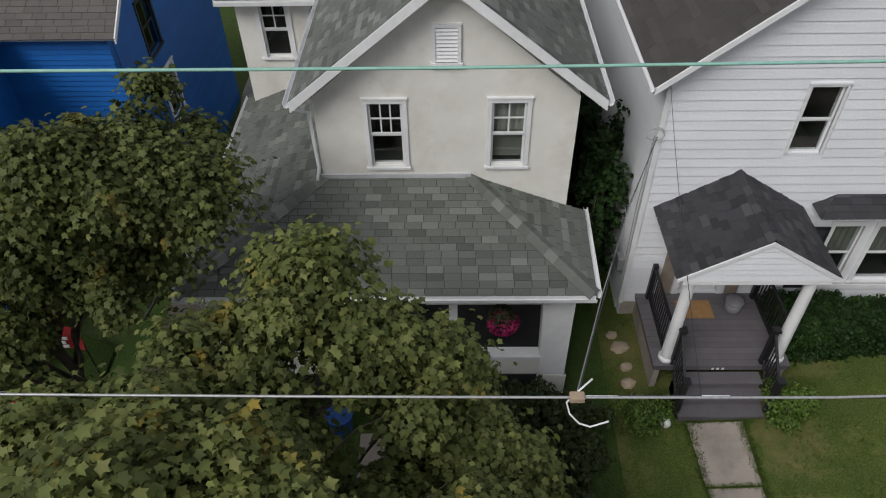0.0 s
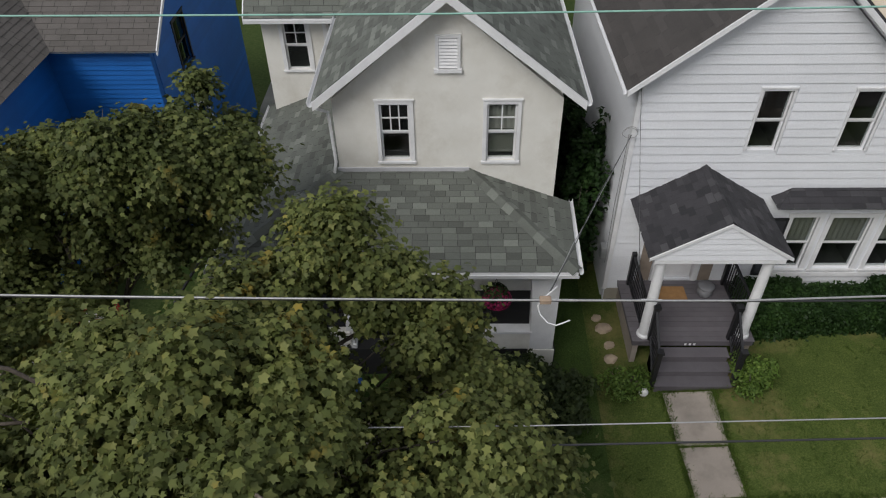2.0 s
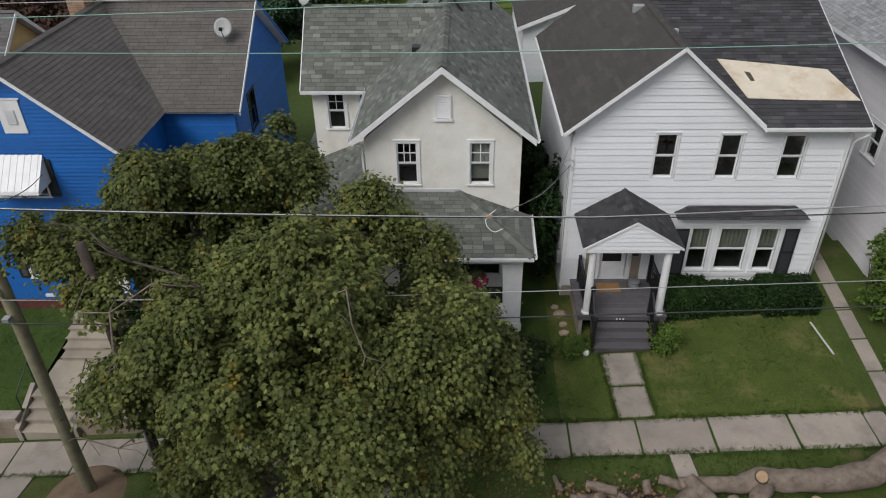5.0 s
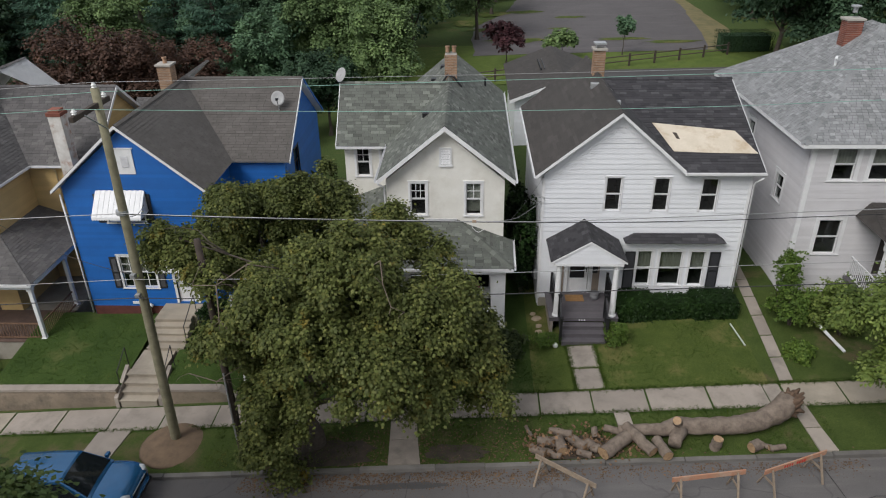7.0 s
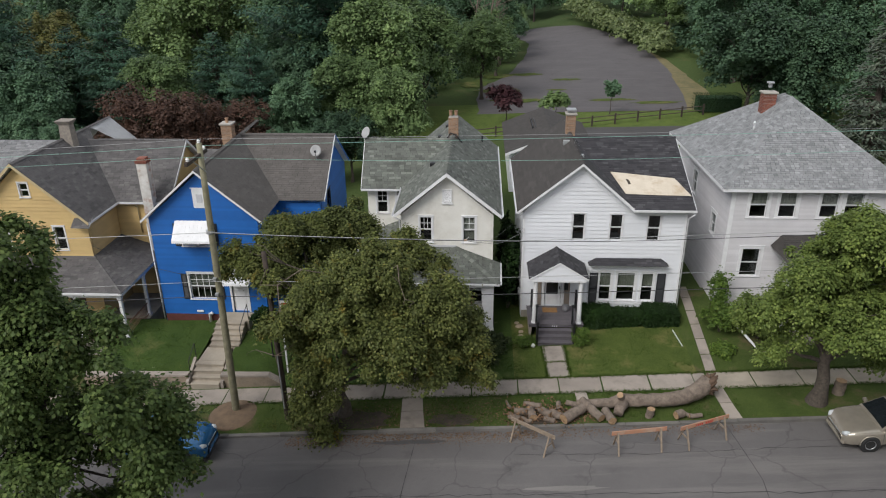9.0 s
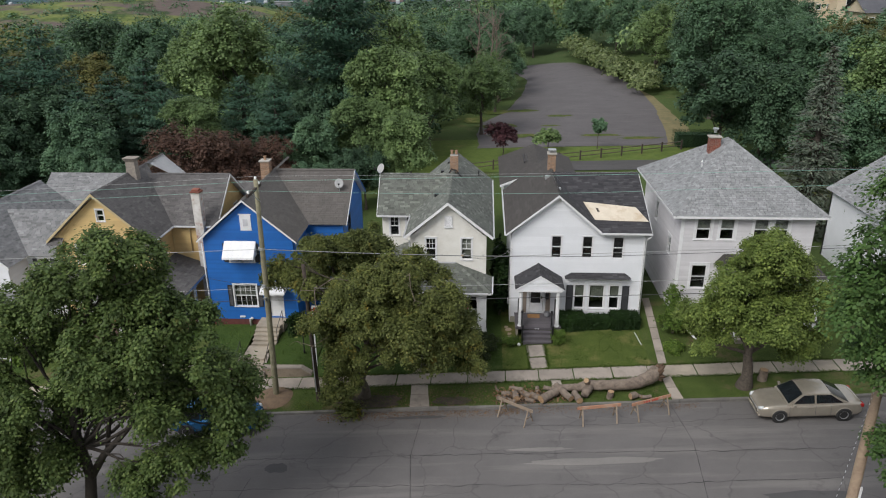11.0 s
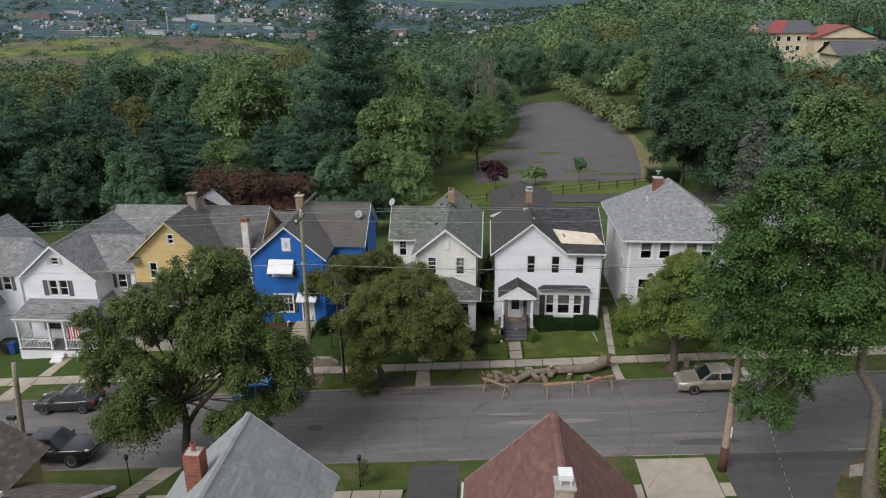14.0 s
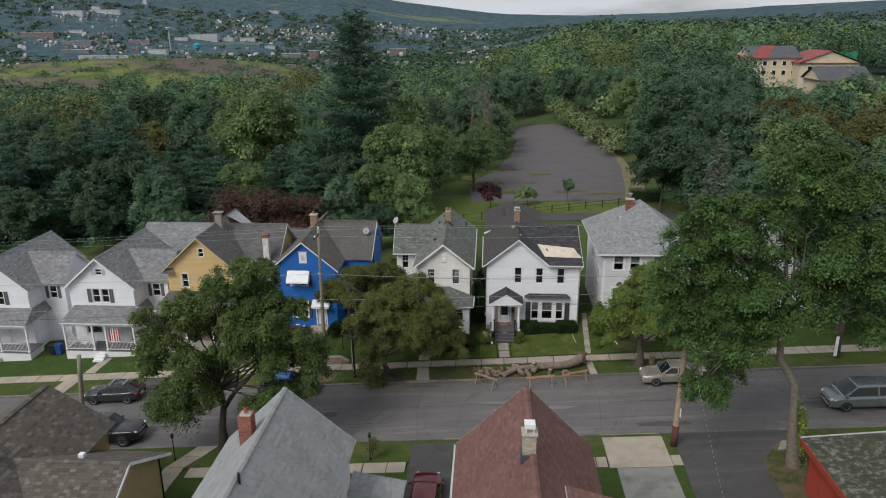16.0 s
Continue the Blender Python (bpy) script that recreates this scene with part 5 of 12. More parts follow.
def white_house():
    X0, X1, Y0, Y1 = 3.72, 11.62, 10.7, 19.4
    h = shell("white_house", "white lap-sided house with charcoal shingles and a beige roof patch", X0, X1, Y0, Y1)
    f = side("front", Y0)
    zl, zr = 0.72, 1.0
    ws = [(6.12, 6.72, 4.76, 6.16), (7.97, 8.57, 4.75, 6.14), (9.8, 10.42, 4.74, 6.12)]
    bay = [(7.67, 8.27, 1.4, 2.98), (8.57, 9.48, 1.4, 2.97), (9.8, 10.4, 1.39, 2.96)]
    door = (4.88, 5.78, 1.06, 3.06)
    tops = [(X0, 6.3), (6.4, 8.64), (8.95, 6.4), (X1, 6.4)]
    part("wall", wall_geo(Geo(), f, tops, 0.1, ws + bay + [door]), WHITE_SIDING, h)
    cut = [(a - 0.07, b + 0.07, c - 0.06, d + 0.07) for a, b, c, d in ws] + [(7.05, 11.05, 1.2, 3.1), (4.74, 5.92, 0.9, 3.2)]
    siding(f, tops, 0.78, cut, 0.205, WHITE_SIDING, h, True)
    part("foundation", Geo().box(X0 + 0.02, X1 - 0.02, Y0 - 0.02, Y1, -0.4, 0.74), FOUNDATION, h)
    plain_walls(h, WHITE_SIDING, X0, X1, Y0, Y1, 0.1, 6.3, course=0.205, tops={"right": [(Y0 + 0.18, 6.4), (15.5, 8.55), (Y1 - 0.18, 6.3)]})
    for x in (X0, X1):
        part("corner_board", Geo().box(x - 0.05, x + 0.05, Y0 - 0.045, Y0 + 0.1, 0.74, 6.15), TRIM, h)
    for a in ws:
        window(h, f, *a, case=0.045, sill=False)
    for i, a in enumerate(bay):
        window(h, f, *a, case=0.1, curtain=BLIND, curtain_part=0.55 if i < 2 else 0.5)
    part("window_apron", Geo().box(7.55, 10.52, 0.0, 0.06, 1.18, 1.3, f), TRIM, h)
    shutters(h, f, 7.6, 10.54, 1.22, 2.96, SHUTTER_BLACK, 0.42, 0.02)
    # small hipped roof over the triple window
    bz, hz_ = 3.56, 3.8
    part("hood", Geo().box(7.15, 10.85, 0.0, 0.42, bz - 0.06, bz, f), TRIM, h)
    roof_plane(h, [(7.02, 10.24, bz), (10.94, 10.24, bz), (10.62, 10.72, hz_), (7.42, 10.72, hz_)], W_SHINGLE, thick=0.03)
    roof_plane(h, [(7.02, 10.72, bz), (7.02, 10.24, bz), (7.42, 10.72, hz_)], W_SHINGLE, thick=0.03)
    roof_plane(h, [(10.94, 10.24, bz), (10.94, 10.72, bz), (10.62, 10.72, hz_)], W_SHINGLE, thick=0.03)
    # main roof: front gable at the left, wing with its eave to the street at the right
    RX, RZ, EL, EZ, YF, YB = 6.4, 8.81, 3.36, 6.36, 10.34, 19.6
    roof_plane(h, [(EL, YB, EZ), (EL, YF, EZ), (RX, YF, RZ), (RX, YB, RZ)], W_BROWN, tab=0.9, course=0.145, rise=0.008)
    WE, WR, WY = 6.52, 8.75, 15.6
    roof_plane(h, [(9.02, YF, WE + 0.04), (9.02, YF + 0.01, WE + 0.04), (RX + 0.03, WY, WR), (RX, YF, RZ)], W_SHINGLE)
    roof_plane(h, [(9.0, YF, WE), (11.95, YF, WE), (11.95, WY, WR), (6.46, WY, WR)], W_SHINGLE)
    roof_plane(h, [(11.95, YB, 6.3), (RX, YB, 6.3), (RX, WY, WR), (11.95, WY, WR)], W_SHINGLE)
    ridge_cap(h, (RX, YF, RZ), (RX, YB, RZ), W_BROWN)
    ridge_cap(h, (RX, WY, WR + 0.02), (11.95, WY, WR + 0.02), W_SHINGLE)
    rake(h, (EL, YF, EZ), (RX, YF, RZ), TRIM, 0.12, 0.035)
    rake(h, (9.0, YF, WE), (RX, YF, RZ), TRIM, 0.12, 0.035)
    part("soffit", Geo().prism([(EL, YF + 0.01, EZ - 0.14), (RX, YF + 0.01, RZ - 0.14), (RX, Y0, RZ - 0.14), (EL, Y0, EZ - 0.14)], (0, 0, 0.02)), TRIM, h)
    part("soffit", Geo().prism([(9.0, YF + 0.01, WE - 0.14), (RX, YF + 0.01, RZ - 0.14), (RX, Y0, RZ - 0.14), (9.0, Y0, WE - 0.14)], (0, 0, 0.02)), TRIM, h)
    part("fascia", Geo().box(9.0, 11.95, YF - 0.02, YF + 0.02, WE - 0.16, WE - 0.02), TRIM, h)
    part("soffit", Geo().box(9.0, 11.9, YF + 0.02, Y0, WE - 0.16, WE - 0.13), TRIM, h)
    gutter(h, (8.98, YF - 0.07, WE - 0.02), (11.98, YF - 0.07, WE - 0.02))
    gutter(h, (EL - 0.05, YB, EZ - 0.01), (EL - 0.05, YF, EZ - 0.01), TRIM, 0.09)
    rake(h, (11.95, YF, WE), (11.95, WY, WR), TRIM, 0.16, 0.03, (1, 0, 0))
    downpipe(h, [(11.9, 10.3, 6.3), (11.72, 10.5, 6.05), (11.72, 10.62, 5.9), (11.72, 10.62, 0.8)])
    # beige underlay where the shingles are missing
    def on_wing(x, y, d):
        return (x, y, WE + (WR - WE) * (y - YF) / (WY - YF) + d)
    pts = [(8.15, 12.9), (11.3, 12.45), (11.9, 11.25), (10.3, 11.28), (8.72, 11.36)]
    part("roof_underlay", Geo().prism([on_wing(x, y, 0.022) for x, y in pts], (0, -0.004, 0.012)), TARP, h, "beige torn underlay on the roof")
    part("nailed_slat", Geo().prism([on_wing(8.85, 12.35, 0.04), on_wing(9.0, 12.3, 0.04), on_wing(9.06, 12.0, 0.04), on_wing(8.95, 12.0, 0.04)], (0, 0, 0.02)), BARK, h)
    chimney(h, 6.45, 16.6, 8.2, 9.75, 0.5, 0.5, BRICK_TAN, cap=True, pots=0)
    part("chimney_cowl", Geo().box(6.2, 6.7, 16.35, 16.85, 10.0, 10.06).box(6.25, 6.3, 16.4, 16.45, 9.82, 10.0).box(6.6, 6.65, 16.75, 16.8, 9.82, 10.0), GALV, h)
    for x, y in ((6.1, 15.0), (6.5, 12.3)):
        part("roof_vent", Geo().box(x - 0.18, x + 0.18, y - 0.1, y + 0.1, 8.45, 8.72), GALV, h, bevel=0.03)
    # entrance portico
    PX0, PX1, PY, PZ, PP = 4.27, 6.5, 8.92, 3.5, 4.28
    pm = 5.39
    roof_plane(h, [(PX0 - 0.32, 10.7, PZ), (PX0 - 0.32, PY - 0.2, PZ), (pm, PY - 0.2, PP + 0.1), (pm, 10.7, PP + 0.1)], W_SHINGLE, tab=0.28, course=0.145, thick=0.08)
    roof_plane(h, [(PX1 + 0.32, PY - 0.2, PZ), (PX1 + 0.32, 10.7, PZ), (pm, 10.7, PP + 0.1), (pm, PY - 0.2, PP + 0.1)], W_SHINGLE, tab=0.28, course=0.145, thick=0.08)
    ridge_cap(h, (pm, PY - 0.2, PP + 0.11), (pm, 10.7, PP + 0.11), W_SHINGLE, 0.1)
    pf = side("front", PY - 0.17)
    gt = [(PX0 - 0.24, PZ - 0.05), (pm, PP + 0.01), (PX1 + 0.24, PZ - 0.05)]
    part("portico_gable", wall_geo(Geo(), pf, gt, PZ - 0.07, (), 0.06), WHITE_SIDING, h)
    siding(pf, gt, PZ - 0.06, (), 0.14, WHITE_SIDING, h)
    for e in (PX0 - 0.32, PX1 + 0.32):
        rake(h, (e, PY - 0.2, PZ), (pm, PY - 0.2, PP + 0.1), TRIM, 0.07, 0.03)
    part("portico_beam", Geo().box(PX0 - 0.2, PX1 + 0.2, PY - 0.2, PY + 0.12, PZ - 0.16, PZ - 0.07), TRIM, h)
    for x in (PX0 - 0.1, PX1 - 0.1):
        part("portico_beam", Geo().box(x, x + 0.2, PY + 0.125, 10.69, PZ - 0.25, PZ - 0.08), TRIM, h)
    part("portico_ceiling", Geo().box(PX0 - 0.1, PX1 + 0.1, PY, 10.69, PZ - 0.08, PZ - 0.05), TRIM, h)
    zd = 1.02
    for x in (PX0 + 0.02, PX1 - 0.02):
        part("column", Geo().lathe(x, PY, [(0.16, zd - 0.08), (0.16, zd + 0.05), (0.125, zd + 0.09), (0.12, zd + 0.6), (0.105, PZ - 0.24), (0.135, PZ - 0.21), (0.135, PZ - 0.16)], 20), TRIM, h, smooth=False)
    deckp = part("deck", Geo().box(PX0 - 0.25, PX1 + 0.2, PY - 0.2, 10.69, zd - 0.16, zd - 0.03), DECK, h)
    for i in range(15):
        y = PY - 0.22 + i * 0.152
        if y < 10.62:
            part("deck_board", Geo().box(PX0 - 0.27, PX1 + 0.22, y + 0.003, min(y + 0.149, 10.68), zd - 0.029, zd), DECK, deckp)
    for x in (PX0 - 0.22, PX1 + 0.05):
        part("deck_skirt", Geo().box(x, x + 0.12, PY - 0.17, 10.66, -0.2, zd - 0.16), CONCRETE, h)
    # stairs
    sx0, sx1 = 4.45, 6.1
    n, going, y0 = 4, 0.26, 7.92
    base = lawn(5.2, 7.9)
    rise_ = (zd - base) / n
    for i in range(n - 1):
        g = Geo().box(sx0, sx1, y0 + i * going, 8.69, base - 0.2 + 0.01 * i, base + rise_ * (i + 1) - 0.04)
        st = part("step", g, DECK, h)
        part("tread", Geo().box(sx0 - 0.03, sx1 + 0.03, y0 + i * going - 0.03, y0 + (i + 1) * going - 0.002, base + rise_ * (i + 1) - 0.04, base + rise_ * (i + 1) - 0.002), DECK, st)
    for x in (5.17, 5.27, 5.37):
        part("mark", Geo().box(x, x + 0.05, 8.692, 8.698, 0.9, 0.96), TRIM, h)
    for x in (sx0 - 0.06, sx1 + 0.06):
        for y, z in ((8.0, base + rise_), (8.78, zd)):
            part("newel", Geo().box(x - 0.05, x + 0.05, y - 0.05, y + 0.05, z - 0.1, z + 0.98).box(x - 0.075, x + 0.075, y - 0.075, y + 0.075, z + 0.98, z + 1.04), BLACK_METAL, h)
        fence_rail(h, (x, 8.04, base + rise_ + 0.02), (x, 8.74, zd + 0.02), 0.86, 0.11, BLACK_METAL)
    for x in (PX0 - 0.02, PX1 + 0.02):
        fence_rail(h, (x, 9.1, zd), (x, 10.55, zd), 0.9, 0.11, BLACK_METAL)
        part("newel", Geo().box(x - 0.05, x + 0.05, 10.5, 10.6, zd, zd + 1.0), BLACK_METAL, h)
    # door
    d = part("door", Geo().box(4.92, 5.74, -0.1, -0.05, 1.08, 3.02, f), TRIM, h, "white front door with a dark window")
    part("door_window", Geo().box(5.0, 5.6, -0.05, -0.042, 1.68, 2.75, f), surface("dark_door_glass", (0.01, 0.011, 0.012), (0.008, 0.008, 0.009), 0.12), d, "dark window of the door")
    part("door_panel", Geo().box(5.04, 5.62, -0.05, -0.035, 1.2, 1.58, f), TRIM, d, bevel=0.01)
    part("door_handle", Geo().box(5.65, 5.69, -0.05, 0.0, 1.98, 2.14, f), BLACK_METAL, d)
    part("door_frame", Geo().box(4.78, 4.9, -0.06, 0.05, 1.03, 3.14, f).box(5.76, 5.88, -0.06, 0.05, 1.03, 3.14, f).box(4.9, 5.76, -0.06, 0.049, 3.03, 3.14, f), TRIM, h)
    for a, b in ((4.45, 4.74), (5.92, 6.2)):
        part("panel", Geo().box(a, b, 0.03, 0.05, 1.05, 2.7, f), surface("tan_panel", (0.27, 0.22, 0.18), (0.22, 0.18, 0.145)), h)
    part("mailbox", Geo().box(5.9, 6.1, 0.05, 0.14, 2.0, 2.4, f), BLACK_METAL, h, bevel=0.015)
    part("meter_box", Geo().box(3.55, 3.7, 10.9, 11.15, 1.5, 1.85), GALV, h, bevel=0.02)
    coil = [(3.62 + 0.16 * math.cos(k * 0.7), 10.6 + 0.02 * math.sin(k * 1.3), 5.28 + 0.13 * math.sin(k * 0.7) - 0.004 * k) for k in range(15)]
    part("cable_coil", Geo().tube(coil, 0.006, 5), WIRE_GREY, h)
    for x, y, r in ((3.62, 10.64, 0.008), (3.68, 10.66, 0.005)):
        part("service_entry", Geo().tube([(x, y, 5.2), (x - 0.03, y + 0.02, 3.4), (x, y + 0.05, 1.6)], r, 6), WIRE_GREY, h)
    return h


white_house()


def garage():
    h = shell("garage", "white garage with a dark shingle roof behind the white house", 3.6, 10.0, 29.8, 39.0)
    zg = 0.7
    f = side("front", 29.8)
    part("wall", wall_geo(Geo(), f, [(3.7, 3.95), (6.8, 5.1), (9.9, 3.95)], zg), WHITE_SIDING, h)
    siding(f, [(3.7, 3.95), (6.8, 5.1), (9.9, 3.95)], zg, (), 0.2, WHITE_SIDING, h)
    plain_walls(h, WHITE_SIDING, 3.7, 9.9, 29.8, 39.0, zg, 3.9)
    roof_plane(h, [(3.35, 39.3, 3.86), (3.35, 29.4, 3.86), (6.8, 29.4, 5.2), (6.8, 39.3, 5.2)], W_BROWN)
    roof_plane(h, [(10.25, 29.4, 3.86), (10.25, 39.3, 3.86), (6.8, 39.3, 5.2), (6.8, 29.4, 5.2)], W_BROWN)
    rake(h, (3.35, 29.4, 3.86), (6.8, 29.4, 5.2))
    rake(h, (10.25, 29.4, 3.86), (6.8, 29.4, 5.2))
    for x in (5.6, 5.85):
        part("roof_rail", Geo().box(x, x + 0.06, 33.5, 36.5, 4.62, 4.9), BLACK_METAL, h)


garage()


def blue_house():
    X0, X1, Y0, Y1 = -15.2, -9.62, 10.3, 20.6
    h = shell("blue_house", "bright blue clapboard house with white trim and grey-brown roof", X0, X1, Y0, Y1)
    f = side("front", Y0)
    zb = 0.42
    vent = (-12.62, -12.18, 6.62, 7.32)
    up = (-13.62, -12.12, 4.36, 5.5)
    big = (-13.62, -12.22, 1.32, 2.78)
    door = (-11.42, -10.62, 0.62, 2.62)
    tops = gable_tops(X0, -12.4, X1, 5.9, 8.2)
    holes = [up, big, door]
    part("wall", wall_geo(Geo(), f, tops, -0.2, holes), BLUE_SIDING, h)
    siding(f, tops, zb, [(a - 0.1, b + 0.1, c - 0.08, d + 0.1) for a, b, c, d in holes + [vent]], 0.125, BLUE_SIDING, h)
    part("foundation", Geo().box(X0 + 0.03, X1 - 0.03, Y0 - 0.03, Y1, -0.8, zb), surface("dark_red_foundation", (0.12, 0.035, 0.03), (0.08, 0.025, 0.02), 0.85), h)
    plain_walls(h, BLUE_SIDING, X0, X1, Y0, Y1, -0.2, 5.9, course=0.125)
    g = Geo().box(vent[0] - 0.12, vent[1] + 0.12, 0.0, 0.05, vent[2] - 0.18, vent[3] + 0.14, f).box(vent[0] - 0.18, vent[1] + 0.18, 0.0, 0.07, vent[3] + 0.14, vent[3] + 0.18, f)
    gv_ = part("gable_vent", g, TRIM, h)
    for i in range(8):
        z = vent[2] + 0.12 + i * 0.055
        part("louvre", Geo().add([f(vent[0] + 0.08, 0.055, z + 0.045), f(vent[1] - 0.08, 0.055, z + 0.045), f(vent[1] - 0.08, 0.085, z), f(vent[0] + 0.08, 0.085, z)], [(0, 1, 2, 3)]), GREY_TRIM, gv_)
    m1 = (up[0] + up[1]) / 2
    window(h, f, up[0], m1 - 0.03, up[2], up[3], case=0.07)
    window(h, f, m1 + 0.03, up[1], up[2], up[3], case=0.07)
    shutters(h, f, up[0], up[1], up[2], up[3] + 0.1, SHUTTER_BLACK, 0.3, 0.08)
    window(h, f, *big, case=0.09, upper=(4, 2), lower=(4, 1), curtain=BLIND, curtain_part=0.5)
    shutters(h, f, big[0], big[1], big[2], big[3], SHUTTER_BLACK, 0.3, 0.1)
    # awning over the upper window: ribbed white metal with a scalloped edge
    def awning(x0, x1, zt, zb_, d):
        a = Geo()
        n = int((x1 - x0) / 0.1)
        for i in range(n):
            u0, u1 = x0 + (x1 - x0) * i / n, x0 + (x1 - x0) * (i + 1) / n
            r = 0.015 if i % 2 else 0.0
            a.add([f(u0, 0.03, zt + r), f(u1, 0.03, zt + r), f(u1, d, zb_ + r), f(u0, d, zb_ + r), f(u1, d + 0.02, zb_ - 0.09), f(u0, d + 0.02, zb_ - 0.09), f((u0 + u1) / 2, d + 0.02, zb_ - 0.13)], [(0, 1, 2, 3), (3, 2, 4, 6, 5)])
        a.add([f(x0, 0.03, zt), f(x0, d, zb_), f(x0, d, zb_ - 0.09), f(x0, 0.03, zb_ - 0.05)], [(0, 1, 2, 3)])
        a.add([f(x1, 0.03, zt), f(x1, d, zb_), f(x1, d, zb_ - 0.09), f(x1, 0.03, zb_ - 0.05)], [(0, 1, 2, 3)])
        w = part("awning", a, TRIM, h, "white ribbed metal awning with a scalloped edge", kind="stuff")
        sol = w.modifiers.new("sheet", "SOLIDIFY")
        sol.thickness = 0.008
        part("awning_arm", Geo().tube([f(x0 + 0.05, 0.02, zb_ - 0.05), f(x0 + 0.05, d - 0.03, zb_ - 0.03)], 0.012, 6).tube([f(x1 - 0.05, 0.02, zb_ - 0.05), f(x1 - 0.05, d - 0.03, zb_ - 0.03)], 0.012, 6), BLACK_METAL, w)
    awning(-13.85, -11.9, 5.74, 4.92, 0.78)
    awning(-11.75, -10.2, 3.05, 2.62, 0.85)
    d = part("door", Geo().box(door[0] + 0.02, door[1] - 0.02, -0.1, -0.05, door[2], door[3], f), TRIM, h, "white panelled front door")
    for z in (0.75, 1.35, 1.95):
        part("door_panel", Geo().box(door[0] + 0.12, door[1] - 0.12, -0.05, -0.035, z, z + 0.5, f), TRIM, d, bevel=0.012)
    part("door_frame", Geo().box(door[0] - 0.1, door[0], -0.04, 0.05, door[2] - 0.02, door[3] + 0.1, f).box(door[1], door[1] + 0.1, -0.04, 0.05, door[2] - 0.02, door[3] + 0.1, f).box(door[0], door[1], -0.04, 0.049, door[3], door[3] + 0.1, f), TRIM, h)
    part("gas_pipe", Geo().tube([(-12.75, 10.15, 0.0), (-12.75, 10.15, 0.5), (-12.65, 10.12, 0.58), (-12.55, 10.1, 0.5)], 0.07, 10), TRIM, h, smooth=True)
    part("wall_vent", Geo().box(-13.45, -13.1, 0.01, 0.08, 0.55, 0.64, f), TRIM, h)
    RX, RZ, EL, ER, EZ, YF = -12.4, 8.46, -15.5, -9.3, 5.82, 10.0
    roof_plane(h, [(EL, Y1, EZ), (EL, YF, EZ), (RX, YF, RZ), (RX, Y1, RZ)], B_SHINGLE, deck_mat=TRIM)
    roof_plane(h, [(ER, YF, EZ), (ER, 13.3, EZ), (RX, 17.2, RZ), (RX, YF, RZ)], B_SHINGLE)
    roof_plane(h, [(-9.34, 13.3, EZ), (-6.85, 13.3, EZ), (-6.85, 17.2, RZ - 0.02), (RX, 17.2, RZ - 0.02)], B_SHINGLE)
    roof_plane(h, [(-6.85, 21.0, EZ), (RX, 21.0, EZ), (RX, 17.2, RZ - 0.02), (-6.85, 17.2, RZ - 0.02)], B_SHINGLE)
    ridge_cap(h, (RX, YF, RZ), (RX, Y1, RZ), B_SHINGLE)
    ridge_cap(h, (RX, 17.2, RZ), (-6.85, 17.2, RZ), B_SHINGLE)
    for e in (EL, ER):
        rake(h, (e, YF, EZ), (RX, YF, RZ), TRIM, 0.12, 0.03)
        part("soffit", Geo().prism([(e, YF + 0.01, EZ - 0.11), (RX, YF + 0.01, RZ - 0.11), (RX, Y0, RZ - 0.11), (e, Y0, EZ - 0.11)], (0, 0, 0.015)), BLUE_SIDING, h)
    cf, cr = side("front", 13.6), side("right", -7.15)
    part("wall", wall_geo(Geo(), cf, [(X1, 5.8), (-7.15, 5.8)], -0.2), BLUE_SIDING, h)
    siding(cf, [(X1, 5.8), (-7.15, 5.8)], 0.2, [], 0.125, BLUE_SIDING, h)
    ct = [(13.78, 5.75), (17.2, 8.2), (20.8, 5.75)]
    part("wall", wall_geo(Geo(), cr, ct, -0.2, [(15.3, 16.1, 4.3, 5.6), (15.55, 16.3, 2.35, 3.65)]), BLUE_SIDING, h)
    siding(cr, ct, 0.2, [(15.2, 16.2, 4.2, 5.7), (15.43, 16.42, 2.25, 3.77)], 0.125, BLUE_SIDING, h)
    window(h, cr, 15.55, 16.3, 2.35, 3.65, case=0.09)
    window(h, cr, 15.3, 16.1, 4.3, 5.6, trim=SHUTTER_BLACK, case=0.07)
    rake(h, (-6.85, 13.3, EZ), (-6.85, 17.2, RZ), TRIM, 0.12, 0.03, (1, 0, 0))
    rake(h, (-6.85, 21.0, EZ), (-6.85, 17.2, RZ), BLUE_SIDING, 0.12, 0.03, (1, 0, 0))
    chimney(h, -12.75, 16.4, 8.0, 9.2, 0.6, 0.6, BRICK_TAN, cap=True, pots=1)
    downpipe(h, [(X0 - 0.08, 10.2, 5.6), (X0 - 0.06, 10.22, 2.4), (X0 - 0.06, 10.22, 0.1)])
    return h


blue_house()


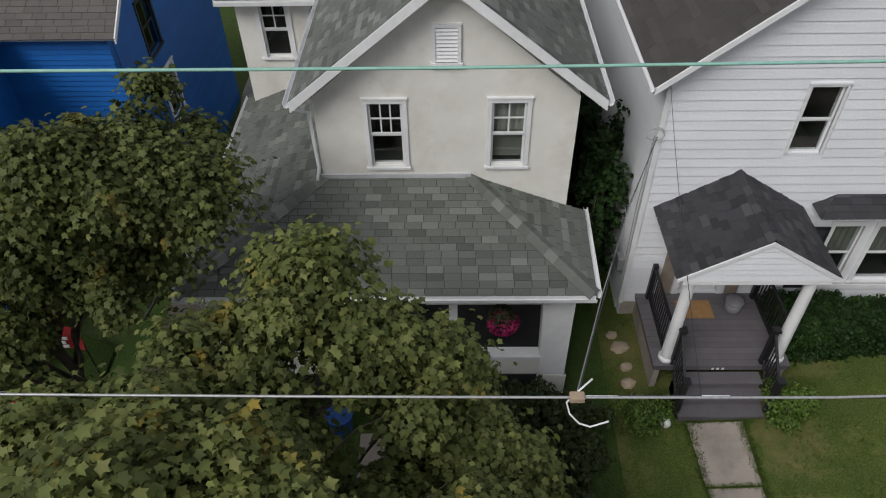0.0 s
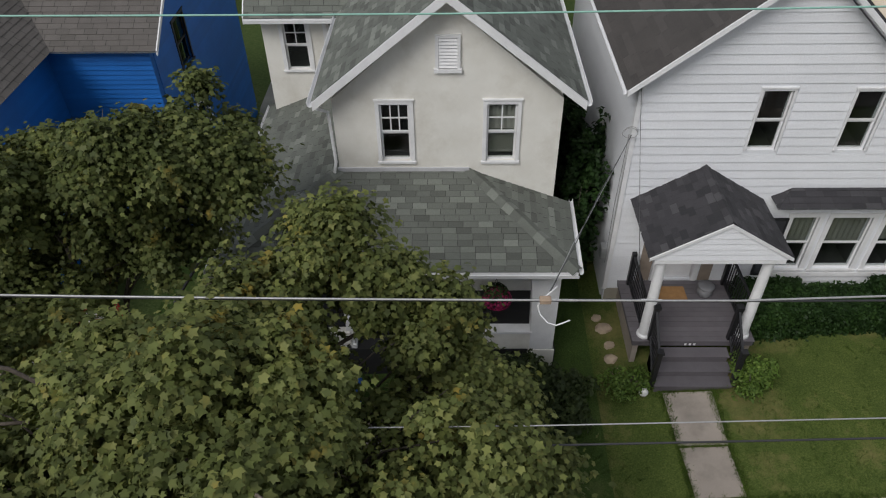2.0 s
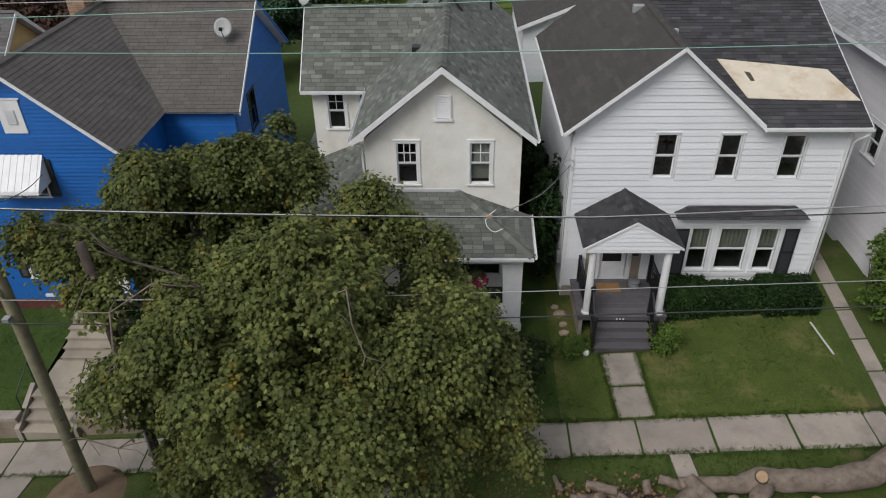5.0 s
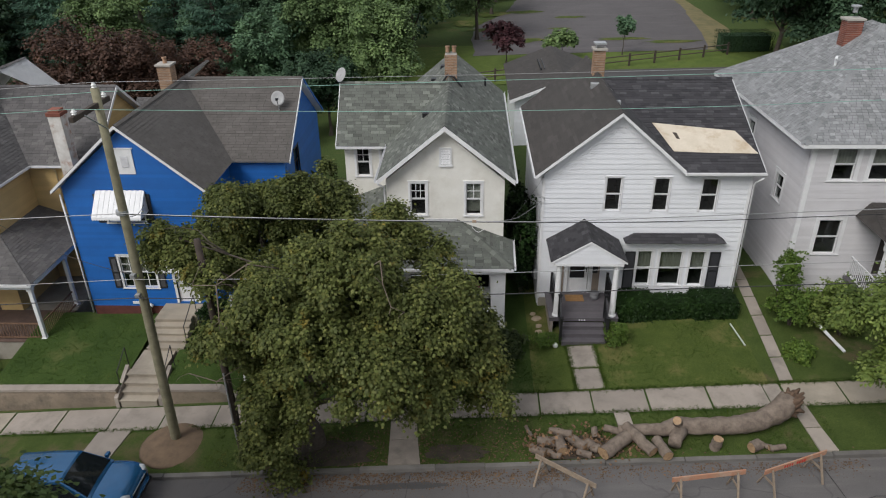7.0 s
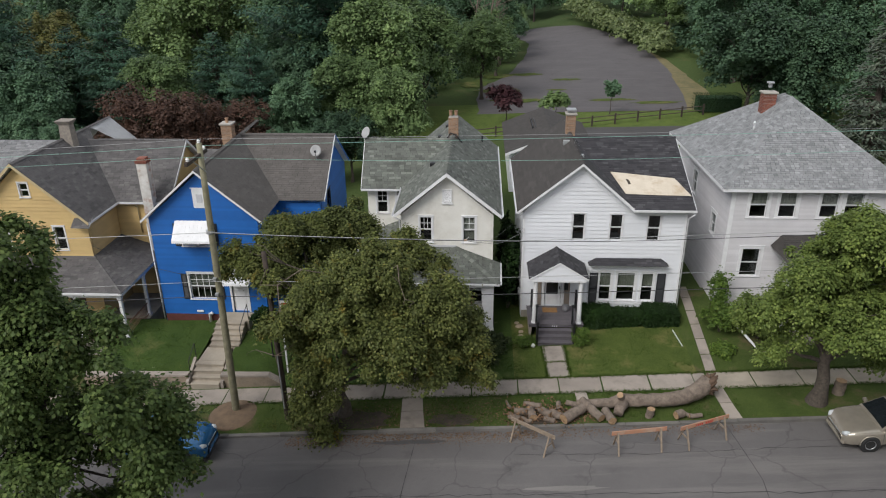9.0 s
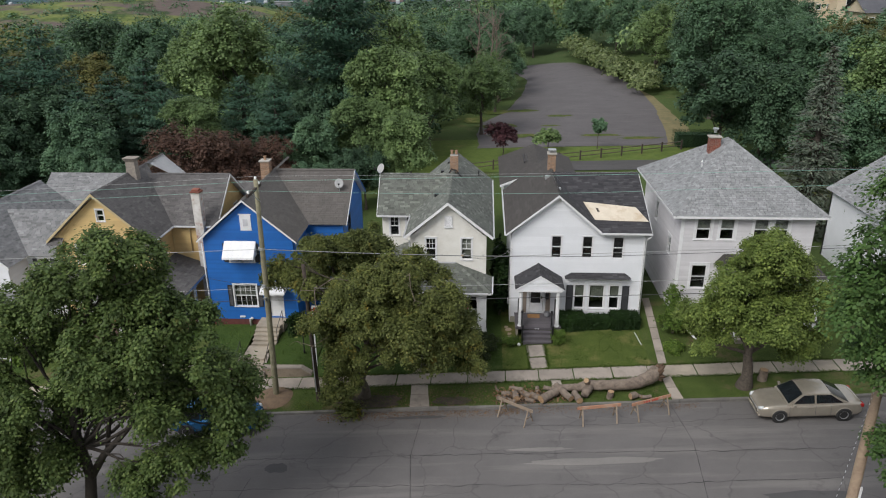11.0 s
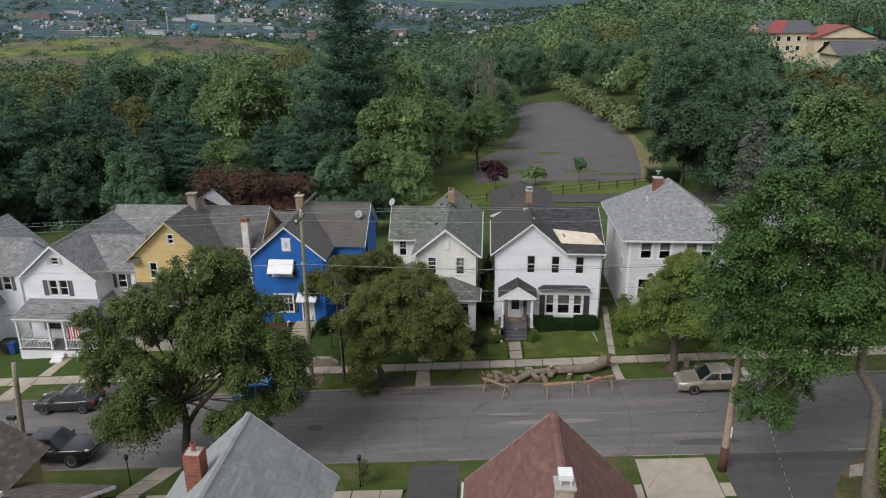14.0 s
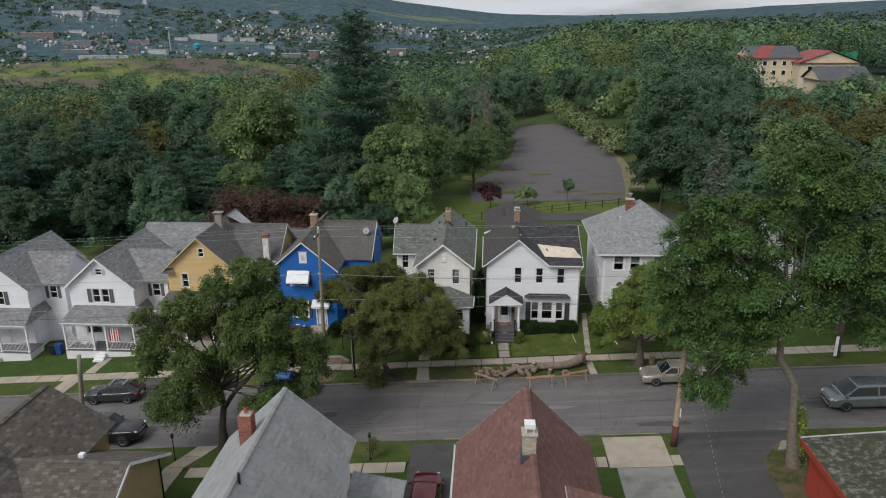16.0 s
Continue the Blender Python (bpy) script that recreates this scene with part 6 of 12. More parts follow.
def yellow_house():
    X0, X1, Y0, Y1 = -25.1, -18.9, 11.0, 20.6
    h = shell("yellow_house", "yellow clapboard house with grey shingles and a deep corner porch", X0, X1, Y0, Y1)
    f = side("front", Y0)
    zb = SZ(-22) - 0.2
    ws = [(-20.75, -20.2, 3.75, 5.05), (-23.8, -23.25, 3.75, 5.05)]
    att = (-22.05, -21.6, 6.68, 7.42)
    low = [(-24.0, -22.9, 0.3, 2.0), (-20.8, -19.9, -0.4, 1.9)]
    tops = gable_tops(X0, -22.0, X1, 5.55, 8.3)
    part("wall", wall_geo(Geo(), f, tops, zb, ws + [att] + low), YELLOW_SIDING, h)
    siding(f, tops, zb + 0.5, [(a - 0.09, b + 0.09, c - 0.07, d + 0.1) for a, b, c, d in ws + [att] + low], 0.2, YELLOW_SIDING, h)
    plain_walls(h, YELLOW_SIDING, X0, X1, Y0, Y1, zb, 5.55, course=0.2)
    for a in ws + [att]:
        window(h, f, *a, case=0.07)
    window(h, f, *low[0], case=0.08)
    part("door", Geo().box(low[1][0], low[1][1], -0.1, -0.05, low[1][2], low[1][3], f), surface("dark_stained_door", (0.07, 0.04, 0.03)), h)
    RX, RZ, EL, ER, EZ, YF, YB = -22.0, 8.56, -25.45, -18.6, 5.44, 10.65, 21.0
    roof_plane(h, [(EL, YB, EZ), (EL, YF, EZ), (RX, YF, RZ), (RX, YB, RZ)], Y_SHINGLE)
    roof_plane(h, [(ER, YF, EZ), (ER, 13.9, EZ), (-20.4, 16.4, 7.1), (RX, 18.4, RZ), (RX, YF, RZ)], Y_SHINGLE)
    roof_plane(h, [(RX, 18.4, RZ), (RX, 18.41, RZ), (RX, YB, RZ), (-18.6, YB, EZ)], Y_SHINGLE)
    CZ = 8.1
    roof_plane(h, [(ER - 0.1, 13.8, EZ + 0.02), (-15.6, 13.8, EZ + 0.02), (-15.6, 17.2, CZ), (RX, 17.2, CZ)], Y_SHINGLE)
    roof_plane(h, [(-15.6, 20.6, EZ), (ER, 20.6, EZ), (RX, 17.2, CZ), (-15.6, 17.2, CZ)], Y_SHINGLE)
    ridge_cap(h, (RX, YF, RZ), (RX, YB, RZ), Y_SHINGLE)
    ridge_cap(h, (-20.8, 17.2, CZ), (-15.6, 17.2, CZ), Y_SHINGLE)
    for e in (EL, ER):
        rake(h, (e, YF, EZ), (RX, YF, RZ), TAN_TRIM, 0.17, 0.035)
        part("soffit", Geo().prism([(e, YF + 0.01, EZ - 0.13), (RX, YF + 0.01, RZ - 0.13), (RX, Y0, RZ - 0.13), (e, Y0, EZ - 0.13)], (0, 0, 0.02)), TAN_TRIM, h)
    # small pent returns at the gable's feet
    for a, b in ((-25.45, -24.5), (-19.5, -18.55)):
        roof_plane(h, [(a, 10.5, 5.2), (b, 10.5, 5.2), (b, 11.0, 5.55), (a, 11.0, 5.55)], Y_SHINGLE, thick=0.06)
    cf, cr = side("front", 14.1), side("right", -15.9)
    part("wall", wall_geo(Geo(), cf, [(X1, 5.4), (-15.9, 5.4)], zb), YELLOW_SIDING, h)
    siding(cf, [(X1, 5.4), (-15.9, 5.4)], zb + 0.5, (), 0.2, YELLOW_SIDING, h)
    ct = [(14.28, 5.4), (17.2, 7.9), (20.4, 5.4)]
    part("wall", wall_geo(Geo(), cr, ct, zb, [(18.0, 18.6, 4.4, 5.6)]), YELLOW_SIDING, h)
    siding(cr, ct, zb + 0.5, [(17.9, 18.7, 4.3, 5.7)], 0.2, YELLOW_SIDING, h)
    window(h, cr, 18.0, 18.6, 4.4, 5.6, case=0.08)
    rake(h, (-15.6, 13.8, EZ), (-15.6, 17.2, CZ), TRIM, 0.17, 0.03, (1, 0, 0))
    rake(h, (-15.6, 20.6, EZ), (-15.6, 17.2, CZ), TRIM, 0.17, 0.03, (1, 0, 0))
    gutter(h, (ER + 0.05, YF, EZ - 0.02), (ER + 0.05, 13.8, EZ - 0.02))
    gutter(h, (ER, 13.75, EZ - 0.02), (-15.6, 13.75, EZ - 0.02))
    downpipe(h, [(-17.6, 13.8, 5.3), (-17.6, 14.0, 5.1), (-17.6, 14.02, 3.5)], mat=TAN_TRIM)
    c = part("chimney", Geo().box(-16.95, -16.4, 13.45, 14.0, zb, 7.75), WHITEWASH, h, "whitewashed brick chimney with bare brick at the top", bevel=0.01)
    part("chimney_top", Geo().box(-16.99, -16.36, 13.41, 14.04, 7.75, 7.9).box(-16.9, -16.45, 13.5, 13.95, 7.9, 8.02), BRICK_RED, c, bevel=0.01)
    g = Geo().add([(-22.1, 15.5, 8.0), (-21.4, 15.5, 8.0), (-21.4, 16.1, 8.0), (-22.1, 16.1, 8.0), (-22.05, 15.55, 9.3), (-21.45, 15.55, 9.3), (-21.45, 16.05, 9.3), (-22.05, 16.05, 9.3), (-22.2, 15.4, 9.55), (-21.3, 15.4, 9.55), (-21.3, 16.2, 9.55), (-22.2, 16.2, 9.55)],
                   [(0, 1, 5, 4), (1, 2, 6, 5), (2, 3, 7, 6), (3, 0, 4, 7), (4, 5, 9, 8), (5, 6, 10, 9), (6, 7, 11, 10), (7, 4, 8, 11), (8, 9, 10, 11)])
    part("chimney", g, surface("soot_stained_stucco", (0.3, 0.26, 0.22), (0.18, 0.16, 0.14), 0.9), h)
    # porch wraps the front and the right side
    PZ, PT, PF, PR = 2.5, 3.4, 8.5, -16.4
    roof_plane(h, [(-25.6, PF, PZ), (PR, PF, PZ), (X1, Y0, PT), (X0, Y0, PT)], Y_SHINGLE, thick=0.12)
    roof_plane(h, [(PR, PF, PZ), (PR, 14.1, PZ), (X1, 14.1, PT), (X1, Y0, PT)], Y_SHINGLE, thick=0.12)
    ridge_cap(h, (PR, PF, PZ), (X1, Y0, PT), Y_SHINGLE)
    gutter(h, (-25.6, PF - 0.06, PZ - 0.03), (PR, PF - 0.06, PZ - 0.03))
    part("porch_beam", Geo().box(-25.4, PR - 0.2, 8.68, 8.85, 2.12, 2.38), TRIM, h)
    part("porch_beam", Geo().box(PR - 0.37, PR - 0.2, 8.855, 14.05, 2.12, 2.38), TRIM, h)
    zf = -0.35
    part("porch_floor", Geo().box(-25.4, PR - 0.15, 8.65, 14.05, zb - 0.2, zf), FOUNDATION, h)
    part("porch_deck", Geo().box(-25.45, PR - 0.12, 8.6, 10.98, zf, zf + 0.04), surface("worn_brown_boards", (0.14, 0.09, 0.07), (0.09, 0.06, 0.05), 0.8, 3, 40), h)
    for x, y in ((PR - 0.28, 8.76), (PR - 0.28, 11.4), (-19.0, 8.76), (-20.6, 8.76), (-25.2, 8.76), (-23.0, 8.76)):
        post(h, x, y, zf + 0.04, 2.14, 0.15)
    fence_rail(h, (PR - 0.28, 8.9, zf + 0.04), (PR - 0.28, 11.3, zf + 0.04), 0.75, 0.12, surface("brown_rail_paint", (0.2, 0.12, 0.08), (0.14, 0.08, 0.05), 0.6))
    fence_rail(h, (-18.9, 8.76, zf + 0.04), (PR - 0.4, 8.76, zf + 0.04), 0.75, 0.12, MATS["brown_rail_paint"])
    steps("step", h, -20.5, -19.1, 7.3, SZ(-20) + 0.1, 5, 0.23, 0.27, CONCRETE)
    return h


yellow_house()


def porch_house(name, label, dx, ridge_y, seed):
    """A white gabled house with a hipped front porch; the last two of the row are built alike."""
    X0, X1, Y0, Y1 = -34.1 + dx, -28.1 + dx, 10.2, 19.5
    h = shell(name, label, X0, X1, Y0, Y1)
    f = side("front", Y0)
    drop = 0.066 * dx * 0.6
    zb = SZ(-31 + dx) - 0.3
    xm = (X0 + X1) / 2
    E, P = 4.0 + drop, 6.55 + drop
    att = [(xm - 0.28, xm + 0.28, P - 1.45, P - 0.9)]
    ws = [(xm - 0.85, xm - 0.2, E - 1.55, E - 0.25), (xm + 0.0, xm + 0.65, E - 1.55, E - 0.25)]
    low = [(xm - 1.9, xm - 0.5, -0.6 + drop, 0.9 + drop), (xm + 0.6, xm + 1.5, -1.4 + drop, 0.9 + drop)]
    tops = gable_tops(X0, xm, X1, E, P)
    part("wall", wall_geo(Geo(), f, tops, zb, att + ws + low), WHITE_SIDING, h)
    siding(f, tops, zb + 0.3, [(a - 0.09, b + 0.09, c - 0.07, d + 0.1) for a, b, c, d in att + ws + low], 0.2, WHITE_SIDING, h)
    plain_walls(h, WHITE_SIDING, X0, X1, Y0, Y1, zb, E, course=0.2)
    for a in att + ws:
        window(h, f, *a, case=0.07)
    window(h, f, *low[0], case=0.08)
    part("door", Geo().box(low[1][0], low[1][1], -0.1, -0.05, low[1][2], low[1][3], f), TRIM, h)
    sh = surface("dark_grey_shutter_paint", (0.08, 0.08, 0.085), (0.06, 0.06, 0.065))
    shutters(h, f, ws[0][0], ws[1][1], ws[0][2], ws[0][3], sh, 0.36, 0.1)
    shutters(h, f, att[0][0], att[0][1], att[0][2], att[0][3], GREY_TRIM, 0.25, 0.08)
    EL, ER, EZ, YF, YB = X0 - 0.35, X1 + 0.35, E - 0.1, 9.85, Y1 + 0.3
    RZ = P + 0.22
    roof_plane(h, [(EL, YB, EZ), (EL, YF, EZ), (xm, YF, RZ), (xm, YB, RZ)], L_SHINGLE)
    roof_plane(h, [(ER, YF, EZ), (ER, YB, EZ), (xm, YB, RZ), (xm, YF, RZ)], L_SHINGLE)
    ridge_cap(h, (xm, YF, RZ), (xm, YB, RZ), L_SHINGLE)
    rake(h, (EL, YF, EZ), (xm, YF, RZ))
    rake(h, (ER, YF, EZ), (xm, YF, RZ))
    # cross wing to the right
    cy, cz, cx = 14.6, E + 2.2, X1 + 2.3
    roof_plane(h, [(X1 - 0.6, 11.9, EZ), (cx + 0.25, 11.9, EZ), (cx + 0.25, cy, cz), (xm + 0.5, cy, cz)], L_SHINGLE)
    roof_plane(h, [(cx + 0.25, 17.4, EZ), (X1 - 0.6, 17.4, EZ), (xm + 0.5, cy, cz), (cx + 0.25, cy, cz)], L_SHINGLE)
    ridge_cap(h, (xm + 1, cy, cz), (cx + 0.25, cy, cz), L_SHINGLE)
    cf = side("front", 12.2)
    cw = [(X1 + 0.8, X1 + 1.5, E - 1.6, E - 0.4)]
    part("wall", wall_geo(Geo(), cf, [(X1, E - 0.1), (cx, E - 0.1)], zb, cw), WHITE_SIDING, h)
    siding(cf, [(X1, E - 0.1), (cx, E - 0.1)], zb + 0.3, [(cw[0][0] - 0.1, cw[0][1] + 0.1, cw[0][2] - 0.1, cw[0][3] + 0.1)], 0.2, WHITE_SIDING, h)
    window(h, cf, *cw[0], case=0.08)
    shutters(h, cf, cw[0][0], cw[0][1], cw[0][2], cw[0][3], sh, 0.3, 0.09)
    ct = [(12.38, E - 0.1), (cy, cz - 0.25), (17.1, E - 0.1)]
    part("wall", wall_geo(Geo(), side("right", cx), ct, zb), WHITE_SIDING, h)
    # porch
    PZ, PT, PF = 1.3 + drop, 2.15 + drop, 8.1
    roof_plane(h, [(X0 - 0.1, PF, PZ), (X1 + 0.7, PF, PZ), (X1 + 0.2, Y0, PT), (X0 + 0.3, Y0, PT)], L_SHINGLE, thick=0.12)
    roof_plane(h, [(X1 + 0.7, PF, PZ), (X1 + 0.7, 12.2, PZ), (X1 + 0.2, 12.2, PT), (X1 + 0.2, Y0, PT)], L_SHINGLE, thick=0.1)
    roof_plane(h, [(X0 - 0.1, Y0, PZ), (X0 - 0.1, PF, PZ), (X0 + 0.3, Y0, PT)], L_SHINGLE, thick=0.1)
    gutter(h, (X0 - 0.1, PF - 0.06, PZ - 0.02), (X1 + 0.7, PF - 0.06, PZ - 0.02))
    part("porch_beam", Geo().box(X0, X1 + 0.55, PF + 0.12, PF + 0.28, PZ - 0.33, PZ - 0.12), TRIM, h)
    zf = -1.42 + drop
    part("porch_floor", Geo().box(X0, X1 + 0.6, PF + 0.1, Y0, zb, zf), TRIM, h)
    part("porch_deck", Geo().box(X0 - 0.03, X1 + 0.63, PF + 0.05, Y0 - 0.02, zf, zf + 0.04), DECK, h)
    px = [X0 + 0.1, xm - 0.3, xm + 0.9, X1 + 0.5]
    for x in px:
        post(h, x, PF + 0.2, zf + 0.04, PZ - 0.33, 0.14)
    for a, b in ((px[0], px[1]), (px[2], px[3])):
        fence_rail(h, (a + 0.1, PF + 0.2, zf + 0.04), (b - 0.1, PF + 0.2, zf + 0.04), 0.8, 0.12, TRIM)
    fence_rail(h, (X0 + 0.1, PF + 0.3, zf + 0.04), (X0 + 0.1, Y0 - 0.1, zf + 0.04), 0.8, 0.12, TRIM)
    steps("step", h, px[1] + 0.15, px[2] - 0.15, PF - 0.75, lawn(xm, 7.5) - 0.02, 3, 0.18, 0.27, TRIM)
    if seed == 1:
        flag = thing("flag", "red and white striped flag hung on the porch", "flag", (xm + 1.6, PF + 0.3, zf + 0.9))
        for i in range(9):
            part("stripe", Geo().box(xm + 1.12 + i * 0.11, xm + 1.228 + i * 0.11, PF + 0.34 + 0.03 * math.sin(i * 1.3), PF + 0.36 + 0.03 * math.sin(i * 1.3), zf + 0.75 + 0.05 * math.sin(i), zf + 2.1), surface("flag_red", (0.4, 0.03, 0.03)) if i % 2 == 0 else TRIM, flag)
        chair("porch_chair", "white metal porch armchair", (xm - 1.5, PF + 0.8, zf + 0.04), TRIM)
        chair("porch_chair", "white metal porch armchair", (xm - 0.8, PF + 0.8, zf + 0.04), TRIM)
    return h


def chair(name, label, at, mat):
    x, y, z = at
    t = thing(name, label, "chair", at, "porch chairs")
    part("seat", Geo().box(x - 0.25, x + 0.25, y - 0.25, y + 0.25, z + 0.4, z + 0.44), mat, t, bevel=0.01)
    b = Geo().tube([(x - 0.24, y + 0.24, z + 0.42), (x - 0.25, y + 0.3, z + 0.8), (x - 0.12, y + 0.31, z + 0.95), (x + 0.12, y + 0.31, z + 0.95), (x + 0.25, y + 0.3, z + 0.8), (x + 0.24, y + 0.24, z + 0.42)], 0.018, 6)
    for i in range(-2, 3):
        b.tube([(x + i * 0.08, y + 0.25, z + 0.42), (x + i * 0.08, y + 0.31, z + 0.92)], 0.01, 5)
    part("backrest", b, mat, t)
    for dx in (-0.24, 0.24):
        part("armrest", Geo().tube([(x + dx, y + 0.27, z + 0.66), (x + dx, y - 0.24, z + 0.66), (x + dx, y - 0.25, z + 0.42)], 0.018, 6), mat, t)
        for dy in (-0.22, 0.22):
            part("leg", Geo().cyl(x + dx * 0.9, y + dy, z, z + 0.41, 0.015, n=6), mat, t)
    return t


porch_house("porch_house", "white gabled house with grey shingles and a railed front porch", 0.0, 14, 1)
porch_house("porch_house", "white gabled house at the row's end with a railed porch", -10.0, 14, 2)


def hip_house():
    X0, X1, Y0, Y1 = 13.72, 21.4, 10.8, 20.8
    h = shell("hip_house", "pale grey two-storey house with a light grey pyramid roof", X0, X1, Y0, Y1)
    f, lf = side("front", Y0), side("left", X0)
    zb = 1.1
    up = [(14.62, 15.42, 6.02, 7.3), (16.0, 16.8, 6.02, 7.3), (17.95, 18.75, 6.02, 7.3), (19.1, 19.9, 6.02, 7.3)]
    low = [(14.62, 15.5, 2.85, 4.35), (17.2, 18.1, 1.9, 4.0)]
    part("wall", wall_geo(Geo(), f, [(X0, 7.5), (X1, 7.5)], 0.2, up + low), GREY_SIDING, h)
    siding(f, [(X0, 7.5), (X1, 7.5)], zb, [(a - 0.15, b + 0.15, c - 0.1, d + 0.14) for a, b, c, d in up + low], 0.11, GREY_SIDING, h)
    sw = [(12.6, 13.3, 4.3, 5.4), (16.5, 17.2, 5.2, 6.5)]
    plain_walls(h, GREY_SIDING, X0, X1, Y0, Y1, 0.2, 7.5, course=0.11, holes={"left": sw})
    for a in up:
        window(h, f, *a, case=0.16, curtain=CURTAIN, curtain_part=0.5)
    window(h, f, *low[0], case=0.16)
    part("door", Geo().box(low[1][0], low[1][1], -0.1, -0.05, low[1][2], low[1][3], f), surface("dark_door_paint", (0.06, 0.05, 0.045)), h)
    for a in sw:
        window(h, lf, *a, case=0.16)
    part("corner_board", Geo().box(X0 - 0.03, X0 + 0.16, Y0 - 0.035, Y0 + 0.05, zb, 7.45), TRIM, h)
    part("foundation", Geo().box(X0 + 0.03, X1 - 0.03, Y0 - 0.02, Y1, -0.2, zb), FOUNDATION, h)
    A, B, C, D = (13.12, 10.35, 7.62), (21.98, 10.35, 7.62), (21.98, 21.2, 7.62), (13.12, 21.2, 7.62)
    P, Q = (17.55, 15.3, 10.98), (17.55, 16.25, 10.98)
    roof_plane(h, [A, B, P], H_SHINGLE, course=0.135, tab=0.22)
    roof_plane(h, [B, C, Q, P], H_SHINGLE, course=0.135, tab=0.22)
    roof_plane(h, [C, D, Q], H_SHINGLE, course=0.135, tab=0.22)
    roof_plane(h, [D, A, P, Q], H_SHINGLE, course=0.135, tab=0.22)
    for e in (A, B):
        ridge_cap(h, e, P, H_SHINGLE)
    for e in (C, D):
        ridge_cap(h, e, Q, H_SHINGLE)
    part("soffit", Geo().box(13.15, 21.95, 10.38, 21.17, 7.44, 7.5), TRIM, h)
    part("fascia", Geo().box(13.12, 21.98, 10.33, 10.37, 7.46, 7.6).box(13.1, 13.14, 10.375, 21.2, 7.46, 7.6), TRIM, h)
    chimney(h, 16.6, 15.9, 9.9, 11.05, 0.66, 0.55, BRICK_RED, cap=True)
    part("flue_pipe", Geo().lathe(16.6, 15.9, [(0.1, 11.35), (0.1, 11.55), (0.2, 11.57), (0.2, 11.63), (0.05, 11.65)], 12), GALV, h)
    part("vent_pipe", Geo().tube([(15.6, 14.5, 9.3), (15.6, 14.5, 9.8), (15.55, 14.4, 9.88), (15.5, 14.35, 9.8)], 0.05, 8), TRIM, h)
    part("vent_pipe", Geo().cyl(20.2, 15.0, 8.7, 9.2, 0.05), BLACK_METAL, h)
    # porch
    PZ = 4.55
    roof_plane(h, [(15.95, 8.45, PZ), (21.6, 8.45, PZ), (21.3, Y0, 5.1), (16.4, Y0, 5.1)], W_BROWN, thick=0.14)
    roof_plane(h, [(15.95, Y0, PZ), (15.95, 8.45, PZ), (16.4, Y0, 5.1)], W_BROWN, thick=0.14)
    part("porch_beam", Geo().box(16.1, 21.5, 8.6, 8.78, PZ - 0.42, PZ - 0.14), TRIM, h)
    zf = 1.85
    part("porch_floor", Geo().box(16.1, 21.5, 8.55, Y0, zf - 0.12, zf), DECK, h)
    part("porch_lattice", Geo().box(16.15, 21.45, 8.6, 8.66, 0.3, zf - 0.12), TRIM, h)
    for x in (16.25, 18.2, 21.35):
        post(h, x, 8.7, zf, PZ - 0.42, 0.16)
    fence_rail(h, (18.2, 8.7, zf), (21.3, 8.7, zf), 0.85, 0.12, TRIM)
    fence_rail(h, (16.25, 8.8, zf), (16.25, Y0, zf), 0.85, 0.12, TRIM)
    steps("step", h, 16.5, 17.8, 7.2, lawn(17, 7.2), 5, 0.23, 0.28, CONCRETE)
    fence_rail(h, (16.45, 7.25, lawn(17, 7.2) + 0.2), (16.45, 8.55, zf), 0.85, 0.12, TRIM)
    return h


hip_house()


def plain_house(name, label, x0, x1, y0, y1, zg, ze, zr, wall_mat, roof_mat, along="y", course=0.2):
    """A house of which little is seen: walls, openings and a gable roof."""
    h = shell(name, label, x0, x1, y0, y1)
    f = side("front", y0)
    xm, ym = (x0 + x1) / 2, (y0 + y1) / 2
    if along == "y":
        tops = gable_tops(x0, xm, x1, ze, zr - 0.2)
        ws = [(x0 + 1.0, x0 + 1.7, ze - 1.8, ze - 0.5), (x1 - 1.7, x1 - 1.0, ze - 1.8, ze - 0.5)]
        part("wall", wall_geo(Geo(), f, tops, zg, ws), wall_mat, h)
        siding(f, tops, zg, [(a - 0.1, b + 0.1, c - 0.1, d + 0.1) for a, b, c, d in ws], course, wall_mat, h)
        for a in ws:
            window(h, f, *a)
        plain_walls(h, wall_mat, x0, x1, y0, y1, zg, ze)
        part("wall", wall_geo(Geo(), side("back", y1), tops, zg), wall_mat, h)
        e = ze - 0.12
        roof_plane(h, [(x0 - 0.3, y1 + 0.3, e), (x0 - 0.3, y0 - 0.3, e), (xm, y0 - 0.3, zr), (xm, y1 + 0.3, zr)], roof_mat)
        roof_plane(h, [(x1 + 0.3, y0 - 0.3, e), (x1 + 0.3, y1 + 0.3, e), (xm, y1 + 0.3, zr), (xm, y0 - 0.3, zr)], roof_mat)
        rake(h, (x0 - 0.3, y0 - 0.3, e), (xm, y0 - 0.3, zr))
        rake(h, (x1 + 0.3, y0 - 0.3, e), (xm, y0 - 0.3, zr))
    else:
        plain_walls(h, wall_mat, x0, x1, y0, y1, zg, ze, ("left", "right", "back", "front"), tops={"left": [(y0, ze), (ym, zr - 0.2), (y1, ze)], "right": [(y0, ze), (ym, zr - 0.2), (y1, ze)]})
        e = ze - 0.12
        roof_plane(h, [(x0 - 0.3, y0 - 0.3, e), (x1 + 0.3, y0 - 0.3, e), (x1 + 0.3, ym, zr), (x0 - 0.3, ym, zr)], roof_mat)
        roof_plane(h, [(x1 + 0.3, y1 + 0.3, e), (x0 - 0.3, y1 + 0.3, e), (x0 - 0.3, ym, zr), (x1 + 0.3, ym, zr)], roof_mat)
    return h


